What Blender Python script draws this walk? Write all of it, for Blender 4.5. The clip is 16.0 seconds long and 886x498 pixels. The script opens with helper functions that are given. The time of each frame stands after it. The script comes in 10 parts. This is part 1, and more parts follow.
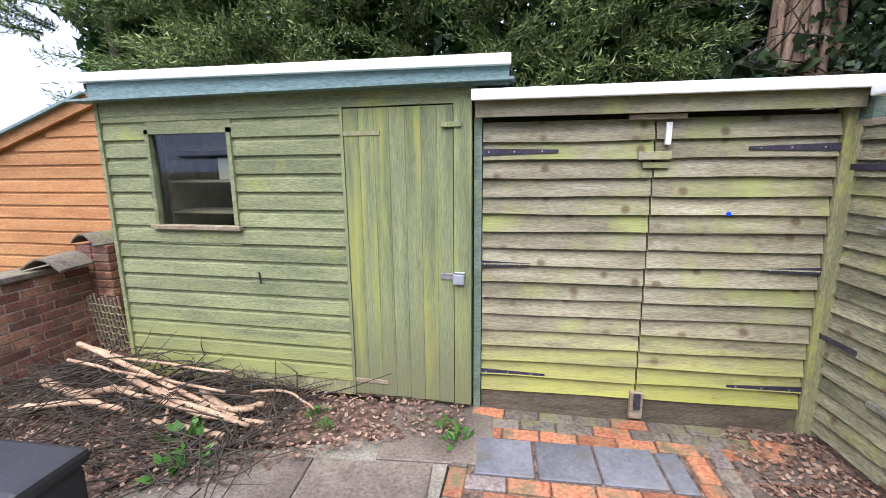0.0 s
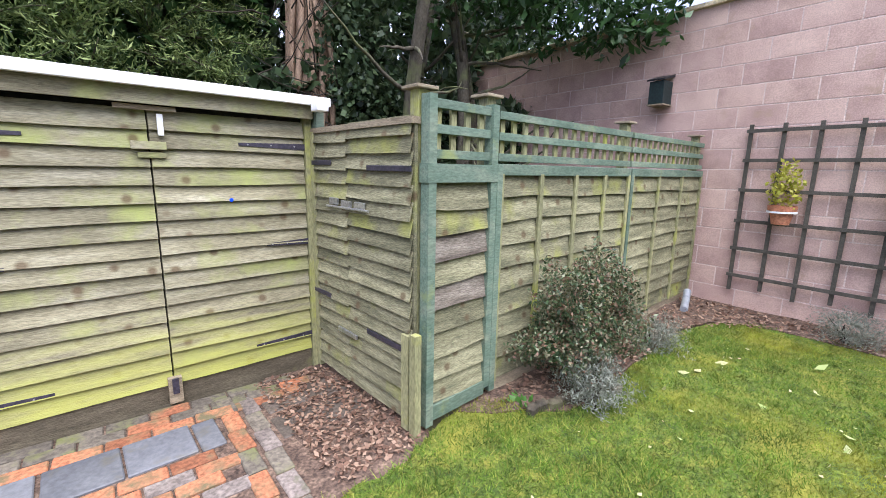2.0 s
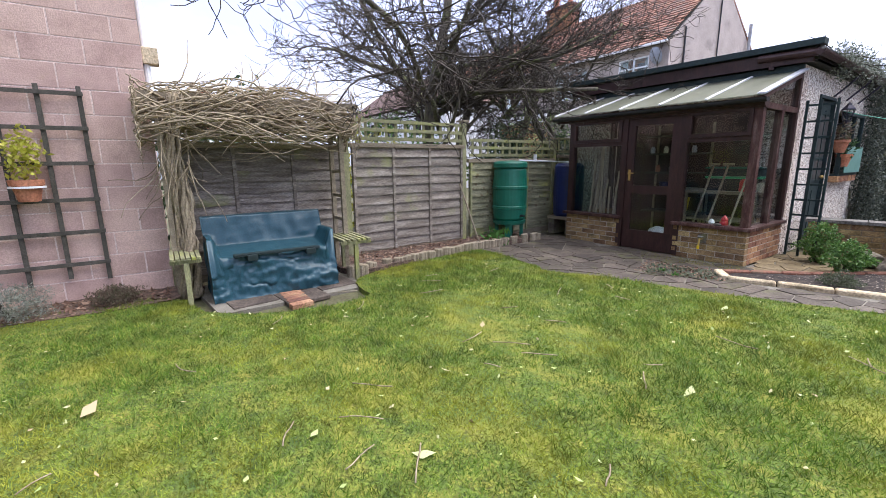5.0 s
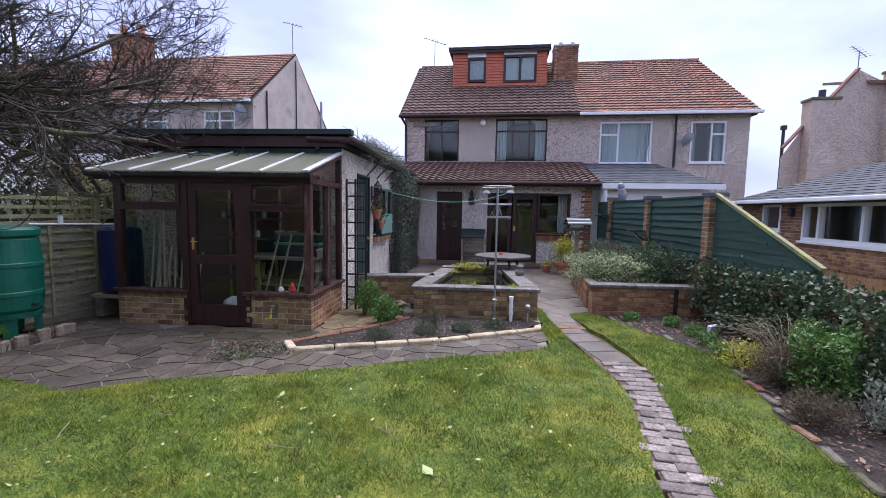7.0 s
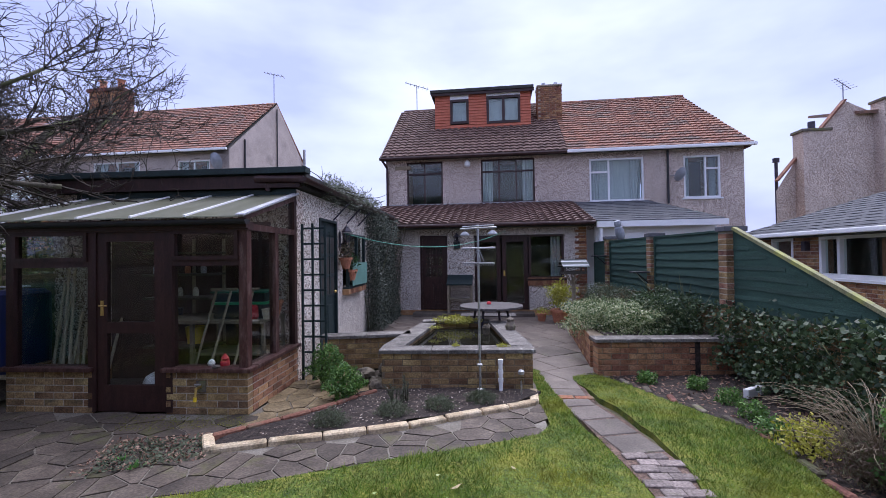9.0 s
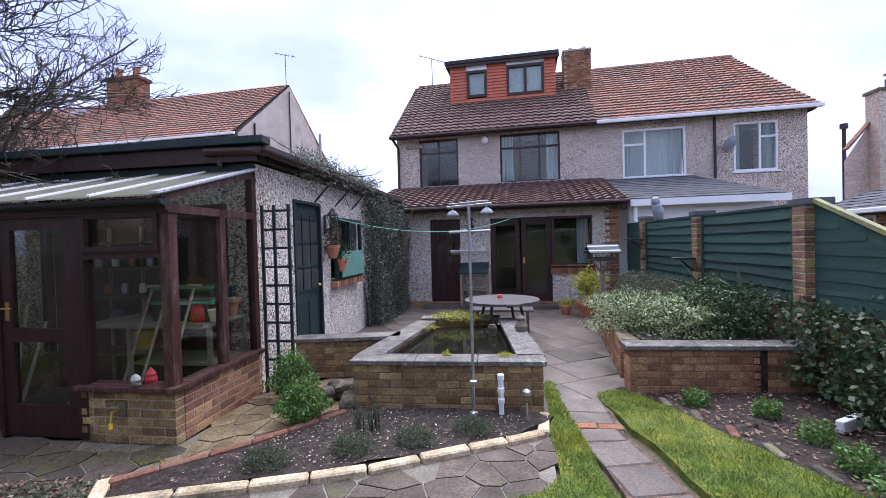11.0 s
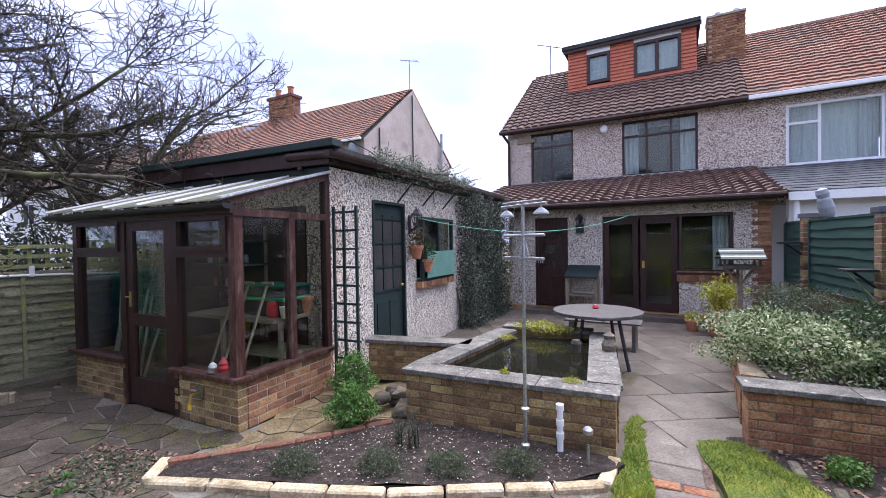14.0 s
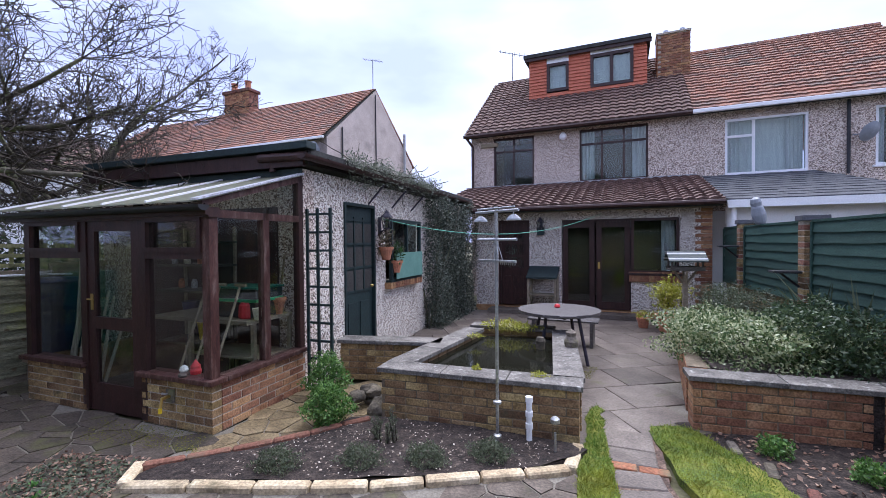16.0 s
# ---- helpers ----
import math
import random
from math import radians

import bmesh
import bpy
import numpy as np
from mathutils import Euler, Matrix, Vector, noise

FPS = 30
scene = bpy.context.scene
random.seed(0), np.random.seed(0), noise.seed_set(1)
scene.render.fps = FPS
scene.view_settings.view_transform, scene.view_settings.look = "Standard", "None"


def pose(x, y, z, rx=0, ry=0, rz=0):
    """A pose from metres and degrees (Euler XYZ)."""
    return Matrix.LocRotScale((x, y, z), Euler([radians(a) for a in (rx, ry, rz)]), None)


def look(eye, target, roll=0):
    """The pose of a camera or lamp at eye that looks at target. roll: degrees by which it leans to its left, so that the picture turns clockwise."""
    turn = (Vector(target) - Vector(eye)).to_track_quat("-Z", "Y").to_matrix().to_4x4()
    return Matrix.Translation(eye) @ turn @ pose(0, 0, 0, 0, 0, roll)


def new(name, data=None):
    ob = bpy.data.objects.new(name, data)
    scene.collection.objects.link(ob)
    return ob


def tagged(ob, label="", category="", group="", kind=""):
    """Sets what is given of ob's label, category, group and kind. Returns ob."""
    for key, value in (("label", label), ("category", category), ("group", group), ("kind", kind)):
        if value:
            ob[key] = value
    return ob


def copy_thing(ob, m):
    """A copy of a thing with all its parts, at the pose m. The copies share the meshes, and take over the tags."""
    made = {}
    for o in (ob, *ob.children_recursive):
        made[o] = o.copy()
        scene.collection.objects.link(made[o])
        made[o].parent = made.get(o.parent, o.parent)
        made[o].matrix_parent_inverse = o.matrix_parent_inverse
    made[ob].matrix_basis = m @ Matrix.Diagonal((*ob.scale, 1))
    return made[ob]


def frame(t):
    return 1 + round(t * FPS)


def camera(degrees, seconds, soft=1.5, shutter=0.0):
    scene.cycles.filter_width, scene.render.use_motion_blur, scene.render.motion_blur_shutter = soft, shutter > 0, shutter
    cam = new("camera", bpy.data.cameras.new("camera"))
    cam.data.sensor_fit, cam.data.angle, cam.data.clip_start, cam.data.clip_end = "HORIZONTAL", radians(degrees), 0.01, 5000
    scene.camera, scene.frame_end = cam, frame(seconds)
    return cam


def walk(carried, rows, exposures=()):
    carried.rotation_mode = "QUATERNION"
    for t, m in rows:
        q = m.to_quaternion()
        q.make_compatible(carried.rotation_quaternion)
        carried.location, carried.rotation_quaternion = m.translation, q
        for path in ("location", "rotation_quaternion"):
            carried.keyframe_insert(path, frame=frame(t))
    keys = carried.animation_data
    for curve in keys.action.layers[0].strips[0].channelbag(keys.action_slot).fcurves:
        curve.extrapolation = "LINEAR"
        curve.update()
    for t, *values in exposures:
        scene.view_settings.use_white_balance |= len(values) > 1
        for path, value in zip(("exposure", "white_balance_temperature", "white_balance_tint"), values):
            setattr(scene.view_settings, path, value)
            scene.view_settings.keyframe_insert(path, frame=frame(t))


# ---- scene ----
cam = camera(92.6, 16.0, 0.8)
PATH = [
    (0, (-0.319, -0.071, 1.567), (-0.716, 1.853, 1.191), -0.6),
    (0.5, (-0.167, -0.163, 1.575), (-0.58, 1.757, 1.2), -0.2),
    (1, (-0.053, -0.232, 1.543), (0.04, 1.734, 1.185), -0.6),
    (1.5, (0.059, -0.328, 1.51), (0.794, 1.493, 1.13), 0.5),
    (2, (0.177, -0.474, 1.518), (1.375, 1.084, 1.15), 1.1),
    (2.5, (0.226, -0.642, 1.533), (1.57, 0.794, 1.17), 1.0),
    (3, (0.312, -0.768, 1.536), (1.983, 0.276, 1.192), 0.6),
    (3.5, (0.375, -0.775, 1.528), (2.281, -0.269, 1.195), 0.6),
    (4, (0.371, -0.746, 1.498), (2.326, -0.513, 1.147), -0.8),
    (4.5, (0.409, -0.891, 1.362), (2.296, -1.439, 0.993), 0.1),
    (5, (0.391, -1.052, 1.33), (2.032, -2.124, 0.931), -0.6),
    (5.2, (0.385, -1.134, 1.339), (1.92, -2.35, 0.932), -0.8),
    (7.3, (0.193, -1.965, 1.649), (0.391, -3.951, 1.521), 0.5),
    (7.5, (0.179, -2.033, 1.665), (0.379, -4.023, 1.602), 0.1),
    (8, (0.111, -2.267, 1.673), (0.326, -4.255, 1.713), -0.2),
    (8.5, (0.11, -2.58, 1.633), (0.331, -4.567, 1.671), -0.5),
    (10.8, (-0.172, -3.976, 1.628), (0.202, -5.94, 1.601), -1.6),
    (11, (-0.211, -4.073, 1.626), (0.177, -6.035, 1.592), -1.6),
    (11.5, (-0.388, -4.308, 1.648), (0.201, -6.219, 1.618), -1.5),
    (12, (-0.497, -4.52, 1.646), (0.242, -6.378, 1.622), -1.8),
    (12.5, (-0.604, -4.734, 1.665), (0.196, -6.567, 1.642), -1.2),
    (13, (-0.746, -4.836, 1.663), (0.136, -6.631, 1.638), -0.8),
    (13.5, (-0.795, -4.799, 1.678), (0.145, -6.564, 1.646), -0.8),
    (14, (-0.736, -4.662, 1.672), (0.226, -6.416, 1.637), -0.9),
    (14.5, (-0.685, -4.518, 1.682), (0.23, -6.296, 1.641), -0.9),
    (15, (-0.677, -4.474, 1.699), (0.167, -6.287, 1.657), -0.7),
    (15.5, (-0.687, -4.463, 1.699), (0.127, -6.289, 1.662), -0.7),
    (16, (-0.684, -4.446, 1.701), (0.107, -6.283, 1.664), -0.5),
]
EXPOSURES = [(0, 1.92, 6150, 14), (0.5, 1.62, 6150, 14), (1, 1.80, 6100, 14), (1.5, 1.96, 6100, 13), (2, 2.05, 6100, 12), (3, 1.86, 6250, 11), (3.5, 1.66, 6250, 11), (4, 1.70, 6250, 11), (5, 2.0, 6250, 11), (7.5, 1.32, 5800, 18), (8, 1.22, 5750, 19), (8.5, 1.20, 5750, 19), (11, 1.68, 5850, 15), (13, 1.70, 5950, 15), (14, 1.84, 6050, 14), (15, 1.68, 5950, 14), (16, 1.6, 5800, 14)]
walk(cam, [(t, look(eye, target, roll)) for t, eye, target, roll in PATH], EXPOSURES)

# ---------------------------------------------------------------- sky and sun
world = bpy.data.worlds.new("overcast_sky")
scene.world = world
world.use_nodes = True
wn, wl = world.node_tree.nodes, world.node_tree.links
wn.clear()
w_out = wn.new("ShaderNodeOutputWorld")
w_bg = wn.new("ShaderNodeBackground")
w_sky = wn.new("ShaderNodeTexSky")
w_sky.sky_type = "NISHITA"
w_sky.sun_disc = False
w_sky.sun_elevation = radians(66)
w_sky.sun_rotation = radians(180)
w_sky.air_density, w_sky.dust_density, w_sky.ozone_density = 1.2, 3.0, 1.5
w_co = wn.new("ShaderNodeTexCoord")
w_map = wn.new("ShaderNodeMapping")
w_map.inputs["Scale"].default_value = (1.0, 1.0, 2.6)
w_noise = wn.new("ShaderNodeTexNoise")
w_noise.inputs["Scale"].default_value = 1.7
w_noise.inputs["Detail"].default_value = 5.0
w_noise.inputs["Roughness"].default_value = 0.5
w_ramp = wn.new("ShaderNodeValToRGB")
w_ramp.color_ramp.elements[0].position, w_ramp.color_ramp.elements[0].color = 0.40, (4.1, 4.5, 7.2, 1)
w_ramp.color_ramp.elements[1].position, w_ramp.color_ramp.elements[1].color = 0.76, (8.0, 8.35, 9.6, 1)
w_mix = wn.new("ShaderNodeMixRGB")
w_mix.inputs["Fac"].default_value = 0.86
wl.new(w_co.outputs["Generated"], w_map.inputs["Vector"])
wl.new(w_map.outputs["Vector"], w_noise.inputs["Vector"])
wl.new(w_noise.outputs["Fac"], w_ramp.inputs["Fac"])
wl.new(w_sky.outputs["Color"], w_mix.inputs["Color1"])
wl.new(w_ramp.outputs["Color"], w_mix.inputs["Color2"])
wl.new(w_mix.outputs["Color"], w_bg.inputs["Color"])
w_bg.inputs["Strength"].default_value = 0.064
wl.new(w_bg.outputs["Background"], w_out.inputs["Surface"])

sun_data = bpy.data.lights.new("sun", "SUN")
sun_data.energy = 2.0
sun_data.angle = radians(75)
sun_data.color = (1.0, 0.96, 0.9)
sun = new("sun", sun_data)
sun.matrix_world = look((0, 0, 30), (3, 30 / math.tan(radians(66)), 0))

# ---------------------------------------------------------------- materials
def mat(name, colours, scale=3.0, rough=0.75, bump=0.25, fine=45.0, stretch=(1, 1, 1), rand=0.0, grain=0.25,
        moss=None, moss_at=0.6, moss_scale=2.5, metal=0.0, spec=0.4, hue=0.0, coat=0.0, knots=False, low=None, streak=False):
    """A surface of two or three colours broken up at two scales, with fine relief and an optional growth of algae or moss."""
    m = bpy.data.materials.new(name)
    m.use_nodes = True
    n, l = m.node_tree.nodes, m.node_tree.links
    p = n["Principled BSDF"]
    co, mp, info = n.new("ShaderNodeTexCoord"), n.new("ShaderNodeMapping"), n.new("ShaderNodeObjectInfo")
    mp.inputs["Scale"].default_value = stretch
    add = n.new("ShaderNodeVectorMath")
    off = n.new("ShaderNodeVectorMath")
    off.operation = "SCALE"
    off.inputs[0].default_value = (31.0, 17.0, 23.0)
    l.new(info.outputs["Random"], off.inputs["Scale"])
    l.new(co.outputs["Object"], add.inputs[0])
    l.new(off.outputs["Vector"], add.inputs[1])
    l.new(add.outputs["Vector"], mp.inputs["Vector"])
    big = n.new("ShaderNodeTexNoise")
    big.inputs["Scale"].default_value, big.inputs["Detail"].default_value = scale, 6
    big.inputs["Roughness"].default_value = 0.6
    l.new(mp.outputs["Vector"], big.inputs["Vector"])
    ramp = n.new("ShaderNodeValToRGB")
    els = ramp.color_ramp.elements
    while len(els) < len(colours):
        els.new(0.5)
    for i, c in enumerate(colours):
        els[i].position = 0.32 + 0.36 * i / max(1, len(colours) - 1)
        els[i].color = (*c, 1)
    l.new(big.outputs["Fac"], ramp.inputs["Fac"])
    small = n.new("ShaderNodeTexNoise")
    small.inputs["Scale"].default_value, small.inputs["Detail"].default_value = fine, 4
    l.new(mp.outputs["Vector"], small.inputs["Vector"])
    hsv = n.new("ShaderNodeHueSaturation")
    sharp = n.new("ShaderNodeMapRange")
    sharp.inputs["From Min"].default_value, sharp.inputs["From Max"].default_value = 0.34, 0.66
    l.new(small.outputs["Fac"], sharp.inputs["Value"])
    val = n.new("ShaderNodeMath")
    val.operation = "MULTIPLY_ADD"
    val.inputs[1].default_value, val.inputs[2].default_value = 2 * grain, 1 - grain
    l.new(sharp.outputs["Result"], val.inputs[0])
    r2 = n.new("ShaderNodeMath")
    r2.operation = "MULTIPLY_ADD"
    r2.inputs[1].default_value, r2.inputs[2].default_value = 2 * rand, 1 - rand
    l.new(info.outputs["Random"], r2.inputs[0])
    v3 = n.new("ShaderNodeMath")
    v3.operation = "MULTIPLY"
    l.new(val.outputs[0], v3.inputs[0])
    l.new(r2.outputs[0], v3.inputs[1])
    l.new(v3.outputs[0], hsv.inputs["Value"])
    if hue:
        h = n.new("ShaderNodeMath")
        h.operation = "MULTIPLY_ADD"
        h.inputs[1].default_value, h.inputs[2].default_value = hue, 0.5 - hue / 2
        l.new(info.outputs["Random"], h.inputs[0])
        l.new(h.outputs[0], hsv.inputs["Hue"])
    l.new(ramp.outputs["Color"], hsv.inputs["Color"])
    last = hsv.outputs["Color"]
    if moss:
        mo = n.new("ShaderNodeTexNoise")
        mo.inputs["Scale"].default_value, mo.inputs["Detail"].default_value = moss_scale, 7
        mo.inputs["Roughness"].default_value = 0.65
        l.new((mp if streak else add).outputs["Vector"], mo.inputs["Vector"])
        mr = n.new("ShaderNodeValToRGB")
        mr.color_ramp.elements[0].position, mr.color_ramp.elements[1].position = moss_at - 0.07, moss_at + 0.1
        l.new(mo.outputs["Fac"], mr.inputs["Fac"])
        mx = n.new("ShaderNodeMixRGB")
        mx.inputs["Color2"].default_value = (*moss, 1)
        l.new(mr.outputs["Color"], mx.inputs["Fac"])
        l.new(last, mx.inputs["Color1"])
        last = mx.outputs["Color"]
    if knots:
        vo = n.new("ShaderNodeTexVoronoi")
        vo.inputs["Scale"].default_value = 6.5
        kr = n.new("ShaderNodeValToRGB")
        kr.color_ramp.elements[0].position, kr.color_ramp.elements[0].color = 0.10, (1, 1, 1, 1)
        kr.color_ramp.elements[1].position, kr.color_ramp.elements[1].color = 0.22, (0, 0, 0, 1)
        l.new(add.outputs["Vector"], vo.inputs["Vector"])
        l.new(vo.outputs["Distance"], kr.inputs["Fac"])
        kx = n.new("ShaderNodeMixRGB")
        kx.inputs["Color2"].default_value = (0.10, 0.06, 0.03, 1)
        kf = n.new("ShaderNodeMath")
        kf.operation = "MULTIPLY"
        kf.inputs[1].default_value = 0.75
        l.new(kr.outputs["Color"], kf.inputs[0])
        l.new(kf.outputs[0], kx.inputs["Fac"])
        l.new(last, kx.inputs["Color1"])
        last = kx.outputs["Color"]
    if low:
        sep, lm = n.new("ShaderNodeSeparateXYZ"), n.new("ShaderNodeMath")
        l.new(co.outputs["Object"], sep.inputs[0])
        lm.operation = "MULTIPLY_ADD"
        lm.inputs[1].default_value, lm.inputs[2].default_value = 1.1, -0.05
        l.new(big.outputs["Fac"], lm.inputs[0])
        ls_ = n.new("ShaderNodeMath")
        ls_.operation = "SUBTRACT"
        l.new(lm.outputs[0], ls_.inputs[0])
        l.new(sep.outputs["Z"], ls_.inputs[1])
        lr = n.new("ShaderNodeMapRange")
        lr.inputs["From Min"].default_value, lr.inputs["From Max"].default_value, lr.inputs["To Max"].default_value = -0.12, 0.35, 0.8
        l.new(ls_.outputs[0], lr.inputs["Value"])
        lx = n.new("ShaderNodeMixRGB")
        lx.inputs["Color2"].default_value = (*low, 1)
        l.new(lr.outputs["Result"], lx.inputs["Fac"])
        l.new(last, lx.inputs["Color1"])
        last = lx.outputs["Color"]
    l.new(last, p.inputs["Base Color"])
    p.inputs["Roughness"].default_value, p.inputs["Metallic"].default_value = rough, metal
    p.inputs["Specular IOR Level"].default_value = spec
    p.inputs["Coat Weight"].default_value = coat
    if bump:
        b = n.new("ShaderNodeBump")
        b.inputs["Strength"].default_value, b.inputs["Distance"].default_value = bump, 0.01
        l.new(small.outputs["Fac"], b.inputs["Height"])
        l.new(b.outputs["Normal"], p.inputs["Normal"])
    return m


def glass_mat(name, tint=(0.9, 0.95, 0.93), rough=0.02):
    """Clear window glass: a see-through pane whose gloss grows at grazing angles."""
    m = bpy.data.materials.new(name)
    m.use_nodes = True
    n, l = m.node_tree.nodes, m.node_tree.links
    n.remove(n["Principled BSDF"])
    out = n["Material Output"]
    tr, gl, mx, fr = n.new("ShaderNodeBsdfTransparent"), n.new("ShaderNodeBsdfGlossy"), n.new("ShaderNodeMixShader"), n.new("ShaderNodeLayerWeight")
    tr.inputs["Color"].default_value = (*tint, 1)
    gl.inputs["Roughness"].default_value = rough
    fr.inputs["Blend"].default_value = 0.5
    pw, sc = n.new("ShaderNodeMath"), n.new("ShaderNodeMath")
    pw.operation, sc.operation = "POWER", "MULTIPLY_ADD"
    pw.inputs[1].default_value = 4.0
    sc.inputs[1].default_value, sc.inputs[2].default_value = 0.85, 0.045
    l.new(fr.outputs["Facing"], pw.inputs[0])
    l.new(pw.outputs[0], sc.inputs[0])
    l.new(sc.outputs[0], mx.inputs[0])
    l.new(tr.outputs[0], mx.inputs[1])
    l.new(gl.outputs[0], mx.inputs[2])
    l.new(mx.outputs[0], out.inputs["Surface"])
    return m


def leaf_mat(name, colours, rough=0.5, trans=0.25):
    """Leaves: colour varies from leaf to leaf and a little light comes through."""
    m = bpy.data.materials.new(name)
    m.use_nodes = True
    n, l = m.node_tree.nodes, m.node_tree.links
    p = n["Principled BSDF"]
    geo, ramp = n.new("ShaderNodeNewGeometry"), n.new("ShaderNodeValToRGB")
    els = ramp.color_ramp.elements
    while len(els) < len(colours):
        els.new(0.5)
    for i, c in enumerate(colours):
        els[i].position, els[i].color = i / max(1, len(colours) - 1), (*c, 1)
    l.new(geo.outputs["Random Per Island"], ramp.inputs["Fac"])
    l.new(ramp.outputs["Color"], p.inputs["Base Color"])
    p.inputs["Roughness"].default_value = rough
    p.inputs["Specular IOR Level"].default_value = 0.35
    t, mx = n.new("ShaderNodeBsdfTranslucent"), n.new("ShaderNodeMixShader")
    l.new(ramp.outputs["Color"], t.inputs["Color"])
    mx.inputs[0].default_value = trans
    l.new(p.outputs[0], mx.inputs[1])
    l.new(t.outputs[0], mx.inputs[2])
    l.new(mx.outputs[0], n["Material Output"].inputs["Surface"])
    return m


def pebble_mat(name, colours, scale):
    """Pebbledash: small stones of several colours, each raised from the render."""
    m = bpy.data.materials.new(name)
    m.use_nodes = True
    n, l = m.node_tree.nodes, m.node_tree.links
    p = n["Principled BSDF"]
    co, vo, ramp, sep = n.new("ShaderNodeTexCoord"), n.new("ShaderNodeTexVoronoi"), n.new("ShaderNodeValToRGB"), n.new("ShaderNodeSeparateColor")
    vo.inputs["Scale"].default_value = scale
    l.new(co.outputs["Object"], vo.inputs["Vector"])
    l.new(vo.outputs["Color"], sep.inputs[0])
    els = ramp.color_ramp.elements
    while len(els) < len(colours):
        els.new(0.5)
    for i, c in enumerate(colours):
        els[i].position, els[i].color = (0.12, 0.32, 0.6, 0.95)[i], (*c, 1)
    l.new(sep.outputs[0], ramp.inputs["Fac"])
    big, mix = n.new("ShaderNodeTexNoise"), n.new("ShaderNodeHueSaturation")
    big.inputs["Scale"].default_value, big.inputs["Detail"].default_value = 1.3, 5
    l.new(co.outputs["Object"], big.inputs["Vector"])
    v = n.new("ShaderNodeMath")
    v.operation = "MULTIPLY_ADD"
    v.inputs[1].default_value, v.inputs[2].default_value = 0.5, 0.75
    l.new(big.outputs["Fac"], v.inputs[0])
    l.new(v.outputs[0], mix.inputs["Value"])
    l.new(ramp.outputs["Color"], mix.inputs["Color"])
    l.new(mix.outputs["Color"], p.inputs["Base Color"])
    p.inputs["Roughness"].default_value = 0.95
    b = n.new("ShaderNodeBump")
    b.invert = True
    b.inputs["Strength"].default_value, b.inputs["Distance"].default_value = 0.7, 0.008
    l.new(vo.outputs["Distance"], b.inputs["Height"])
    l.new(b.outputs["Normal"], p.inputs["Normal"])
    return m


def grass_mat(name, blade, patch):
    """Blades: each has its own shade, drawn from a range that drifts over the lawn in patches of green, moss and straw."""
    m = leaf_mat(name, blade, 0.75, 0.2)
    n, l = m.node_tree.nodes, m.node_tree.links
    p = n["Principled BSDF"]
    co = n.new("ShaderNodeTexCoord")
    big, mid = n.new("ShaderNodeTexNoise"), n.new("ShaderNodeTexNoise")
    big.inputs["Scale"].default_value, big.inputs["Detail"].default_value = 1.1, 4
    mid.inputs["Scale"].default_value, mid.inputs["Detail"].default_value = 6.5, 5
    ramp, dark, mx, val = n.new("ShaderNodeValToRGB"), n.new("ShaderNodeMapRange"), n.new("ShaderNodeMixRGB"), n.new("ShaderNodeHueSaturation")
    for t in (big, mid):
        l.new(co.outputs["Object"], t.inputs["Vector"])
    els = ramp.color_ramp.elements
    els[0].position, els[0].color = 0.50, (0, 0, 0, 1)
    els[1].position, els[1].color = 0.66, (1, 1, 1, 1)
    l.new(big.outputs["Fac"], ramp.inputs["Fac"])
    half = n.new("ShaderNodeMath")
    half.operation = "MULTIPLY"
    half.inputs[1].default_value = 0.7
    l.new(ramp.outputs["Color"], half.inputs[0])
    l.new(half.outputs[0], mx.inputs["Fac"])
    mx.inputs["Color2"].default_value = (*patch, 1)
    old = p.inputs["Base Color"].links[0].from_socket
    l.new(old, mx.inputs["Color1"])
    dark.inputs["From Min"].default_value, dark.inputs["From Max"].default_value = 0.34, 0.66
    dark.inputs["To Min"].default_value, dark.inputs["To Max"].default_value = 0.60, 1.36
    l.new(mid.outputs["Fac"], dark.inputs["Value"])
    l.new(dark.outputs["Result"], val.inputs["Value"])
    l.new(mx.outputs["Color"], val.inputs["Color"])
    l.new(val.outputs["Color"], p.inputs["Base Color"])
    for q in n:
        if q.bl_idname == "ShaderNodeBsdfTranslucent":
            l.new(val.outputs["Color"], q.inputs["Color"])
    return m


ALGAE = (0.36, 0.38, 0.08)
M_SHED = mat("green_stained_wood", [(0.155, 0.178, 0.092), (0.22, 0.242, 0.125), (0.27, 0.285, 0.15)], 2.0, 0.8, 0.4, 30, (1, 6, 6), 0.13, 0.25, ALGAE, 0.67, 1.6, low=(0.29, 0.31, 0.10))
M_DOOR = mat("green_stained_door_boards", [(0.125, 0.155, 0.080), (0.195, 0.225, 0.115), (0.26, 0.28, 0.13)], 1.3, 0.8, 0.35, 30, (7, 7, 0.5), 0.10, 0.22, (0.33, 0.34, 0.09), 0.56, 0.9, low=(0.17, 0.17, 0.09), streak=True)
M_LAP = mat("weathered_lap_boards", [(0.175, 0.158, 0.10), (0.265, 0.242, 0.158), (0.35, 0.325, 0.235)], 2.2, 0.85, 0.45, 28, (1, 7, 7), 0.18, 0.26, (0.30, 0.33, 0.11), 0.60, 1.5, knots=True, low=(0.36, 0.37, 0.07))
M_ROTBOARD = mat("dark_rotten_board", [(0.075, 0.062, 0.042), (0.14, 0.118, 0.08)], 3, 0.9, 0.5, 30, (1, 7, 7), 0.12, 0.3, (0.20, 0.21, 0.07), 0.66)
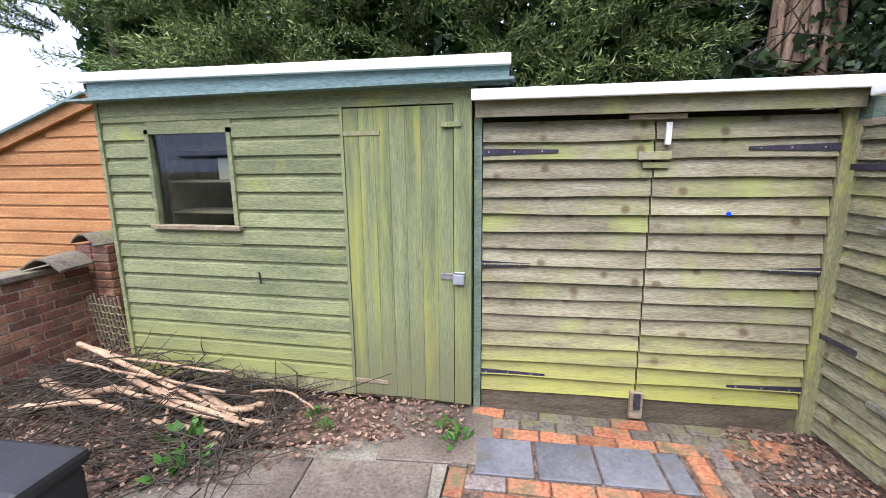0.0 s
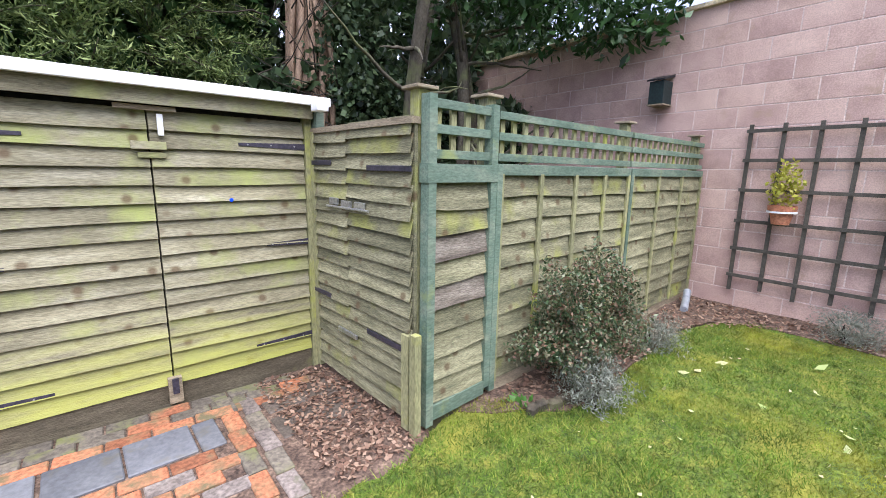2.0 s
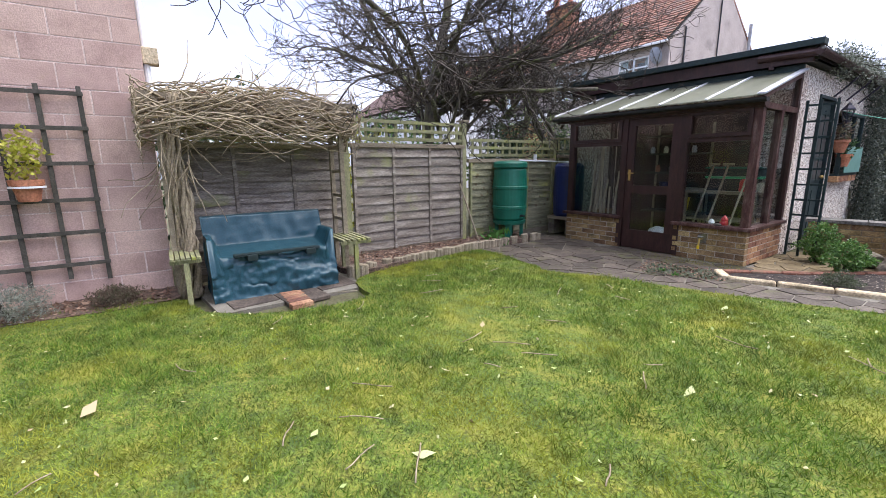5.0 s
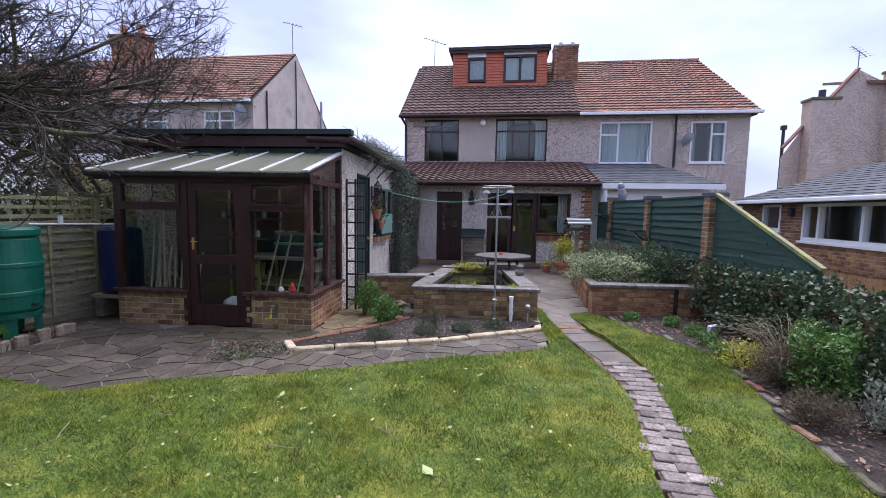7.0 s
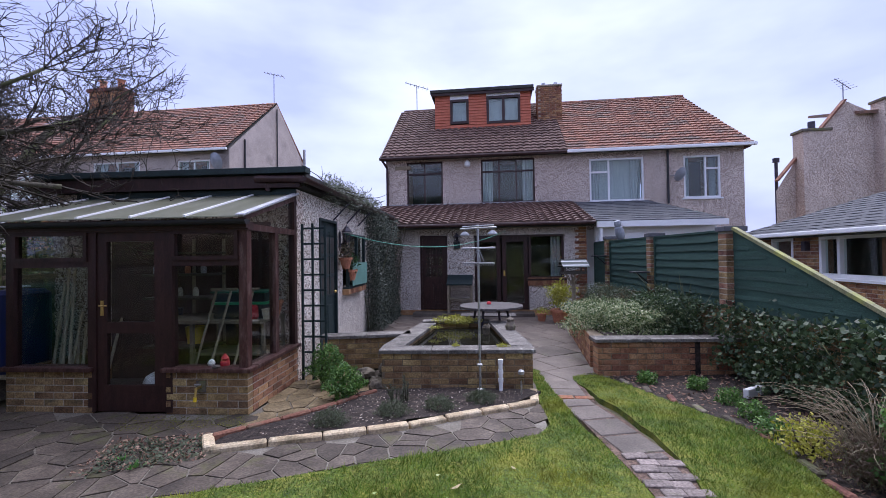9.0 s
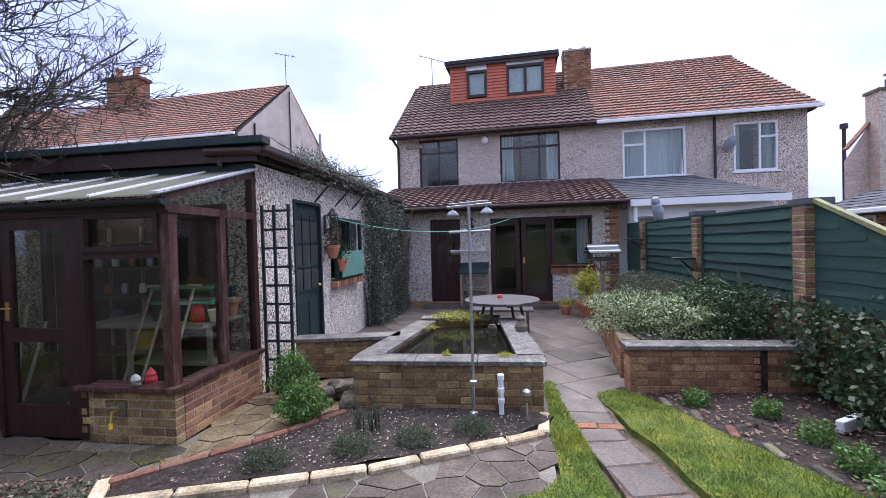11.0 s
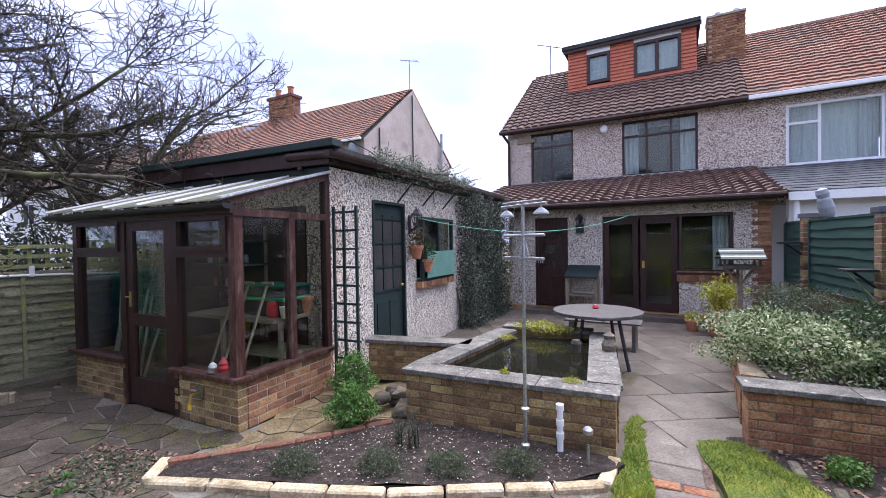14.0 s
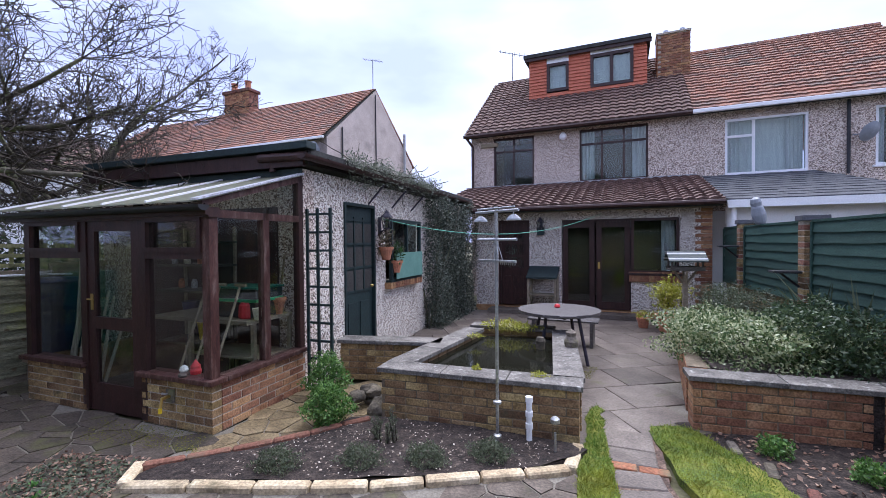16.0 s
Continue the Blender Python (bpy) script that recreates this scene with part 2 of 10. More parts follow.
M_LAPDARK = mat("damp_grey_lap_boards", [(0.11, 0.11, 0.065), (0.20, 0.19, 0.115), (0.30, 0.285, 0.18)], 2.4, 0.85, 0.5, 28, (1, 7, 7), 0.22, 0.34, (0.33, 0.35, 0.07), 0.63, 1.2, knots=True)
M_LAPGREY = mat("silver_brown_lap_boards", [(0.12, 0.095, 0.075), (0.23, 0.195, 0.16), (0.35, 0.31, 0.26)], 2.4, 0.85, 0.5, 28, (1, 7, 7), 0.22, 0.34, (0.26, 0.27, 0.10), 0.66, 1.4)
M_GREENTRIM = mat("faded_green_paint", [(0.085, 0.135, 0.10), (0.13, 0.185, 0.14), (0.20, 0.24, 0.18)], 3, 0.75, 0.25, 30, (1, 3, 3), 0.1, 0.2, (0.27, 0.31, 0.10), 0.66)
M_POST = mat("mossy_fence_post", [(0.20, 0.20, 0.11), (0.30, 0.29, 0.15)], 3, 0.85, 0.3, 30, (4, 4, 1), 0.12, 0.25, ALGAE, 0.6)
M_DARKGREEN = mat("dark_green_paint", [(0.010, 0.021, 0.022), (0.016, 0.032, 0.032)], 3, 0.6, 0.15, 35, rand=0.1)
M_PANELGREEN = mat("green_stained_panel", [(0.020, 0.052, 0.040), (0.036, 0.080, 0.062)], 2, 0.7, 0.3, 30, (1, 6, 6), 0.18, 0.25)
M_BLUEGREY = mat("grey_blue_fascia_paint", [(0.14, 0.22, 0.22), (0.20, 0.29, 0.29)], 2, 0.7, 0.2, 30, (1, 5, 5))
M_WHITE = mat("white_plastic", [(0.78, 0.79, 0.80), (0.86, 0.86, 0.86)], 2, 0.4, 0.05, grain=0.04)
M_UPVC = mat("white_window_frame", [(0.74, 0.75, 0.76), (0.82, 0.82, 0.82)], 2, 0.35, 0.03, grain=0.04)
M_BROWN = mat("dark_brown_stain", [(0.022, 0.009, 0.008), (0.048, 0.020, 0.017)], 4, 0.45, 0.25, 40, (4, 4, 1), 0.14)
M_REDBROWN = mat("red_brown_stain", [(0.030, 0.010, 0.008), (0.062, 0.024, 0.019), (0.13, 0.085, 0.07)], 4, 0.5, 0.3, 40, (4, 4, 1), 0.15, 0.3)
M_BLACKMETAL = mat("black_iron", [(0.03, 0.03, 0.045), (0.07, 0.06, 0.085)], 8, 0.5, 0.2, 50, metal=0.3)
M_STEEL = mat("galvanised_steel", [(0.35, 0.36, 0.38), (0.5, 0.5, 0.5)], 8, 0.4, 0.1, 60, metal=0.8)
M_BRICK = mat("buff_brown_brick", [(0.135, 0.083, 0.036), (0.25, 0.16, 0.073), (0.37, 0.26, 0.125)], 4, 0.9, 0.5, 60, rand=0.32, grain=0.35, hue=0.03, moss=(0.085, 0.072, 0.04), moss_at=0.61, moss_scale=2.2)
M_BRICKRED = mat("red_brick", [(0.185, 0.085, 0.042), (0.295, 0.145, 0.076), (0.37, 0.215, 0.12)], 5, 0.9, 0.5, 60, rand=0.32, grain=0.35, hue=0.03, moss=(0.10, 0.078, 0.045), moss_at=0.63, moss_scale=2.2)
M_BRICKOLD = mat("old_dark_red_brick", [(0.10, 0.05, 0.038), (0.23, 0.105, 0.068), (0.34, 0.20, 0.13)], 5, 0.9, 0.6, 60, rand=0.4, grain=0.35, hue=0.03, moss=(0.09, 0.085, 0.05), moss_at=0.62)
M_MORTAR = mat("mortar", [(0.30, 0.26, 0.20), (0.46, 0.41, 0.34)], 6, 0.95, 0.4, 70, moss=(0.13, 0.11, 0.07), moss_at=0.62, moss_scale=2.2)
M_MORTARBUFF = mat("stained_buff_mortar", [(0.13, 0.10, 0.065), (0.24, 0.19, 0.13)], 6, 0.95, 0.4, 70, moss=(0.07, 0.06, 0.04), moss_at=0.58, moss_scale=2.2)
M_MORTARDARK = mat("dark_mortar", [(0.14, 0.125, 0.10), (0.22, 0.20, 0.165)], 6, 0.95, 0.4, 70)
M_BLOCK = mat("pink_concrete_block", [(0.42, 0.285, 0.245), (0.53, 0.37, 0.32), (0.62, 0.45, 0.385)], 2.5, 0.95, 0.28, 90, rand=0.09, grain=0.14, hue=0.012, moss=(0.40, 0.285, 0.20), moss_at=0.66, moss_scale=3.0)
M_BLOCKMORTAR = mat("pink_wall_joint", [(0.58, 0.46, 0.42), (0.68, 0.56, 0.51)], 6, 0.95, 0.4, 70)
M_CAP = mat("lichen_stone_coping", [(0.075, 0.070, 0.064), (0.145, 0.132, 0.118), (0.20, 0.185, 0.165)], 6, 0.9, 0.5, 60, grain=0.35, rand=0.12, moss=(0.42, 0.41, 0.38), moss_at=0.64, moss_scale=17)
M_SLAB = mat("brown_concrete_slab", [(0.066, 0.051, 0.042), (0.112, 0.090, 0.075), (0.165, 0.138, 0.115)], 2, 0.55, 0.4, 60, rand=0.18, grain=0.3, moss=(0.09, 0.09, 0.04), moss_at=0.66)
M_CRAZY = mat("grey_brown_paving_stone", [(0.040, 0.031, 0.024), (0.072, 0.056, 0.043), (0.115, 0.092, 0.072)], 3, 0.75, 0.5, 50, rand=0.34, grain=0.35, moss=(0.09, 0.09, 0.03), moss_at=0.62)
M_CRAZYGOLD = mat("golden_paving_stone", [(0.115, 0.083, 0.042), (0.195, 0.145, 0.076), (0.29, 0.225, 0.13)], 4, 0.85, 0.5, 50, rand=0.3, grain=0.35, moss=(0.07, 0.062, 0.03), moss_at=0.64, moss_scale=4)
M_SLATE = mat("blue_grey_slab", [(0.085, 0.088, 0.105), (0.155, 0.158, 0.175)], 3, 0.6, 0.3, 40, rand=0.2, grain=0.16, moss=(0.10, 0.085, 0.05), moss_at=0.62, moss_scale=5)
M_ORANGEBRICK = mat("orange_paving_brick", [(0.25, 0.090, 0.045), (0.40, 0.17, 0.09)], 6, 0.85, 0.5, 50, rand=0.32, grain=0.35, moss=(0.13, 0.11, 0.06), moss_at=0.53, moss_scale=6)
M_PATHBRICK = mat("grey_path_brick", [(0.13, 0.105, 0.095), (0.24, 0.20, 0.18)], 5, 0.8, 0.5, 50, rand=0.3, grain=0.35, moss=(0.09, 0.10, 0.04), moss_at=0.66, moss_scale=6)
M_EDGESTONE = mat("cream_edging_stone", [(0.30, 0.225, 0.135), (0.48, 0.385, 0.25), (0.60, 0.51, 0.36)], 4, 0.9, 0.5, 50, rand=0.2, grain=0.3, moss=(0.14, 0.12, 0.07), moss_at=0.60, moss_scale=6)
M_TERRA = mat("terracotta", [(0.40, 0.15, 0.08), (0.50, 0.22, 0.13)], 5, 0.85, 0.2, 50, rand=0.12)
M_SOIL = mat("dark_soil", [(0.012, 0.009, 0.008), (0.030, 0.022, 0.018), (0.065, 0.048, 0.040)], 14, 0.95, 1.0, 60, grain=0.6)
M_MULCH = mat("leaf_litter_soil", [(0.05, 0.032, 0.025), (0.11, 0.072, 0.054), (0.19, 0.13, 0.095)], 14, 0.95, 0.9, 60, grain=0.5)
M_EARTH = mat("rough_ground", [(0.07, 0.06, 0.035), (0.11, 0.11, 0.05)], 2, 0.95, 0.6, 30)
M_TURF = mat("lawn_turf", [(0.045, 0.075, 0.012), (0.09, 0.125, 0.016), (0.16, 0.16, 0.025)], 9.0, 0.95, 0.9, 70, grain=0.55, moss=(0.22, 0.21, 0.03), moss_at=0.58, moss_scale=1.6)
M_PEBBLE = pebble_mat("pebbledash", [(0.13, 0.09, 0.07), (0.37, 0.285, 0.23), (0.62, 0.51, 0.43), (0.84, 0.75, 0.66)], 58)
M_PEBBLEWHITE = pebble_mat("pale_pebbledash", [(0.085, 0.062, 0.045), (0.40, 0.33, 0.27), (0.66, 0.59, 0.51), (0.88, 0.84, 0.77)], 66)
M_RENDER = mat("grey_pink_render", [(0.36, 0.31, 0.28), (0.48, 0.41, 0.375)], 1.2, 0.95, 0.4, 50, grain=0.25, moss=(0.25, 0.22, 0.20), moss_at=0.66, moss_scale=0.8)
M_WHITEWALL = mat("white_painted_wall", [(0.70, 0.70, 0.70), (0.78, 0.78, 0.78)], 2, 0.9, 0.2, grain=0.04)
M_TILEBROWN = mat("brown_roof_tile", [(0.060, 0.036, 0.030), (0.115, 0.068, 0.055), (0.20, 0.13, 0.105)], 4.5, 0.85, 0.3, 40, grain=0.4)
M_TILERED = mat("orange_roof_tile", [(0.15, 0.075, 0.055), (0.27, 0.125, 0.085), (0.38, 0.20, 0.13)], 3.5, 0.85, 0.3, 40, grain=0.42, moss=(0.15, 0.115, 0.095), moss_at=0.54, moss_scale=1.2)
M_TILEHUNG = mat("hung_red_tile", [(0.44, 0.13, 0.075), (0.54, 0.17, 0.10)], 5, 0.8, 0.2, 40)
M_SLATEROOF = mat("grey_slate_roof", [(0.055, 0.058, 0.066), (0.105, 0.108, 0.118)], 2, 0.8, 0.3, 40, grain=0.35, spec=0.15)
M_FELT = mat("black_roof_felt", [(0.03, 0.03, 0.03), (0.06, 0.06, 0.055)], 5, 0.9, 0.4)
M_LEAD = mat("lead_flashing", [(0.28, 0.29, 0.31), (0.38, 0.39, 0.4)], 5, 0.6, 0.2)
M_POLY = mat("translucent_roof_sheet", [(0.16, 0.165, 0.12), (0.25, 0.25, 0.19)], 1.5, 0.65, 0.1, 30, (6, 1, 1), moss=(0.13, 0.135, 0.075), moss_at=0.58, spec=0.15)
_n, _l = M_POLY.node_tree.nodes, M_POLY.node_tree.links
_t, _c, _x, _y = _n.new("ShaderNodeBsdfTranslucent"), _n.new("ShaderNodeBsdfTransparent"), _n.new("ShaderNodeMixShader"), _n.new("ShaderNodeMixShader")
_t.inputs["Color"].default_value = (0.72, 0.73, 0.66, 1)
_c.inputs["Color"].default_value = (0.95, 0.95, 0.92, 1)
_x.inputs[0].default_value, _y.inputs[0].default_value = 0.48, 0.02
_l.new(_n["Principled BSDF"].outputs[0], _x.inputs[1])
_l.new(_t.outputs[0], _x.inputs[2])
_l.new(_x.outputs[0], _y.inputs[1])
_l.new(_c.outputs[0], _y.inputs[2])
_l.new(_y.outputs[0], _n["Material Output"].inputs["Surface"])
M_GLASS = glass_mat("window_glass")
M_GLASSDIRTY = glass_mat("dusty_window_glass", (0.88, 0.91, 0.90), 0.04)
M_PALEWOOD = mat("pale_dry_timber", [(0.30, 0.24, 0.17), (0.45, 0.38, 0.28)], 4, 0.85, 0.3, 40, (4, 4, 1), 0.1)
# Near-black colour that puts the shade of unlit interiors into panels and panes.
M_DARK = mat("interior_shade_tone", [(0.03, 0.028, 0.026), (0.05, 0.046, 0.042)], 2, 0.9, 0.0)
# Room lining coloured near-black, so the interior behind the glass looks unlit.
M_ROOMWALL = mat("room_wall_shade", [(0.06, 0.055, 0.05), (0.09, 0.08, 0.07)], 2, 0.9, 0.0)
M_TRELLIS = mat("dark_grey_timber", [(0.055, 0.05, 0.04), (0.10, 0.09, 0.075)], 5, 0.85, 0.3, 40, (3, 3, 3), 0.1)
M_DAMP = mat("dark_damp_slab", [(0.045, 0.034, 0.028), (0.08, 0.062, 0.050), (0.13, 0.10, 0.08)], 3, 0.7, 0.4, 50, rand=0.2, grain=0.35)
M_CURTAIN = mat("grey_curtain", [(0.36, 0.38, 0.40), (0.46, 0.48, 0.50)], 2, 0.9, 0.2, 20, (10, 10, 0.6))
M_BARK = mat("grey_brown_bark", [(0.055, 0.048, 0.036), (0.12, 0.105, 0.078)], 5, 0.95, 0.8, 30, (4, 4, 1), moss=(0.15, 0.17, 0.07), moss_at=0.55)
M_TWIG = mat("bare_twig_bark", [(0.028, 0.023, 0.018), (0.068, 0.055, 0.042)], 5, 0.95, 0.3, 40)
M_VINE = mat("pale_bare_vine", [(0.22, 0.17, 0.11), (0.36, 0.30, 0.21)], 6, 0.9, 0.4, 40, rand=0.15)
M_ROOT = mat("tan_bark", [(0.20, 0.13, 0.09), (0.34, 0.24, 0.17)], 5, 0.9, 0.6, 30, (4, 4, 1))
M_STICK = mat("cut_branch_bark", [(0.26, 0.16, 0.10), (0.42, 0.30, 0.20)], 5, 0.85, 0.4, 40, rand=0.25)
M_TARP = mat("blue_green_tarpaulin", [(0.012, 0.052, 0.072), (0.018, 0.072, 0.098)], 2.2, 0.38, 0.10, 60, spec=0.5, grain=0.12)
M_BUTT = mat("green_plastic", [(0.008, 0.10, 0.065), (0.012, 0.14, 0.09)], 4, 0.4, 0.08, 30, grain=0.04)
M_BLUEPLASTIC = mat("dark_blue_plastic", [(0.008, 0.015, 0.06), (0.012, 0.02, 0.09)], 4, 0.4, 0.05, grain=0.04)
M_BLACKPLASTIC = mat("black_plastic", [(0.018, 0.019, 0.022), (0.03, 0.031, 0.035)], 4, 0.45, 0.15, 40, grain=0.04)
M_ORANGEWOOD = mat("orange_stained_board", [(0.36, 0.16, 0.06), (0.48, 0.25, 0.10)], 2, 0.7, 0.25, 25, (1, 7, 7), 0.12)
M_OLDWOOD = mat("grey_old_timber", [(0.20, 0.16, 0.11), (0.32, 0.27, 0.19)], 4, 0.85, 0.35, 35, (1, 6, 6), 0.15)
M_TABLE = mat("weathered_teak", [(0.055, 0.050, 0.050), (0.115, 0.104, 0.102)], 4, 0.5, 0.3, 35, (1, 8, 8), 0.16)
M_BLUELAPIS = mat("blue_plastic_disc", [(0.0, 0.06, 0.75), (0.0, 0.07, 0.8)], 4, 0.4, 0, grain=0.04)
M_GREY = mat("grey_painted_metal", [(0.22, 0.24, 0.27), (0.32, 0.34, 0.38)], 6, 0.5, 0.1, grain=0.04)
M_BRASS = mat("brass", [(0.55, 0.38, 0.12), (0.65, 0.46, 0.16)], 6, 0.35, 0.05, metal=0.9, grain=0.04)
M_YELLOW = mat("yellow_plastic", [(0.75, 0.52, 0.02), (0.8, 0.58, 0.03)], 4, 0.4, 0, grain=0.04)
M_RED = mat("red_plastic", [(0.50, 0.03, 0.04), (0.6, 0.04, 0.05)], 4, 0.4, 0, grain=0.04)
M_LIME = mat("bright_green_plastic", [(0.03, 0.30, 0.12), (0.05, 0.38, 0.16)], 4, 0.4, 0, grain=0.04)
M_CREAM = mat("cream_plastic", [(0.62, 0.58, 0.44), (0.7, 0.66, 0.5)], 4, 0.5, 0, grain=0.04)
M_STONE = mat("grey_rubble_stone", [(0.095, 0.080, 0.064), (0.185, 0.158, 0.128)], 5, 0.9, 0.5, 40, rand=0.25, grain=0.3, moss=(0.13, 0.14, 0.045), moss_at=0.57, moss_scale=5)
M_CLOTHES = mat("green_line_cord", [(0.10, 0.35, 0.25), (0.14, 0.42, 0.30)], 4, 0.6, 0, grain=0.04)
M_ROCK = mat("dark_damp_rock", [(0.035, 0.030, 0.022), (0.085, 0.070, 0.050), (0.15, 0.125, 0.09)], 6, 0.85, 0.7, 40, rand=0.25, moss=(0.08, 0.09, 0.03), moss_at=0.6)
M_KERB = mat("weathered_red_kerb", [(0.15, 0.065, 0.042), (0.25, 0.115, 0.075)], 5, 0.9, 0.4, 50, rand=0.2, grain=0.3, moss=(0.13, 0.11, 0.07), moss_at=0.58, moss_scale=5)
M_BLIND = mat("frosted_green_blind", [(0.10, 0.22, 0.185), (0.15, 0.29, 0.245)], 3, 0.6, 0.1, grain=0.08)
M_GALVPANEL = mat("silver_edge_strip", [(0.55, 0.56, 0.62), (0.66, 0.67, 0.72)], 4, 0.3, 0.05, metal=0.4)

M_WATER = bpy.data.materials.new("dark_pond_water")
M_WATER.use_nodes = True
_p = M_WATER.node_tree.nodes["Principled BSDF"]
_p.inputs["Base Color"].default_value = (0.012, 0.012, 0.008, 1)
_p.inputs["Roughness"].default_value = 0.04
_p.inputs["IOR"].default_value = 1.33

L_CONIFER = leaf_mat("conifer_spray", [(0.05, 0.085, 0.03), (0.11, 0.165, 0.055), (0.20, 0.27, 0.09), (0.33, 0.40, 0.15)], 0.6)
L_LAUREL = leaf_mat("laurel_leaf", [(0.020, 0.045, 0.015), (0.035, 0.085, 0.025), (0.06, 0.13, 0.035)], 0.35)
L_IVY = leaf_mat("ivy_leaf", [(0.022, 0.04, 0.022), (0.05, 0.085, 0.038), (0.10, 0.14, 0.065)], 0.4)
L_IVYGREY = leaf_mat("small_grey_green_leaf", [(0.05, 0.065, 0.04), (0.09, 0.11, 0.065), (0.13, 0.15, 0.09)], 0.5)
L_HEBE = leaf_mat("variegated_leaf", [(0.035, 0.075, 0.025), (0.09, 0.15, 0.05), (0.33, 0.37, 0.19), (0.58, 0.60, 0.40)], 0.4)
L_BOX = leaf_mat("box_leaf", [(0.04, 0.10, 0.025), (0.09, 0.19, 0.04), (0.17, 0.28, 0.07)], 0.4)
L_YELLOW = leaf_mat("yellow_green_leaf", [(0.25, 0.27, 0.03), (0.42, 0.42, 0.05), (0.5, 0.46, 0.12)], 0.45)
L_LAVENDER = leaf_mat("lavender_grey_leaf", [(0.13, 0.145, 0.115), (0.22, 0.24, 0.195), (0.32, 0.34, 0.29)], 0.7)
L_HEATHER = leaf_mat("brown_heather_twig", [(0.09, 0.06, 0.045), (0.15, 0.11, 0.08), (0.12, 0.13, 0.07)], 0.8)
L_DRY = leaf_mat("dead_leaf", [(0.10, 0.055, 0.038), (0.20, 0.115, 0.08), (0.36, 0.25, 0.18)], 0.8, 0.1)
L_SHRUB = leaf_mat("bronze_green_shrub_leaf", [(0.022, 0.042, 0.020), (0.060, 0.10, 0.045), (0.11, 0.155, 0.075), (0.20, 0.105, 0.075), (0.28, 0.33, 0.21)], 0.32)
L_FALLEN = leaf_mat("pale_fallen_leaf", [(0.30, 0.38, 0.12), (0.46, 0.50, 0.24), (0.40, 0.30, 0.18)], 0.6, 0.1)
L_GRASS = grass_mat("grass_blade", [(0.055, 0.115, 0.012), (0.095, 0.175, 0.018), (0.155, 0.23, 0.028), (0.28, 0.28, 0.06)], (0.29, 0.28, 0.030))
L_MOSS = leaf_mat("paving_moss", [(0.07, 0.08, 0.012), (0.14, 0.14, 0.02), (0.20, 0.19, 0.03)], 0.8)
L_WALLIVY = leaf_mat("dull_wall_ivy_leaf", [(0.022, 0.032, 0.024), (0.050, 0.066, 0.048), (0.10, 0.12, 0.09), (0.18, 0.19, 0.15)], 0.5, 0.12)
L_EAVESIVY = leaf_mat("grey_eaves_ivy_leaf", [(0.07, 0.085, 0.06), (0.15, 0.17, 0.125), (0.27, 0.29, 0.23)], 0.5, 0.15)
L_CHIP = leaf_mat("pale_dry_chip", [(0.14, 0.10, 0.075), (0.34, 0.28, 0.23), (0.58, 0.52, 0.46)], 0.8, 0.05)
L_HERB = leaf_mat("fresh_weed_leaf", [(0.06, 0.16, 0.03), (0.10, 0.24, 0.05)], 0.5)

# ---------------------------------------------------------------- building helpers
from mathutils.geometry import delaunay_2d_cdt

rng = np.random.default_rng(7)


def frame_at(x, y, degrees=0.0, z=0.0):
    return pose(x, y, z, 0, 0, degrees)


def along(p0, p1, z=0.0):
    """A local frame with its x axis from p0 to p1 on the ground; and the distance."""
    d = math.hypot(p1[0] - p0[0], p1[1] - p0[1])
    return frame_at(p0[0], p0[1], math.degrees(math.atan2(p1[1] - p0[1], p1[0] - p0[0])), z), d


def thing(name, label, category, group="", kind="", at=None):
    ob = new(name)
    ob.empty_display_size = 0.2
    if at is not None:
        ob.matrix_basis = at
    return tagged(ob, label, category, group, kind)


def mesh_of(name, bm, material, smooth=False):
    me = bpy.data.meshes.new(name)
    bmesh.ops.recalc_face_normals(bm, faces=bm.faces)
    bm.to_mesh(me)
    bm.free()
    if smooth:
        me.polygons.foreach_set("use_smooth", [True] * len(me.polygons))
    me.materials.append(material)
    return me


def part(name, bm, material, parent=None, label="", smooth=False, at=None):
    me = bm if isinstance(bm, bpy.types.Mesh) else mesh_of(name, bm, material, smooth)
    ob = new(name, me)
    if parent is not None:
        ob.parent = parent
    if at is not None:
        ob.matrix_basis = at
    if label:
        tagged(ob, label)
    return ob


def structure(name, bm, material, label, category, at=None, smooth=False):
    return tagged(part(name, bm, material, None, "", smooth, at), label, category, "", "structure")


def box(x0, x1, y0, y1, z0, z1, bm=None, m=None, bevel=0.0):
    """A box between the given limits, added to bm or new."""
    b = bm or bmesh.new()
    ret = bmesh.ops.create_cube(b, size=1.0)
    mm = Matrix.Translation(((x0 + x1) / 2, (y0 + y1) / 2, (z0 + z1) / 2)) @ Matrix.Diagonal((abs(x1 - x0), abs(y1 - y0), abs(z1 - z0), 1))
    bmesh.ops.transform(b, matrix=(m @ mm if m else mm), verts=ret["verts"])
    if bevel:
        edges = {e for v in ret["verts"] for e in v.link_edges}
        bmesh.ops.bevel(b, geom=list(edges), offset=bevel, segments=2, affect="EDGES", profile=0.6)
    return b


def cyl(p0, p1, r0, r1=None, n=12, bm=None, caps=True):
    """A round bar from p0 to p1."""
    b = bm or bmesh.new()
    p0, p1 = Vector(p0), Vector(p1)
    d = p1 - p0
    mm = Matrix.Translation((p0 + p1) / 2) @ d.to_track_quat("Z", "Y").to_matrix().to_4x4()
    bmesh.ops.create_cone(b, cap_ends=caps, segments=n, radius1=r0, radius2=r0 if r1 is None else r1, depth=d.length, matrix=mm)
    return b


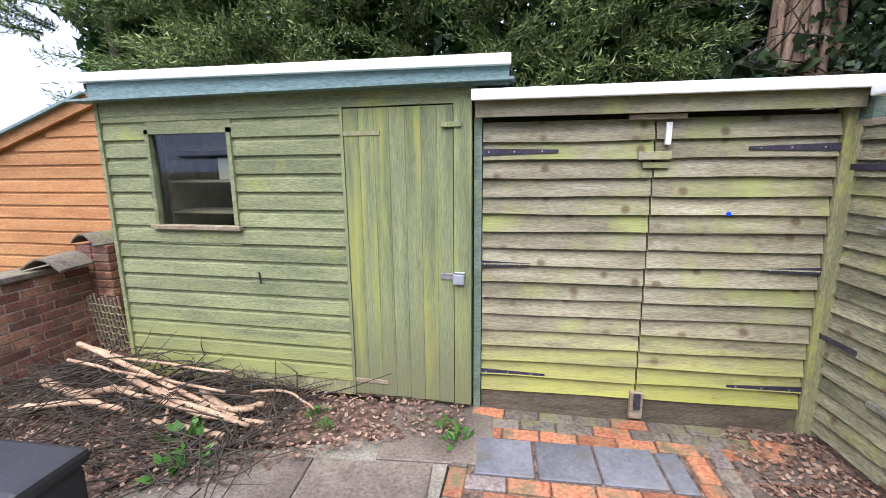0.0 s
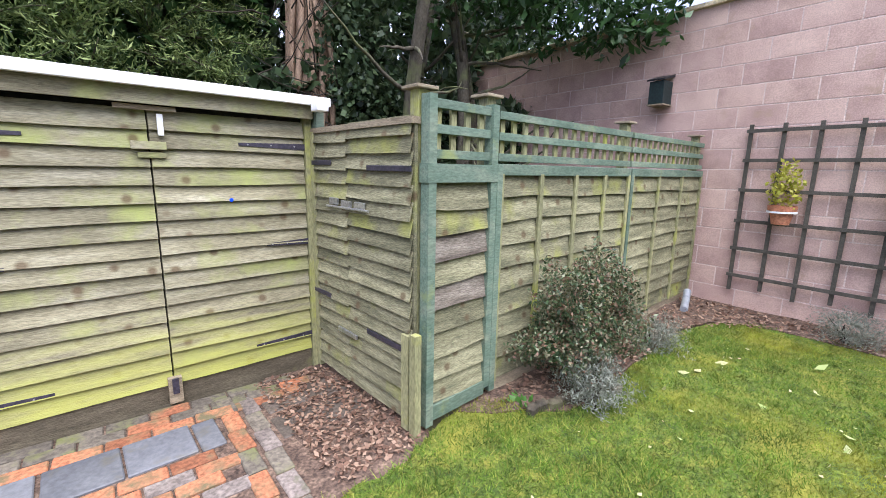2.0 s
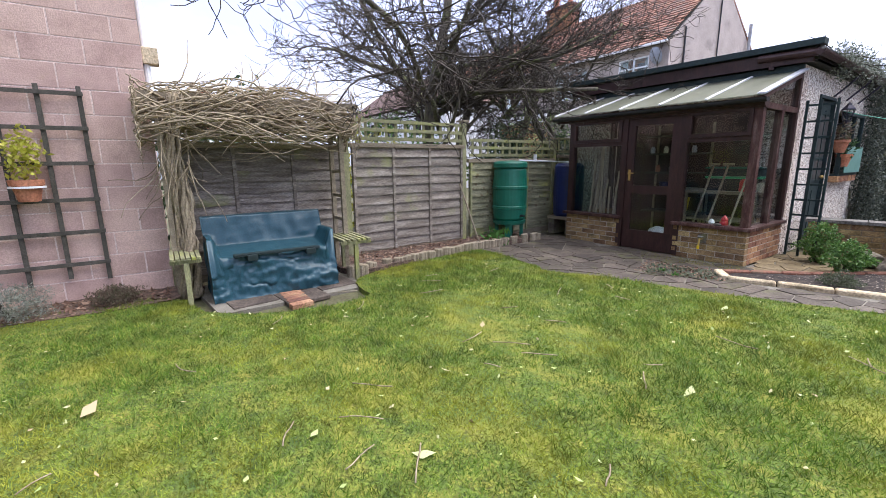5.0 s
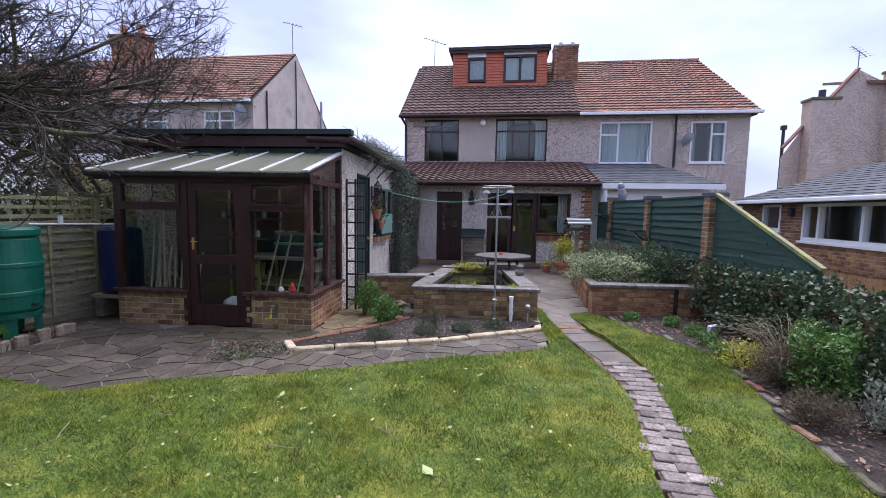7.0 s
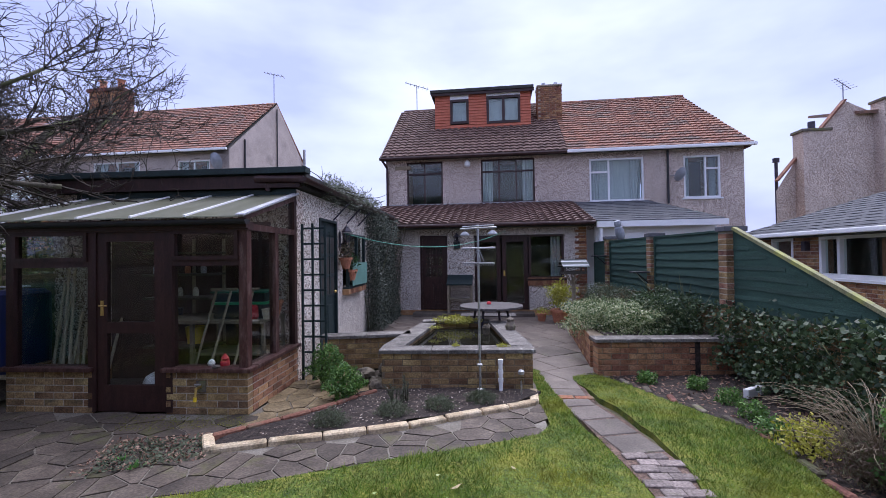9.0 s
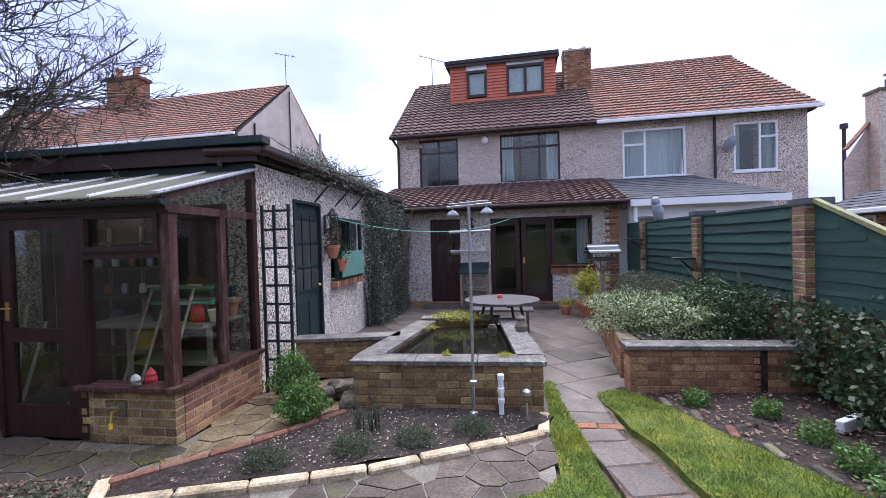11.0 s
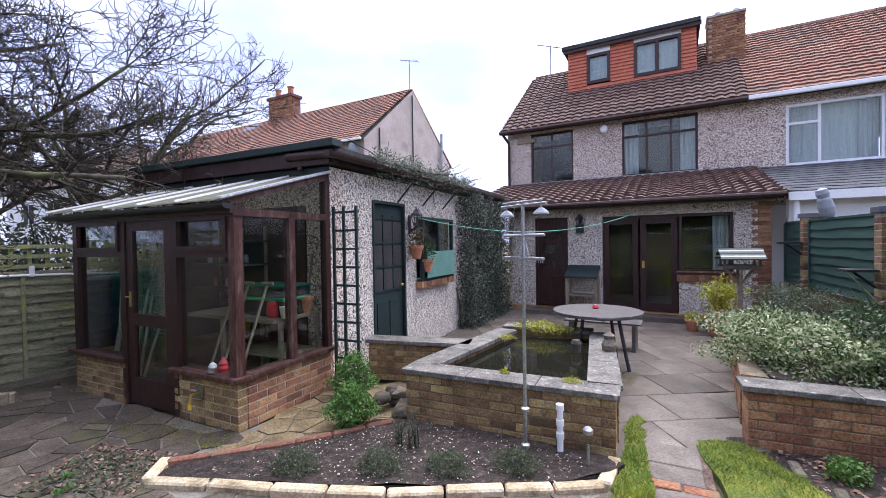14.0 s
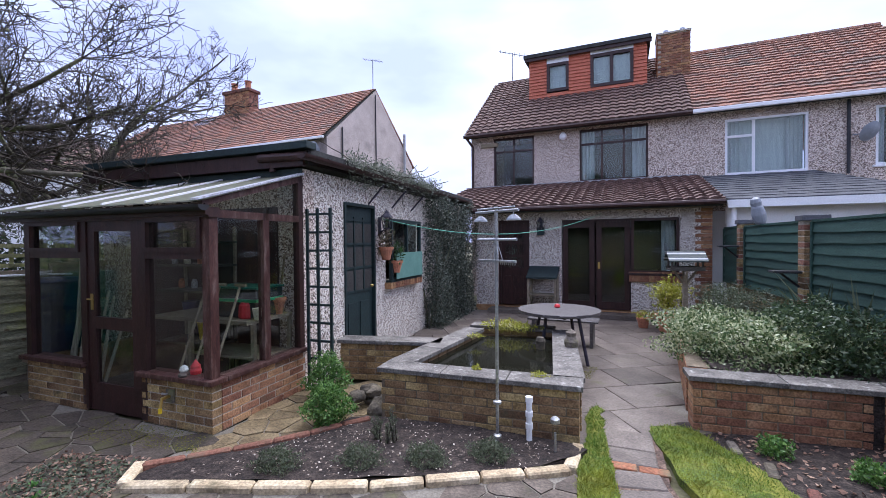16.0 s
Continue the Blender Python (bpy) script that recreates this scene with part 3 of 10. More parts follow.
def lathe(profile, n=20, bm=None, at=(0, 0, 0)):
    """A turned shape from (radius, height) pairs."""
    b = bm or bmesh.new()
    rings = []
    for r, z in profile:
        rings.append([b.verts.new((at[0] + r * math.cos(2 * math.pi * i / n), at[1] + r * math.sin(2 * math.pi * i / n), at[2] + z)) for i in range(n)])
    for a, c in zip(rings, rings[1:]):
        for i in range(n):
            b.faces.new((a[i], a[(i + 1) % n], c[(i + 1) % n], c[i]))
    if profile[0][0] > 0.001:
        b.faces.new(rings[0][::-1])
    if profile[-1][0] > 0.001:
        b.faces.new(rings[-1])
    return b


def prism(points, z0, z1, bm=None):
    """An upright prism over a flat outline."""
    b = bm or bmesh.new()
    lo = [b.verts.new((x, y, z0)) for x, y in points]
    hi = [b.verts.new((x, y, z1)) for x, y in points]
    b.faces.new(hi)
    b.faces.new(lo[::-1])
    for i in range(len(points)):
        j = (i + 1) % len(points)
        b.faces.new((lo[i], lo[j], hi[j], hi[i]))
    return b


def side_prism(points, x0, x1, bm=None):
    """A prism along x over an outline in (y, z)."""
    b = bm or bmesh.new()
    a = [b.verts.new((x0, y, z)) for y, z in points]
    c = [b.verts.new((x1, y, z)) for y, z in points]
    b.faces.new(a)
    b.faces.new(c[::-1])
    for i in range(len(points)):
        j = (i + 1) % len(points)
        b.faces.new((a[i], c[i], c[j], a[j]))
    return b


def raw_mesh(name, verts, faces, material, smooth=False):
    me = bpy.data.meshes.new(name)
    me.from_pydata([tuple(v) for v in verts], [], [tuple(f) for f in faces])
    if smooth:
        me.polygons.foreach_set("use_smooth", [True] * len(me.polygons))
    me.materials.append(material)
    return me


def quads_mesh(name, v, material, per=4):
    """A mesh of loose faces with per corners each; v: (count * per, 3)."""
    me = bpy.data.meshes.new(name)
    count = len(v) // per
    me.vertices.add(len(v))
    me.vertices.foreach_set("co", np.ascontiguousarray(v, dtype=np.float32).ravel())
    me.loops.add(len(v))
    me.loops.foreach_set("vertex_index", np.arange(len(v), dtype=np.int32))
    me.polygons.add(count)
    me.polygons.foreach_set("loop_start", np.arange(0, len(v), per, dtype=np.int32))
    me.polygons.foreach_set("loop_total", np.full(count, per, dtype=np.int32))
    me.update(calc_edges=True)
    me.materials.append(material)
    return me


def unit(a):
    return a / np.maximum(np.linalg.norm(a, axis=1, keepdims=True), 1e-9)


def leaves(name, at, size, material, ratio=0.5, up=0.0, direction=None, spread=1.0):
    """Leaves as pointed quads at the given places. direction: the way the leaf tips point, with random spread."""
    n = len(at)
    d = rng.normal(size=(n, 3)) * spread
    if direction is not None:
        d = d + direction
    d = unit(d)
    side = unit(np.cross(d, rng.normal(size=(n, 3)) + np.array([0, 0, up])))
    s = (size * rng.uniform(0.6, 1.3, (n, 1)))
    base = at
    nrm = np.cross(d, side)
    mid = at + d * s * 0.5
    v = np.empty((n, 4, 3))
    v[:, 0] = base
    v[:, 1] = mid + side * s * ratio * 0.5 + nrm * s * 0.08
    v[:, 2] = at + d * s
    v[:, 3] = mid - side * s * ratio * 0.5 + nrm * s * 0.08
    return quads_mesh(name, v.reshape(-1, 3), material)


def blob_points(n, c, r, shell=0.55, rough=0.25, floor=None):
    """Places inside a lumpy ellipsoid, most of them near its skin, with gaps."""
    d = unit(rng.normal(size=(n * 2, 3)))
    lump = 1 + rough * (np.sin(d[:, 0] * 5.1 + c[0] * 3) * np.sin(d[:, 1] * 4.3 + c[1] * 2) + 0.7 * np.sin(d[:, 2] * 6.7 + c[0]) + 0.6 * np.sin(d[:, 0] * 11 + d[:, 2] * 9))
    rad = (shell + (1 - shell) * rng.random(n * 2) ** 0.6) * lump
    p = np.array(c) + d * rad[:, None] * np.array(r)
    if floor is not None:
        p = p[p[:, 2] > floor]
    return p[:n]


def blob_mesh(name, rx, ry, rz, seed=3):
    """A lumpy rounded solid."""
    b = bmesh.new()
    bmesh.ops.create_icosphere(b, subdivisions=3, radius=1.0)
    for v in b.verts:
        k = 1 + 0.22 * noise.noise(v.co * 1.7 + Vector((seed, 0, 0)))
        v.co = Vector((v.co.x * rx * k, v.co.y * ry * k, v.co.z * rz * k))
    return b


def tube(points, radii, sides=6):
    """Verts and faces of a tapering tube through the points."""
    pts = np.array(points, float)
    n = len(pts)
    t = np.gradient(pts, axis=0)
    t = unit(t)
    ref = np.array([0.0, 0.0, 1.0]) if abs(t[0][2]) < 0.9 else np.array([1.0, 0.0, 0.0])
    u = unit(np.cross(t, ref))
    w = np.cross(t, u)
    ang = np.linspace(0, 2 * np.pi, sides, endpoint=False)
    v = pts[:, None] + np.array(radii)[:, None, None] * (np.cos(ang)[None, :, None] * u[:, None] + np.sin(ang)[None, :, None] * w[:, None])
    v = v.reshape(-1, 3)
    f = []
    for i in range(n - 1):
        for j in range(sides):
            k = (j + 1) % sides
            f.append((i * sides + j, i * sides + k, (i + 1) * sides + k, (i + 1) * sides + j))
    f.append(tuple(range(sides))[::-1])
    f.append(tuple(range((n - 1) * sides, n * sides)))
    return v, f


def tubes_mesh(name, lines, material, sides=6):
    """One mesh of many tubes; lines: (points, radii)."""
    vs, fs, o = [], [], 0
    for pts, rad in lines:
        v, f = tube(pts, rad, sides)
        vs.append(v)
        fs += [tuple(i + o for i in q) for q in f]
        o += len(v)
    return raw_mesh(name, np.concatenate(vs), fs, material, True)


def wander(p, d, length, steps, wob, rnd, lift=0.0):
    """A crooked line from p in the direction d."""
    pts = [np.array(p, float)]
    d = np.array(d, float)
    d /= np.linalg.norm(d)
    for _ in range(steps):
        d = d + rnd.normal(size=3) * wob + np.array([0, 0, lift])
        d /= np.linalg.norm(d)
        pts.append(pts[-1] + d * length / steps)
    return np.array(pts), d


def inside(poly, x, y):
    """Whether points lie in a polygon."""
    x, y = np.asarray(x, float), np.asarray(y, float)
    res = np.zeros(x.shape, bool)
    j = len(poly) - 1
    for i in range(len(poly)):
        (xi, yi), (xj, yj) = poly[i], poly[j]
        res ^= ((yi > y) != (yj > y)) & (x < (xj - xi) * (y - yi) / (yj - yi + 1e-12) + xi)
        j = i
    return res


PIECE = {}


def piece_box(name, size, material, bevel=0.004):
    """A shared box mesh with a chamfered top and front, centred on its own middle."""
    key = (name, tuple(round(s, 4) for s in size), material.name)
    if key not in PIECE:
        b = box(-size[0] / 2, size[0] / 2, -size[1] / 2, size[1] / 2, -size[2] / 2, size[2] / 2)
        if bevel:
            bmesh.ops.bevel(b, geom=list(b.edges), offset=bevel, segments=1, affect="EDGES")
        PIECE[key] = mesh_of(name, b, material)
    return PIECE[key]


def put_piece(name, me, parent, x, y, z, rz=0.0, ry=0.0, rx=0.0):
    ob = new(name, me)
    ob.parent = parent
    ob.matrix_basis = pose(x, y, z, rx, ry, rz)
    return ob


def brick_run(parent, length, thick, z0, courses, material, x0=0.0, y0=0.0, mortar=M_MORTAR, bl=0.215, bh=0.065, joint=0.01, odd=0):
    """A stretcher-bond wall along the parent's x axis: a mortar core and each brick proud of it."""
    h = courses * (bh + joint)
    part("mortar", box(x0 + 0.004, x0 + length - 0.004, y0 + 0.006, y0 + thick - 0.006, z0, z0 + h), mortar, parent)
    for c in range(courses):
        x = x0 - (bl + joint) / 2 * ((c + odd) % 2)
        while x < x0 + length - 0.02:
            a, b = max(x, x0), min(x + bl, x0 + length)
            if b - a > 0.03:
                w = round((b - a) / 0.01) * 0.01 if b - a < bl - 0.004 else bl
                put_piece("brick", piece_box("brick", (w, thick, bh), material), parent, (a + b) / 2, y0 + thick / 2, z0 + c * (bh + joint) + bh / 2 + 0.004, rng.uniform(-0.3, 0.3))
            x += bl + joint


def lap_board(u0, u1, z, h, material_parent, name="board", lean=0.022, thick=0.01, wave=0.012, seed=0, front=1, mat_=None):
    """One overlapping board: its lower edge stands proud and runs unevenly."""
    r = np.random.default_rng(seed + 11)
    n = max(4, int((u1 - u0) / 0.16))
    us = np.linspace(u0, u1, n + 1)
    ph = r.uniform(0, 6.28, 3)
    low = z + wave * (0.6 * np.sin(us * 2.3 + ph[0]) + 0.4 * np.sin(us * 6.1 + ph[1])) + r.normal(size=n + 1) * wave * 0.12
    b = bmesh.new()
    rows = []
    for u, zl in zip(us, low):
        rows.append([b.verts.new((u, front * lean, zl)), b.verts.new((u, front * (lean - thick), zl)), b.verts.new((u, front * -0.002, z + h)), b.verts.new((u, front * 0.006, z + h))])
    for a, c in zip(rows, rows[1:]):
        for i in range(4):
            j = (i + 1) % 4
            b.faces.new((a[i], c[i], c[j], a[j]))
    b.faces.new(rows[0][::-1])
    b.faces.new(rows[-1])
    return part(name, b, mat_, material_parent)


# ---------------------------------------------------------------- ground
LAWN = [(1.15, 1.18), (1.42, 1.28), (1.6, 1.36), (2.02, 1.40), (2.15, 1.12), (2.5, 0.95), (3.3, 1.1), (4.6, 1.2), (5.3, 0.6), (5.25, -1.0), (4.75, -1.2), (4.3, -1.7), (4.2, -2.6), (4.95, -2.85), (5.3, -3.9), (5.45, -4.95),
        (4.3, -4.95), (3.88, -4.88), (3.26, -5.22), (2.24, -5.60), (1.07, -6.18), (-0.28, -6.82), (-0.35, -7.7), (-0.37, -8.35), (-0.36, -8.86), (-0.45, -8.86), (-0.56, -8.1), (-0.66, -7.26), (-0.94, -5.77), (-0.80, -4.79),
        (-0.66, -3.0), (-0.6, -1.0), (-0.62, 0.6), (-0.3, 1.0), (0.6, 1.15)]
LAWN2 = [(-1.10, -4.82), (-1.32, -6.29), (-1.20, -7.30), (-0.90, -8.5), (-1.18, -8.72), (-1.48, -8.33), (-1.70, -7.92), (-2.08, -7.22), (-2.2, -6.84), (-2.1, -5.89), (-1.98, -5.11), (-1.9, -3.0), (-1.95, -1.0), (-2.1, 0.6), (-0.95, 0.55), (-0.88, -1.0), (-0.94, -3.0)]

ground = bmesh.new()
bmesh.ops.create_grid(ground, x_segments=30, y_segments=30, size=400)
for v in ground.verts:
    v.co.z = -0.04
structure("ground", ground, M_EARTH, "rough brown earth round and beyond the garden", "ground")


def smooth_outline(poly, n=5, wob=0.015):
    pts = []
    for i in range(len(poly)):
        p0, p1, p2, p3 = (np.array(poly[(i + k - 1) % len(poly)]) for k in range(4))
        for t in np.linspace(0, 1, n, endpoint=False):
            q = 0.5 * (2 * p1 + (p2 - p0) * t + (2 * p0 - 5 * p1 + 4 * p2 - p3) * t * t + (3 * p1 - p0 - 3 * p2 + p3) * t ** 3)
            pts.append(tuple(q + rng.normal(size=2) * wob))
    return pts


def sheet(name, outline, z, step, bumps, material):
    """An uneven patch of ground within an outline, with a skirt that goes into the earth."""
    n = len(outline)
    xs, ys = np.array(outline).T
    gx, gy = np.meshgrid(np.arange(xs.min(), xs.max(), step), np.arange(ys.min(), ys.max(), step))
    gx, gy = gx.ravel() + rng.uniform(-0.3, 0.3, gx.size) * step, gy.ravel() + rng.uniform(-0.3, 0.3, gy.size) * step
    keep = inside(outline, gx, gy)
    pts = [Vector(p) for p in outline] + [Vector((x, y)) for x, y in zip(gx[keep], gy[keep])]
    vo, _, fo, *_ = delaunay_2d_cdt(pts, [], [list(range(n))], 1, 1e-5)
    v = [(p.x, p.y, z + bumps * noise.noise(Vector((p.x * 3.1, p.y * 3.1, z * 9))) + bumps * 0.5 * noise.noise(Vector((p.x * 9, p.y * 9, 3)))) for p in vo]
    f = [tuple(q) for q in fo]
    k = len(v)
    v += [(x, y, z - 0.002) for x, y in outline] + [(x, y, -0.06) for x, y in outline]
    f += [(k + i, k + (i + 1) % n, k + n + (i + 1) % n, k + n + i) for i in range(n)]
    return raw_mesh(name, v, f, material)


def patches(x, y, cell):
    """Smooth random patches between 0 and 1, about one cell wide."""
    g = rng.random((160, 160))
    u, v = (x + 20) / cell, (y + 20) / cell
    i, j = np.floor(u).astype(int), np.floor(v).astype(int)
    fu, fv = u - i, v - j
    fu, fv = fu * fu * (3 - 2 * fu), fv * fv * (3 - 2 * fv)
    a = g[i % 160, j % 160] * (1 - fu) + g[(i + 1) % 160, j % 160] * fu
    b = g[i % 160, (j + 1) % 160] * (1 - fu) + g[(i + 1) % 160, (j + 1) % 160] * fu
    return a * (1 - fv) + b * fv


def lawn(name, poly, label, blades):
    out = smooth_outline(poly)
    ob = structure(name, sheet(name, out, 0.02, 0.2, 0.006, M_TURF), M_TURF, label, "lawn")
    xs, ys = np.array(out).T
    x, y = rng.uniform(xs.min(), xs.max(), blades * 3), rng.uniform(ys.min(), ys.max(), blades * 3)
    keep = inside(out, x, y)
    x, y = x[keep][:blades], y[keep][:blades]
    tuft = np.clip(0.1 + 0.7 * patches(x, y, 0.55) + 0.7 * patches(x, y, 0.17) ** 2, 0.0, 1.5)
    n = len(x)
    h = (0.013 + 0.046 * tuft ** 1.4 * rng.random(n) ** 1.3)[:, None]
    at = np.stack([x, y, np.full(n, 0.016)], 1)
    d = unit(rng.normal(size=(n, 3)) * np.array([0.7, 0.7, 0.2]) + np.array([0, 0, 0.8]))
    side = unit(np.cross(d, rng.normal(size=(n, 3)))) * 0.0028
    v = np.empty((n, 3, 3))
    v[:, 0], v[:, 1], v[:, 2] = at - side, at + side, at + d * h * 1.4
    g = new("grass", quads_mesh("grass", v.reshape(-1, 3), L_GRASS, 3))
    tagged(g, "short mossy grass blades growing over the lawn", "grass", "", "stuff")
    return out


lawn_out = lawn("lawn_1", LAWN, "worn green lawn with yellow moss patches", 400000)
lawn2_out = lawn("lawn_2", LAWN2, "narrow strip of green lawn beside the path", 90000)


def bed(name, poly, z, material, label, bumps=0.02):
    out = smooth_outline(poly, 3, 0.01)
    return structure(name, sheet(name, out, z, 0.1, bumps, material), material, label, "flower bed")


bed("border_1", [(2.0, 1.5), (2.1, 1.15), (2.5, 0.95), (3.3, 1.1), (4.6, 1.2), (5.2, 0.7), (5.2, -1.0), (5.75, -1.05), (5.75, 1.75)], 0.03, M_MULCH, "border of brown leaf litter and soil under the fence")
bed("border_2", [(5.1, -2.9), (5.3, -3.9), (5.45, -4.9), (5.5, -5.6), (5.6, -6.3), (6.35, -6.3), (6.3, -5.3), (6.1, -3.2), (6.0, -2.8)], 0.07, M_MULCH, "raised border of bark and soil along the lap fence")
bed("border_3", [(-1.22, -8.9), (-1.18, -8.76), (-1.45, -8.38), (-1.67, -7.96), (-2.05, -7.25), (-2.2, -6.84), (-2.1, -5.89), (-1.98, -5.11), (-1.9, -3), (-1.95, -1), (-2.1, 0.7), (-4.2, 0.7), (-3.9, -3), (-3.5, -9.0)], 0.012, M_SOIL, "dark border with leaf litter beside the low wall")
bed("border_4", [(2.45, -6.28), (1.65, -6.62), (0.93, -6.95), (0.26, -7.33), (-0.24, -7.66), (-0.27, -8.0), (1.5, -7.85), (1.75, -7.45), (2.1, -6.95), (2.5, -6.5)], 0.045, M_SOIL, "triangular bed of dark soil before the pond")
bed("shed_litter", [(-4.1, 1.2), (-2.6, 1.1), (-2.2, 1.75), (-1.3, 2.0), (-0.7, 2.2), (-0.7, 2.46), (-3.3, 2.46), (-3.3, 3.2), (-4.1, 3.2)], 0.0, M_MULCH, "leaf litter and soil before the green shed")
bed("gate_litter", [(0.95, 1.2), (1.5, 1.2), (1.36, 2.55), (0.85, 2.5)], 0.004, M_MULCH, "bark chips and dead leaves by the gate leaf")


def voronoi(region, sites, joint, keep=None):
    """Cells round the sites, clipped by their neighbours and shrunk by the joint; those whose site lies in the region."""
    cells = []
    s = np.array(sites)
    for i, p in enumerate(s):
        if not inside(region, [p[0]], [p[1]])[0]:
            continue
        d = np.linalg.norm(s - p, axis=1)
        poly = [(p[0] + 0.6 * math.cos(a), p[1] + 0.6 * math.sin(a)) for a in np.linspace(0, 2 * math.pi, 9)[:-1]]
        for j in np.argsort(d)[1:16]:
            q = s[j]
            nx, ny = (q - p) / d[j]
            lim = d[j] / 2 - joint
            res = []
            for k in range(len(poly)):
                a, b = poly[k], poly[(k + 1) % len(poly)]
                da, db = (a[0] - p[0]) * nx + (a[1] - p[1]) * ny - lim, (b[0] - p[0]) * nx + (b[1] - p[1]) * ny - lim
                if da <= 0:
                    res.append(a)
                if da * db < 0:
                    t = da / (da - db)
                    res.append((a[0] + (b[0] - a[0]) * t, a[1] + (b[1] - a[1]) * t))
            poly = res
        if len(poly) > 2:
            cells.append((p, poly))
    return cells


def crazy(name, region, step, material, label, z=0.012, joint=0.008, base=M_MORTARDARK):
    parent = structure(name, prism(region, -0.04, 0.004), base, label, "paving")
    xs, ys = np.array(region).T
    sites = []
    for gx in np.arange(xs.min() - step * 2, xs.max() + step * 2, step):
        for gy in np.arange(ys.min() - step * 2, ys.max() + step * 2, step):
            sites.append((gx + rng.uniform(-0.62, 0.62) * step, gy + rng.uniform(-0.62, 0.62) * step))
    for p, poly in voronoi(region, [q for q in sites if rng.random() > 0.30], joint):
        b = prism([(x - p[0], y - p[1]) for x, y in poly], -0.03, rng.uniform(-0.003, 0.004))
        put_piece("paving_stone", mesh_of("paving_stone", b, material), parent, p[0], p[1], z)
    return parent


def slab_grid(name, region, w, h, angle, material, label, z=0.012, joint=0.0045, base=M_MORTARDARK, piece="slab"):
    parent = structure(name, prism(region, -0.04, 0.0), base, label, "paving")
    ca, sa = math.cos(radians(angle)), math.sin(radians(angle))
    xs, ys = np.array(region).T
    cx, cy = xs.mean(), ys.mean()
    k = int(max(np.ptp(xs), np.ptp(ys)) / min(w, h)) + 2
    me = piece_box(piece, (w - 2 * joint, h - 2 * joint, 0.04), material, 0.005)
    for i in range(-k, k + 1):
        for j in range(-k, k + 1):
            u, v = (i + 0.5 * (j % 2)) * w, j * h
            x, y = cx + u * ca - v * sa, cy + u * sa + v * ca
            if inside(region, [x], [y])[0]:
                put_piece(piece, me, parent, x, y, z - 0.02 + rng.uniform(-0.0012, 0.0012), angle + rng.uniform(-0.4, 0.4))
    return parent

# ---------------------------------------------------------------- the two sheds
BY, BZ = 2.46, 0.06

shed = thing("garden_shed", "tall green-stained shiplap shed with a pent roof", "shed", at=frame_at(0, BY))


def shiplap(parent, u0, u1, z, h, material, v=0.0, name="board"):
    b = side_prism([(v - 0.004, z + h), (v + 0.008, z + h), (v + 0.0, z + h - 0.02), (v - 0.012, z + h - 0.032), (v - 0.018, z + 0.004), (v - 0.014, z), (v + 0.008, z)], u0, u1)
    return part(name, b, material, parent)


part("back_wall", box(-3.26, -0.66, 1.7, 1.74, 0.05, 1.95), M_SHED, shed)
part("side_wall", box(-3.26, -3.22, 0.03, 1.7, 0.05, 2.05), M_SHED, shed)
part("side_wall", box(-0.70, -0.66, 0.03, 1.7, 0.05, 2.05), M_SHED, shed)
part("floor", box(-3.22, -0.70, 0.03, 1.7, 0.0, 0.06), M_OLDWOOD, shed)
n_b, hb = 16, 0.1175
for i in range(n_b):
    z = BZ + 0.07 + i * hb
    hh = min(hb, 2.03 - z)
    if z + hb > 1.21 and z < 1.80:
        shiplap(shed, -3.26, -2.88, z, hh, M_SHED)
        shiplap(shed, -2.26, -1.47, z, hh, M_SHED)
    else:
        shiplap(shed, -3.26, -1.47, z, hh, M_SHED)
part("window_filler", box(-2.90, -2.24, -0.012, 0.01, 1.835, 1.945), M_SHED, shed)
part("window_filler", box(-2.90, -2.24, -0.012, 0.01, 1.06, 1.175), M_SHED, shed)
part("bottom_board", box(-3.26, -1.47, -0.012, 0.02, 0.03, 0.13), M_POST, shed)
part("head_board", box(-3.26, -0.66, -0.02, 0.01, 1.935, 2.03), M_SHED, shed)
part("corner_trim", box(-3.285, -3.255, -0.03, 0.03, 0.03, 2.03), M_SHED, shed)
part("window_frame", box(-2.90, -2.87, -0.03, 0.02, 1.19, 1.84), M_SHED, shed)
part("window_frame", box(-2.27, -2.24, -0.03, 0.02, 1.19, 1.84), M_SHED, shed)
part("window_frame", box(-2.90, -2.24, -0.03, 0.02, 1.81, 1.84), M_SHED, shed)
part("window_sill", box(-2.93, -2.22, -0.05, 0.02, 1.165, 1.195, bevel=0.005), M_VINE, shed, "worn pale wooden sill")
pane = part("window_pane", box(-2.87, -2.27, 0.0, 0.004, 1.2, 1.81), M_GLASS, shed)
pane.visible_shadow = False
part("door_jamb", box(-1.475, -1.455, -0.03, 0.02, 0.05, 1.94), M_DOOR, shed)
part("door_jamb", box(-0.765, -0.66, -0.03, 0.02, 0.05, 1.94), M_DOOR, shed)
door = part("door", box(-1.455, -0.77, -0.004, 0.02, 0.05, 1.93), M_DOOR, shed, "door of vertical green boards, streaked with algae")
for i in range(7):
    a = -1.453 + i * 0.0975
    part("door_board", box(a + 0.0005, a + 0.0970, -0.022, -0.004, 0.05 + 0.004 * (i % 2), 1.925, bevel=0.0016), M_DOOR, door)
for z in (1.78, 0.15):
    part("hinge", box(-1.47, -1.22, -0.028, -0.021, z - 0.014, z + 0.014, bevel=0.002), M_POST if z > 1 else M_OLDWOOD, door, "rusty strap hinge")
part("turn_button", box(-0.84, -0.72, -0.044, -0.03, 1.80, 1.83, m=None, bevel=0.003), M_DOOR, shed)
part("hasp", box(-0.85, -0.75, -0.03, -0.022, 0.885, 0.925, bevel=0.002), M_STEEL, shed, "steel hasp")
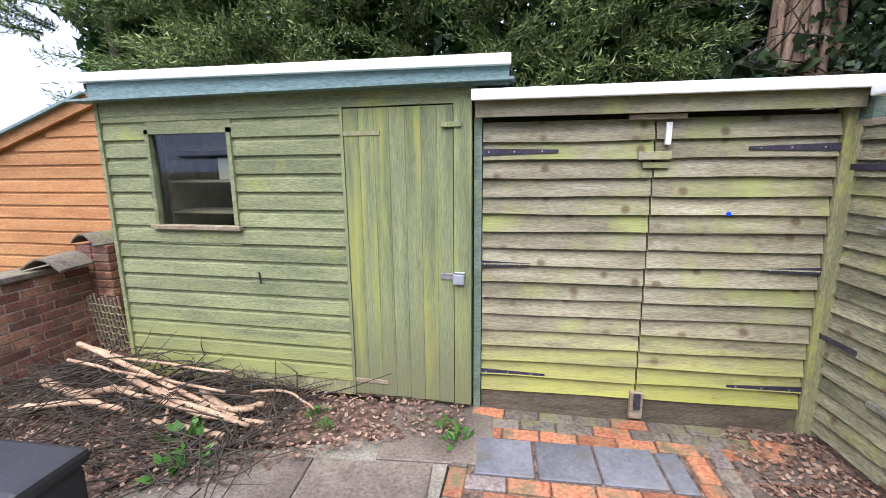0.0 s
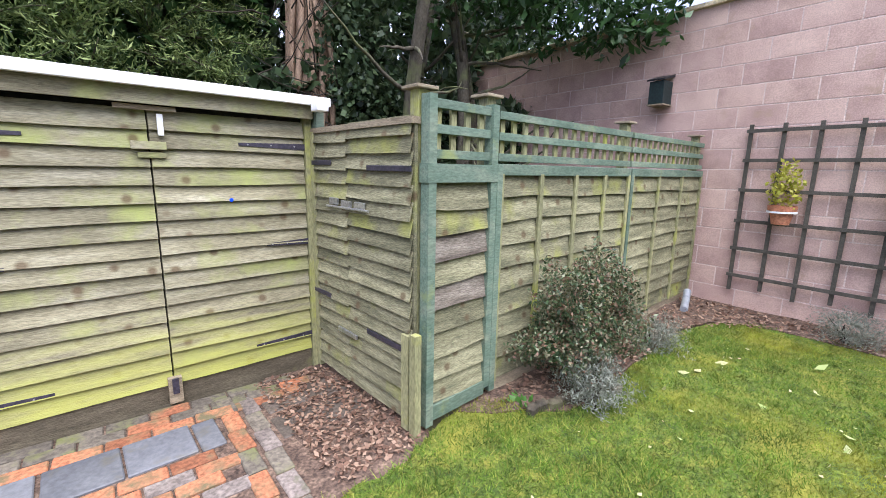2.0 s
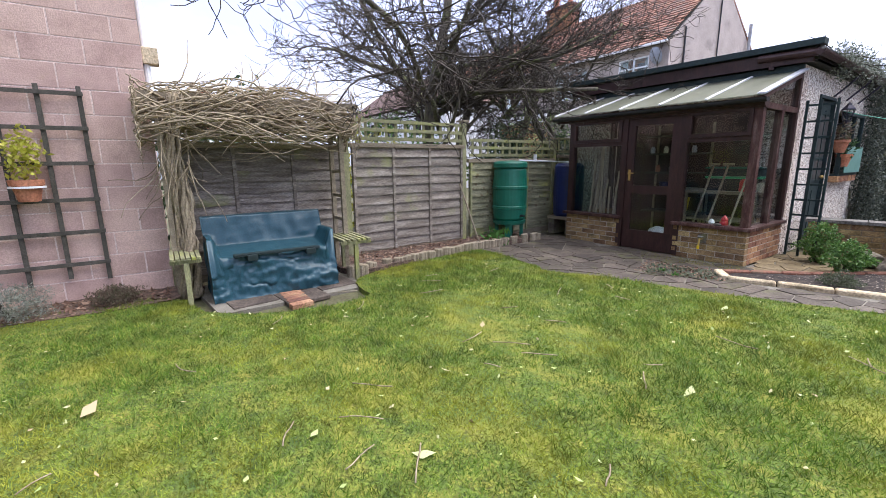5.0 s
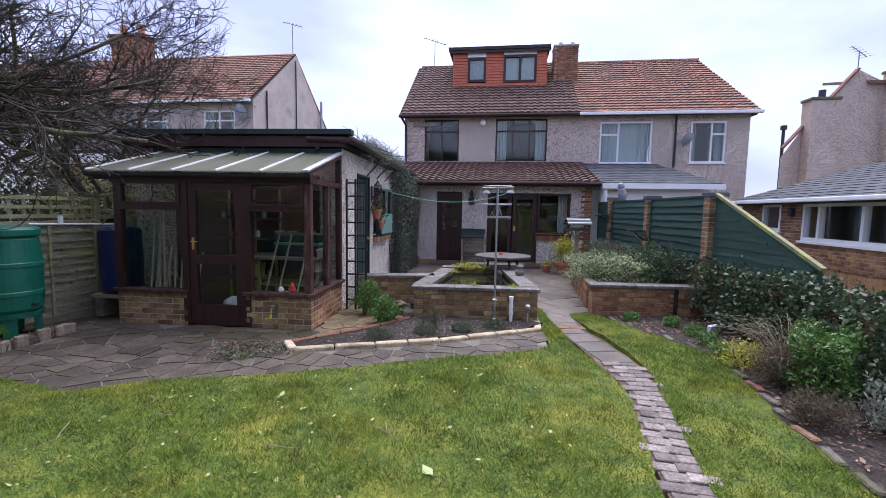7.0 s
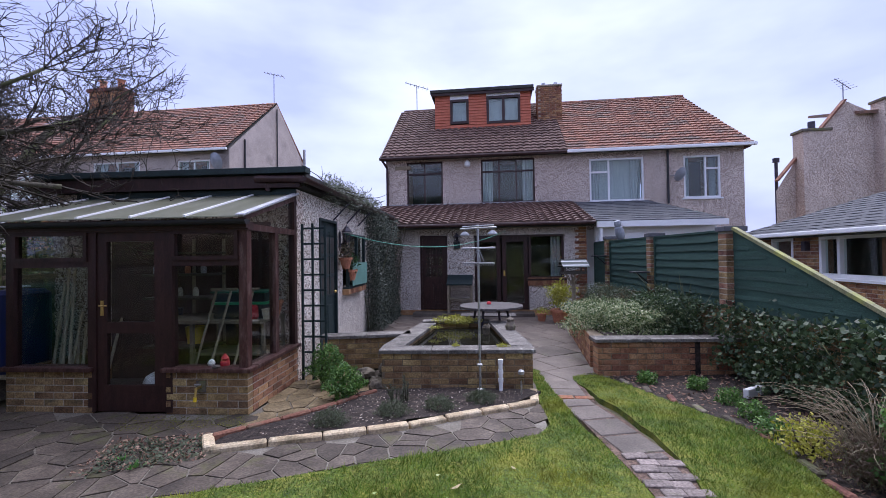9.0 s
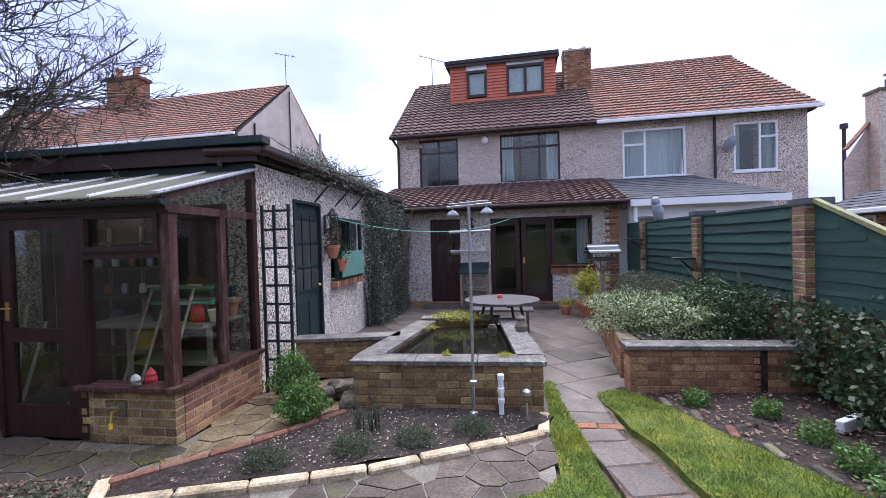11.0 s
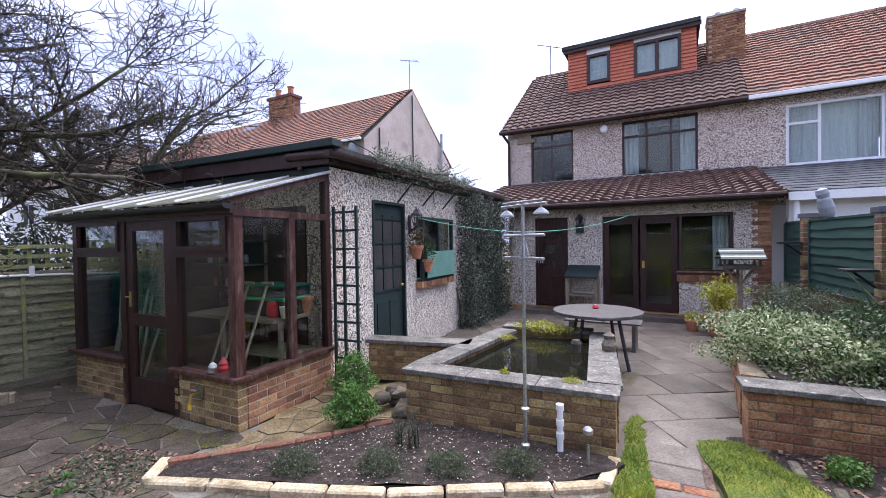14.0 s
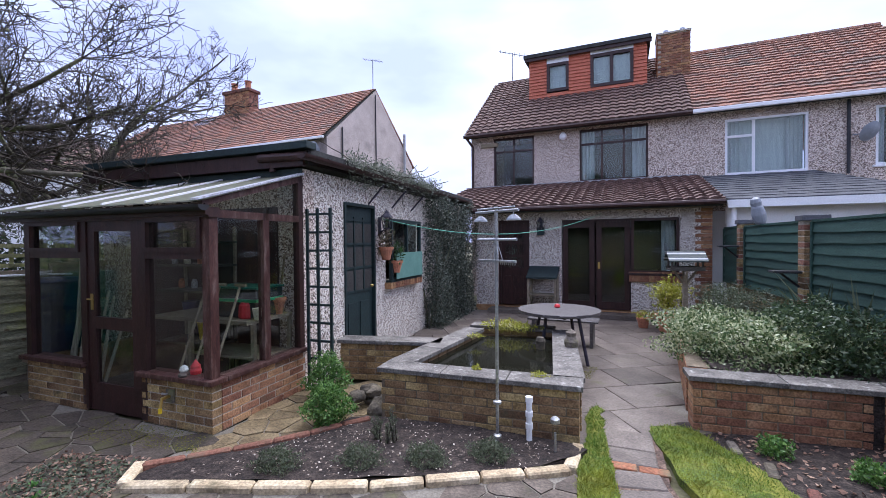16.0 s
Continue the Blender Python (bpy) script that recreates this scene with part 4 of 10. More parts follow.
lock = part("padlock", box(-0.77, -0.70, -0.062, -0.032, 0.86, 0.925, bevel=0.008), M_GREY, shed, "grey padlock")
part("shackle", cyl((-0.76, -0.047, 0.935), (-0.70, -0.047, 0.935), 0.007), M_STEEL, lock)
part("hook", cyl((-2.12, -0.02, 0.80), (-2.12, -0.03, 0.88), 0.006), M_BLACKMETAL, shed)
# pent roof, its fascia and white edge
part("roof", side_prism([(-0.05, 2.12), (-0.05, 2.155), (1.85, 2.02), (1.85, 1.98)], -3.31, -0.45), M_FELT, shed)
sag = Matrix.Shear("XY", 4, (0, 0))
sag[2][0] = -0.0155
sag[2][3] = -0.0155 * 1.9
part("fascia", box(-3.28, -0.45, -0.055, -0.025, 2.035, 2.14, m=sag), M_BLUEGREY, shed, "grey-blue fascia board")
part("roof_edge", box(-3.33, -0.44, -0.09, -0.052, 2.135, 2.195, m=sag, bevel=0.006), M_WHITE, shed, "white plastic roof edge")
part("soffit", box(-3.40, -0.42, -0.12, 0.02, 2.03, 2.045), M_BLUEGREY, shed)
# shelves seen through the shed window
shelf = thing("shelving", "grey wooden shelves with boxes inside the green shed", "shelf", at=frame_at(-2.55, BY + 0.22))
for z in (1.25, 1.48, 1.72):
    part("shelf", box(-0.45, 0.45, 0.0, 0.3, z, z + 0.018), M_OLDWOOD, shelf)
for x in (-0.44, 0.12, 0.44):
    part("upright", box(x - 0.012, x + 0.012, 0.0, 0.3, 0.06, 1.95), M_OLDWOOD, shelf)
tagged(part("cardboard_box", box(-0.15, 0.05, -0.08, 0.06, 0, 0.16, bevel=0.004), M_CREAM, None, at=frame_at(-2.45, BY + 0.36, 4, 1.499)), "cream cardboard box on a shed shelf", "box")
tagged(part("plant_pot", lathe([(0.04, 0), (0.055, 0.09), (0.06, 0.09), (0.06, 0.11), (0.05, 0.11)], 14), M_TERRA, None, at=frame_at(-2.28, BY + 0.38, 0, 1.499)), "small terracotta pot on a shed shelf", "pot")
tagged(part("storage_box", box(-0.12, 0.12, -0.08, 0.08, 0, 0.12, bevel=0.006), M_REDBROWN, None, at=frame_at(-2.35, BY + 0.38, 0, 1.269)), "dark red box on a shed shelf", "box")

LOW, LOWD = along((-0.64, 2.50), (1.32, 2.60))
low = thing("lean_to_store", "low store with double doors of weathered lap boards", "shed", at=LOW)
part("back_wall", box(0.0, LOWD, 1.4, 1.44, 0.03, 1.8), M_LAPDARK, low)
part("side_wall", box(0.0, 0.03, 0.05, 1.4, 0.03, 1.85), M_LAPDARK, low)
part("side_wall", box(LOWD - 0.03, LOWD, 0.05, 1.4, 0.03, 1.85), M_LAPDARK, low)
part("post", box(-0.01, 0.035, -0.04, 0.05, 0.0, 1.85), M_GREENTRIM, low)
part("post", box(LOWD - 0.06, LOWD - 0.01, -0.045, 0.05, 0.0, 1.85), M_POST, low)
part("roof", side_prism([(-0.12, 1.955), (-0.12, 1.98), (1.55, 1.86), (1.55, 1.83)], -0.02, LOWD + 0.12), M_FELT, low)
part("header_board", box(0.0, LOWD - 0.02, -0.10, -0.075, 1.845, 1.935), M_LAP, low)
part("roof_edge", box(-0.02, LOWD + 0.09, -0.155, -0.12, 1.93, 1.99, bevel=0.006), M_WHITE, low, "white plastic roof edge")
part("gutter_bracket", box(LOWD - 0.06, LOWD + 0.02, -0.27, -0.155, 1.885, 1.955, bevel=0.012), M_WHITE, low, "white plastic gutter end")
part("fascia_end", box(LOWD - 0.005, LOWD + 0.05, -0.12, 0.03, 1.72, 1.93), M_GREENTRIM, low, "green painted end board")
# Dark sheet behind the leaves stands in for shade inside the store.
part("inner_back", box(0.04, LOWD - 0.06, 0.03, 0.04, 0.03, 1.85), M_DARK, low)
for k, (u0, u1) in enumerate(((0.04, 0.985), (0.995, LOWD - 0.065))):
    leaf = part("door", box(u0, u1, 0.004, 0.028, 0.04, 1.82), M_LAP, low, "double-door leaf of overlapping weathered boards")
    part("plinth_board", box(u0, u1, -0.02, 0.004, -0.012, 0.155), M_ROTBOARD, leaf, "damp dark bottom board")
    for i in range(16):
        z = 0.15 + i * 0.104
        lap_board(u0, u1, z, 0.114, leaf, lean=0.036, wave=0.005, seed=31 * k + i, front=-1, mat_=M_LAP)
    for z, ln in ((1.655, 0.43), (0.985, 0.29), (0.27, 0.40)):
        a = (u0 - 0.02, u0 + ln) if k == 0 else (u1 - ln, u1 + 0.02)
        b = bmesh.new()
        w0, w1 = (0.022, 0.009) if k == 0 else (0.009, 0.022)
        vs = [b.verts.new(c) for c in ((a[0], -0.034, z - w0), (a[1], -0.034, z - w1), (a[1], -0.034, z + w1), (a[0], -0.034, z + w0), (a[0], -0.026, z - w0), (a[1], -0.026, z - w1), (a[1], -0.026, z + w1), (a[0], -0.026, z + w0))]
        for q in ((0, 1, 2, 3), (7, 6, 5, 4), (0, 4, 5, 1), (1, 5, 6, 2), (2, 6, 7, 3), (3, 7, 4, 0)):
            b.faces.new([vs[i] for i in q])
        strap = part("strap_hinge", b, M_BLACKMETAL, leaf, "black tapered strap hinge")
        for q in (0.12, 0.45, 0.8):
            x = a[0] + (a[1] - a[0]) * q
            part("screw", cyl((x, -0.038, z), (x, -0.033, z), 0.005, n=8), M_STEEL, strap)
part("turn_bar", box(0.84, 1.13, -0.065, -0.03, 1.815, 1.84), M_OLDWOOD, low)
part("latch_plate", box(0.90, 1.07, -0.06, -0.03, 1.60, 1.645, bevel=0.004), M_LAP, low)
part("latch_plate", box(0.93, 1.07, -0.045, -0.025, 1.555, 1.585), M_LAP, low)
part("white_tag", box(1.035, 1.065, -0.05, -0.03, 1.68, 1.80, bevel=0.003), M_WHITE, low, "white plastic strip")
part("stop_post", box(0.955, 1.03, -0.06, -0.02, 0.03, 0.20, bevel=0.004), M_OLDWOOD, low)
part("bolt", box(0.975, 1.01, -0.075, -0.06, 0.10, 0.2), M_BLACKMETAL, low)
part("blue_disc", cyl((1.40, -0.04, 1.30), (1.40, -0.03, 1.30), 0.012), M_BLUELAPIS, low, "small blue disc")

# open gate leaf standing off the store
GL, GLD = along((1.33, 2.56), (1.43, 1.40))
gate = thing("gate_leaf", "open gate leaf of overlapping mossy boards", "gate", at=GL)
part("stile", box(0.0, 0.05, -0.035, 0.01, 0.02, 1.76), M_POST, gate)
part("stile", box(GLD - 0.07, GLD - 0.005, -0.045, -0.002, 0.02, 0.60), M_POST, gate)
part("back", box(0.02, GLD - 0.01, 0.0, 0.02, 0.06, 1.75), M_LAPDARK, gate)
for i in range(19):
    z = 0.06 + i * 0.09
    lap_board(0.03, GLD * 0.42, z, 0.102, gate, lean=0.034, wave=0.006, seed=100 + i, front=-1, mat_=M_LAPDARK)
    lap_board(GLD * 0.42, GLD - 0.02, z + 0.012, 0.102, gate, lean=0.032, wave=0.006, seed=130 + i, front=-1, mat_=M_LAPDARK)
part("top_rail", box(0.0, GLD, -0.03, 0.03, 1.75, 1.785), M_OLDWOOD, gate)
for u0, u1, z in ((0.02, 0.30, 1.55), (0.74, GLD, 1.52), (0.0, 0.25, 0.62), (0.72, GLD, 0.50)):
    part("strap_hinge", box(u0, u1, -0.036, -0.028, z - 0.016, z + 0.016, bevel=0.003), M_BLACKMETAL, gate)
for u, z in ((0.34, 1.30), (0.50, 1.29), (0.66, 1.29)):
    part("bolt_plate", box(u - 0.055, u + 0.055, -0.045, -0.028, z - 0.022, z + 0.022, bevel=0.004), M_STEEL, gate, "rusty steel bolt plate")
part("bolt", cyl((0.26, -0.05, 1.265), (0.78, -0.05, 1.265), 0.008, n=8), M_STEEL, gate)
part("handle", box(0.36, 0.60, -0.045, -0.028, 0.40, 0.43, bevel=0.004), M_STEEL, gate)


# ---------------------------------------------------------------- fences
def lap_panel(parent, u0, u1, z0, z1, material, boards, front=-1, seed=0, battens=3, batten_mat=None, wave=0.014, lean=0.034):
    h = (z1 - z0) / boards
    part("backing", box(u0, u1, 0.0 if front < 0 else -0.012, 0.012 if front < 0 else 0.0, z0, z1), material, parent)
    for i in range(boards):
        lap_board(u0 + 0.005, u1 - 0.005, z0 + i * h, h * 1.1, parent, lean=lean, wave=wave, seed=seed + i, front=front, mat_=material)
    for k in range(battens):
        u = u0 + (u1 - u0) * (k / (battens - 1) if battens > 1 else 0.5)
        u = min(max(u, u0 + 0.02), u1 - 0.02)
        part("batten", box(u - 0.02, u + 0.02, front * 0.022, front * 0.046, z0 - 0.01, z1, bevel=0.003), batten_mat or material, parent)


def lattice_top(parent, u0, u1, z0, z1, rails, step, rail_mat, slat_mat, front=-1):
    for i in range(rails):
        z = z0 + (z1 - z0) * i / (rails - 1)
        part("rail", box(u0, u1, -0.025, 0.0, z - 0.024, z + 0.024, bevel=0.003), rail_mat, parent)
    n = max(2, int((u1 - u0) / step))
    for i in range(n):
        u = u0 + (i + 0.5) * (u1 - u0) / n
        part("slat", box(u - 0.02, u + 0.02, 0.002, 0.02, z0 + 0.02, z1 - 0.02), slat_mat, parent)


def fence_post(p, h, material, cap=True, size=0.075, label="mossy square timber fence post with a cap", degrees=4.5):
    post = thing("fence_post", label, "post", "fence posts", at=frame_at(p[0], p[1], degrees))
    part("shaft", box(-size / 2, size / 2, -size / 2, size / 2, -0.05, h, bevel=0.005), material, post)
    if cap:
        part("cap", box(-size * 0.95, size * 0.95, -size * 0.95, size * 0.95, h, h + 0.018, bevel=0.004), M_OLDWOOD, post)
    return post


FA, FAD = along((1.47, 1.39), (2.03, 1.455))
gp = thing("garden_fence", "narrow lap panel in a green frame with lattice on top", "fence", at=FA)
part("backing", box(0.04, FAD - 0.04, 0.0, 0.012, 0.15, 1.46), M_LAPDARK, gp)
for i in range(9):
    lap_board(0.05, FAD - 0.05, 0.16 + i * 0.143, 0.157, gp, lean=0.034, wave=0.014, seed=200 + i, front=-1, mat_=M_LAPGREY if i in (6, 4) else M_LAPDARK)
for b in (box(0.0, 0.055, -0.045, 0.02, 0.03, 1.9), box(FAD - 0.055, FAD, -0.045, 0.02, 0.1, 1.9), box(0.055, FAD - 0.055, -0.045, 0.02, 0.06, 0.15), box(-0.01, FAD + 0.01, -0.05, 0.02, 1.45, 1.55)):
    part("frame", b, M_GREENTRIM, gp, "faded green painted frame")
lattice_top(gp, 0.05, FAD - 0.05, 1.60, 1.86, 3, 0.10, M_GREENTRIM, M_POST)
part("stay_post", box(-0.09, -0.045, -0.05, 0.0, 0.0, 0.62), M_POST, gp)
fence_post((1.50, 1.47), 1.93, M_POST)
FB, FBD = along((2.03, 1.455), (5.72, 1.74))
for k, (u0, u1) in enumerate(((0.03, 1.80), (1.84, 3.66))):
    fp = thing("garden_fence", "lap fence panel with green framed lattice above", "fence", "side fence panels", at=FB)
    lap_panel(fp, u0, u1, 0.12, 1.50, M_LAPDARK, 9, -1, 300 + 40 * k, 5 if k == 0 else 4, M_POST)
    part("green_rail", box(u0, u1, -0.045, 0.01, 1.49, 1.56, bevel=0.004), M_GREENTRIM, fp)
    lattice_top(fp, u0, u1, 1.60, 1.85, 3, 0.115, M_GREENTRIM, M_POST)
    part("gravel_board", box(u0, u1, -0.02, 0.02, 0.0, 0.12), M_OLDWOOD, fp)
    part("green_stile", box(u0 - 0.03, u0 + 0.02, -0.05, 0.01, 0.06, 1.56, bevel=0.004), M_GREENTRIM, fp)
for u in (0.0, 1.82, 3.6):
    q = FB @ Vector((u, 0.06, 0))
    fence_post((q.x, q.y), 1.95, M_POST)

# block wall of the building next door
BW = frame_at(5.76, -1.03, 90)
wall = structure("wall_east", box(0.0, 7.0, -0.30, -0.004, -0.05, 3.40), M_BLOCKMORTAR, "high wall of pink painted concrete blocks", "wall", at=BW)
structure("wall_east_return", box(0.0, 0.2, -4.5, -0.304, -0.05, 3.40), M_BLOCK, "end wall of the pink block building", "wall", at=BW)
structure("wall_east_coping", box(-0.06, 7.0, -0.34, 0.05, 3.40, 3.45, bevel=0.008), M_EDGESTONE, "thin tiled coping along the block wall", "coping", at=BW)
BL, BH = 0.44, 0.215
for c in range(15):
    z = c * (BH + 0.012)
    x = -(BL + 0.012) / 2 * (c % 2)
    while x < 6.9:
        a, e = max(x, 0.0), min(x + BL, 7.0)
        if e - a > 0.05:
            put_piece("block", piece_box("block", (round(e - a, 2), 0.012, BH), M_BLOCK, 0.002), wall, (a + e) / 2, -0.0065, z + BH / 2)
        x += BL + 0.012
part("downpipe", cyl((-0.03, -0.12, 2.0), (-0.03, -0.12, 3.4), 0.03), M_WHITE, wall, "white plastic pipe")
part("outlet_box", box(-0.14, 0.0, -0.22, -0.06, 2.34, 2.5, bevel=0.01), M_EDGESTONE, wall, "yellowed vent box")

# back fence with lattice
BF = [((5.86, -1.05), (6.0, -3.15), 1.52, 2), ((6.0, -3.2), (6.12, -5.2), 1.55, 3), ((6.14, -5.3), (6.2, -7.4), 1.33, 3), ((6.2, -7.45), (6.25, -9.0), 1.4, 2)]
for k, (a, b_, top, rl) in enumerate(BF):
    m, d = along(a, b_)
    fp = thing("garden_fence", "silver-brown lap fence panel with open lattice above" if k < 2 else "green-tinged lap fence panel with lattice above", "fence", "back fence panels", at=m)
    mm = (M_LAPGREY, M_LAPGREY, M_LAPDARK, M_LAPDARK)[k]
    lap_panel(fp, 0.04, d - 0.04, 0.1, top, mm, 11, -1, 500 + 40 * k, 4, M_LAPGREY if k < 2 else M_POST, wave=0.008)
    part("top_rail", box(0.0, d, -0.05, 0.02, top, top + 0.06, bevel=0.004), M_OLDWOOD, fp)
    lattice_top(fp, 0.04, d - 0.04, top + 0.12, top + 0.36, rl, 0.16, M_POST, M_POST)
    part("gravel_board", box(0.0, d, -0.02, 0.02, 0.0, 0.1), M_OLDWOOD, fp)
    fence_post(b_, top + 0.42, M_POST, True, 0.085, "weathered timber fence post", -88)
fence_post((5.86, -1.12), 1.95, M_POST, False, 0.085, "weathered timber fence post", -88)

# ---------------------------------------------------------------- garage and lean-to glasshouse
G = frame_at(2.66, -7.04, 3.0)
GW = 2.72


def window(parent, u0, u1, z0, z1, v, frame_mat, bars_u=(), bars_z=(), t=0.05, depth=0.06, glass=M_GLASS, sill=True):
    """A glazed window in the plane v of the parent's frame: frame, bars, a pane to each light, and a sill."""
    part("window_frame", box(u0, u0 + t, v - depth, v, z0, z1), frame_mat, parent)
    part("window_frame", box(u1 - t, u1, v - depth, v, z0, z1), frame_mat, parent)
    part("window_frame", box(u0 + t, u1 - t, v - depth, v, z1 - t, z1), frame_mat, parent)
    part("window_frame", box(u0 + t, u1 - t, v - depth, v, z0, z0 + t), frame_mat, parent)
    for u in bars_u:
        part("mullion", box(u - t * 0.5, u + t * 0.5, v - depth, v - 0.004, z0 + t, z1 - t), frame_mat, parent)
    for z, a, b in bars_z:
        part("transom", box(a, b, v - depth, v - 0.006, z - t * 0.4, z + t * 0.4), frame_mat, parent)
    us = [u0 + t, *bars_u, u1 - t]
    for a, b in zip(us, us[1:]):
        g = part("pane", box(a, b, v - depth * 0.6, v - depth * 0.6 + 0.006, z0 + t, z1 - t), glass, parent)
        g.visible_shadow = False
    if sill:
        part("window_sill", box(u0 - 0.03, u1 + 0.03, v - depth, v + 0.05, z0 - 0.04, z0, bevel=0.004), frame_mat, parent)


garage = thing("garage", "pebbledashed flat-roofed garage with dark green trim", "garage", at=G)
# walls in the frame: front at v -1.26, house-side wall at u 0, its length to v -7.4
part("front_wall", box(0.0, 3.5, -1.46, -1.26, -0.02, 2.55), M_PEBBLE, garage)
part("side_wall", box(0.0, 0.2, -2.10, -1.46, -0.02, 2.55), M_PEBBLEWHITE, garage)
part("side_wall", box(0.0, 0.2, -2.10 - 0.78, -2.10, 2.22, 2.55), M_PEBBLEWHITE, garage)
part("side_wall", box(0.0, 0.2, -3.25, -2.88, -0.02, 2.55), M_PEBBLEWHITE, garage)
part("side_wall", box(0.0, 0.2, -4.45, -3.25, -0.02, 1.06), M_PEBBLEWHITE, garage)
part("side_wall", box(0.0, 0.2, -4.45, -3.25, 2.08, 2.55), M_PEBBLEWHITE, garage)
part("side_wall", box(0.0, 0.2, -7.4, -4.45, -0.02, 2.55), M_PEBBLEWHITE, garage)
part("back_wall", box(0.0, 3.5, -7.6, -7.4, -0.02, 2.55), M_PEBBLE, garage)
part("far_wall", box(3.3, 3.5, -7.4, -1.46, -0.02, 2.55), M_PEBBLE, garage)
part("floor", box(0.2, 3.3, -7.4, -1.46, -0.02, 0.05), M_SLAB, garage)
part("roof", box(-0.14, 3.6, -7.7, -1.18, 2.58, 2.76), M_FELT, garage)
part("fascia", box(-0.10, 3.58, -1.20, -1.14, 2.56, 2.72), M_BROWN, garage, "dark brown fascia board")
part("green_trim", box(-0.20, 3.60, -1.25, -1.08, 2.74, 2.82, bevel=0.006), M_DARKGREEN, garage, "dark green roof edge")
part("green_trim", box(0.0, 3.1, -1.26, -1.21, 2.47, 2.55, bevel=0.004), M_DARKGREEN, garage)
part("side_fascia", box(-0.14, -0.10, -7.7, -1.25, 2.58, 2.70), M_BROWN, garage)
b = side_prism([(0.055 * math.cos(a), 0.055 * math.sin(a)) for a in np.linspace(math.pi, 2 * math.pi, 9)], -7.7, -1.0)
bmesh.ops.transform(b, matrix=pose(0, 0, 0, 0, 0, 90), verts=b.verts)
bmesh.ops.transform(b, matrix=Matrix.Translation((-0.19, 0, 2.66)), verts=b.verts)
part("gutter", b, M_BROWN, garage, "dark brown plastic gutter")
part("downpipe", cyl((0.35, -1.17, 2.52), (0.35, -1.17, 2.66), 0.035), M_BROWN, garage)
part("gutter", cyl((-0.15, -1.13, 2.66), (0.5, -1.13, 2.68), 0.05), M_BROWN, garage)
gd = part("door", box(0.03, 0.06, -2.86, -2.12, 0.1, 2.2), M_DARKGREEN, garage, "dark green panelled door with arched glazing")
part("door_frame", box(-0.02, 0.1, -2.12, -2.08, 0.05, 2.24), M_DARKGREEN, garage)
part("door_frame", box(-0.02, 0.1, -2.90, -2.86, 0.05, 2.24), M_DARKGREEN, garage)
part("door_frame", box(-0.02, 0.1, -2.86, -2.12, 2.20, 2.24), M_DARKGREEN, garage)
for i in range(3):
    for j in range(3):
        v = -2.24 - i * 0.25
        z = 1.02 + j * 0.33
        # Opaque dark colour imitates the unlit garage behind the door glass.
        part("door_pane", box(0.022, 0.032, v - 0.10, v + 0.10 - 0.0, z, z + 0.28), M_DARK, gd, "pane coloured dark for the unlit garage")
    part("glazing_bar", box(0.016, 0.03, -2.13 - i * 0.245 - 0.018, -2.13 - i * 0.245 + 0.018, 1.0, 2.05), M_DARKGREEN, gd)
for j in range(4):
    part("glazing_bar", box(0.018, 0.03, -2.84, -2.14, 0.985 + j * 0.335, 1.02 + j * 0.335), M_DARKGREEN, gd)
for i in range(2):
    v = -2.20 - i * 0.31
    part("door_panel", box(0.018, 0.03, v - 0.24, v, 0.25, 0.85, bevel=0.006), M_DARKGREEN, gd)
part("door_knob", lathe([(0.0, 0), (0.02, 0.01), (0.026, 0.03), (0.015, 0.05), (0.0, 0.05)], 12), M_BRASS, gd, at=pose(0.02, -2.80, 1.05, 0, -90, 0))
win_g = thing("window_1", "garage side window with a green lower blind", "window", "", "structure", at=G @ pose(0, -3.27, 0, 0, 0, -90))
window(win_g, 0.0, 1.16, 1.08, 2.06, -0.05, M_DARKGREEN, (0.58,), (), 0.045)
part("blind", box(0.06, 1.1, -0.16, -0.15, 1.1, 1.52), M_BLIND, win_g, "pale green half blind")
for i in range(15):
    put_piece("brick", piece_box("sill_brick", (0.07, 0.14, 0.10), M_BRICKRED), garage, -0.045, -3.25 - i * 0.083, 1.0, 90)

for i, (v, w_) in enumerate(((-3.42, 0.035), (-3.55, 0.028), (-3.64, 0.04), (-3.80, 0.03), (-3.95, 0.036), (-4.12, 0.028))):
    tagged(part("shell", blob_mesh("shell", w_, w_ * 0.8, w_ * 0.6, i), M_WHITEWALL, None, at=G @ pose(-0.05, v, 1.05 + w_ * 0.55, 0, 0, 40 * i)), "small pale shell lying on the brick window sill", "shell", "shells on the sill")

gh = thing("lean_to_glasshouse", "brown timber lean-to glasshouse on dwarf brick walls", "glasshouse", at=G)
for nm, a, e in (("dwarf_wall_right", 0.0, 0.90), ("dwarf_wall_left", 1.72, GW)):
    w = part("dwarf_wall", box(a + 0.01, e - 0.01, -0.095, -0.012, 0.0, 0.44), M_MORTAR, gh)
    brick_run(w, e - a, 0.105, 0.0, 6, M_BRICK, a, -0.105)
w = part("dwarf_wall", box(0.012, 0.09, -1.25, -0.11, 0.0, 0.44), M_MORTAR, gh)
m_side = new("side_brickwork", None)
m_side.parent = gh
m_side.matrix_basis = pose(0.0, -0.11, 0, 0, 0, -90)
brick_run(m_side, 1.15, 0.105, 0.0, 6, M_BRICKRED, 0.0, 0.0, odd=1)
w2 = part("dwarf_wall", box(GW - 0.10, GW - 0.0, -1.25, -0.11, 0.0, 0.45), M_BRICK, gh)
for a, e in ((-0.05, 0.92), (1.70, GW + 0.05)):
    part("sill", box(a, e, -0.13, 0.055, 0.45, 0.495, bevel=0.008), M_REDBROWN, gh, "worn brown timber sill")
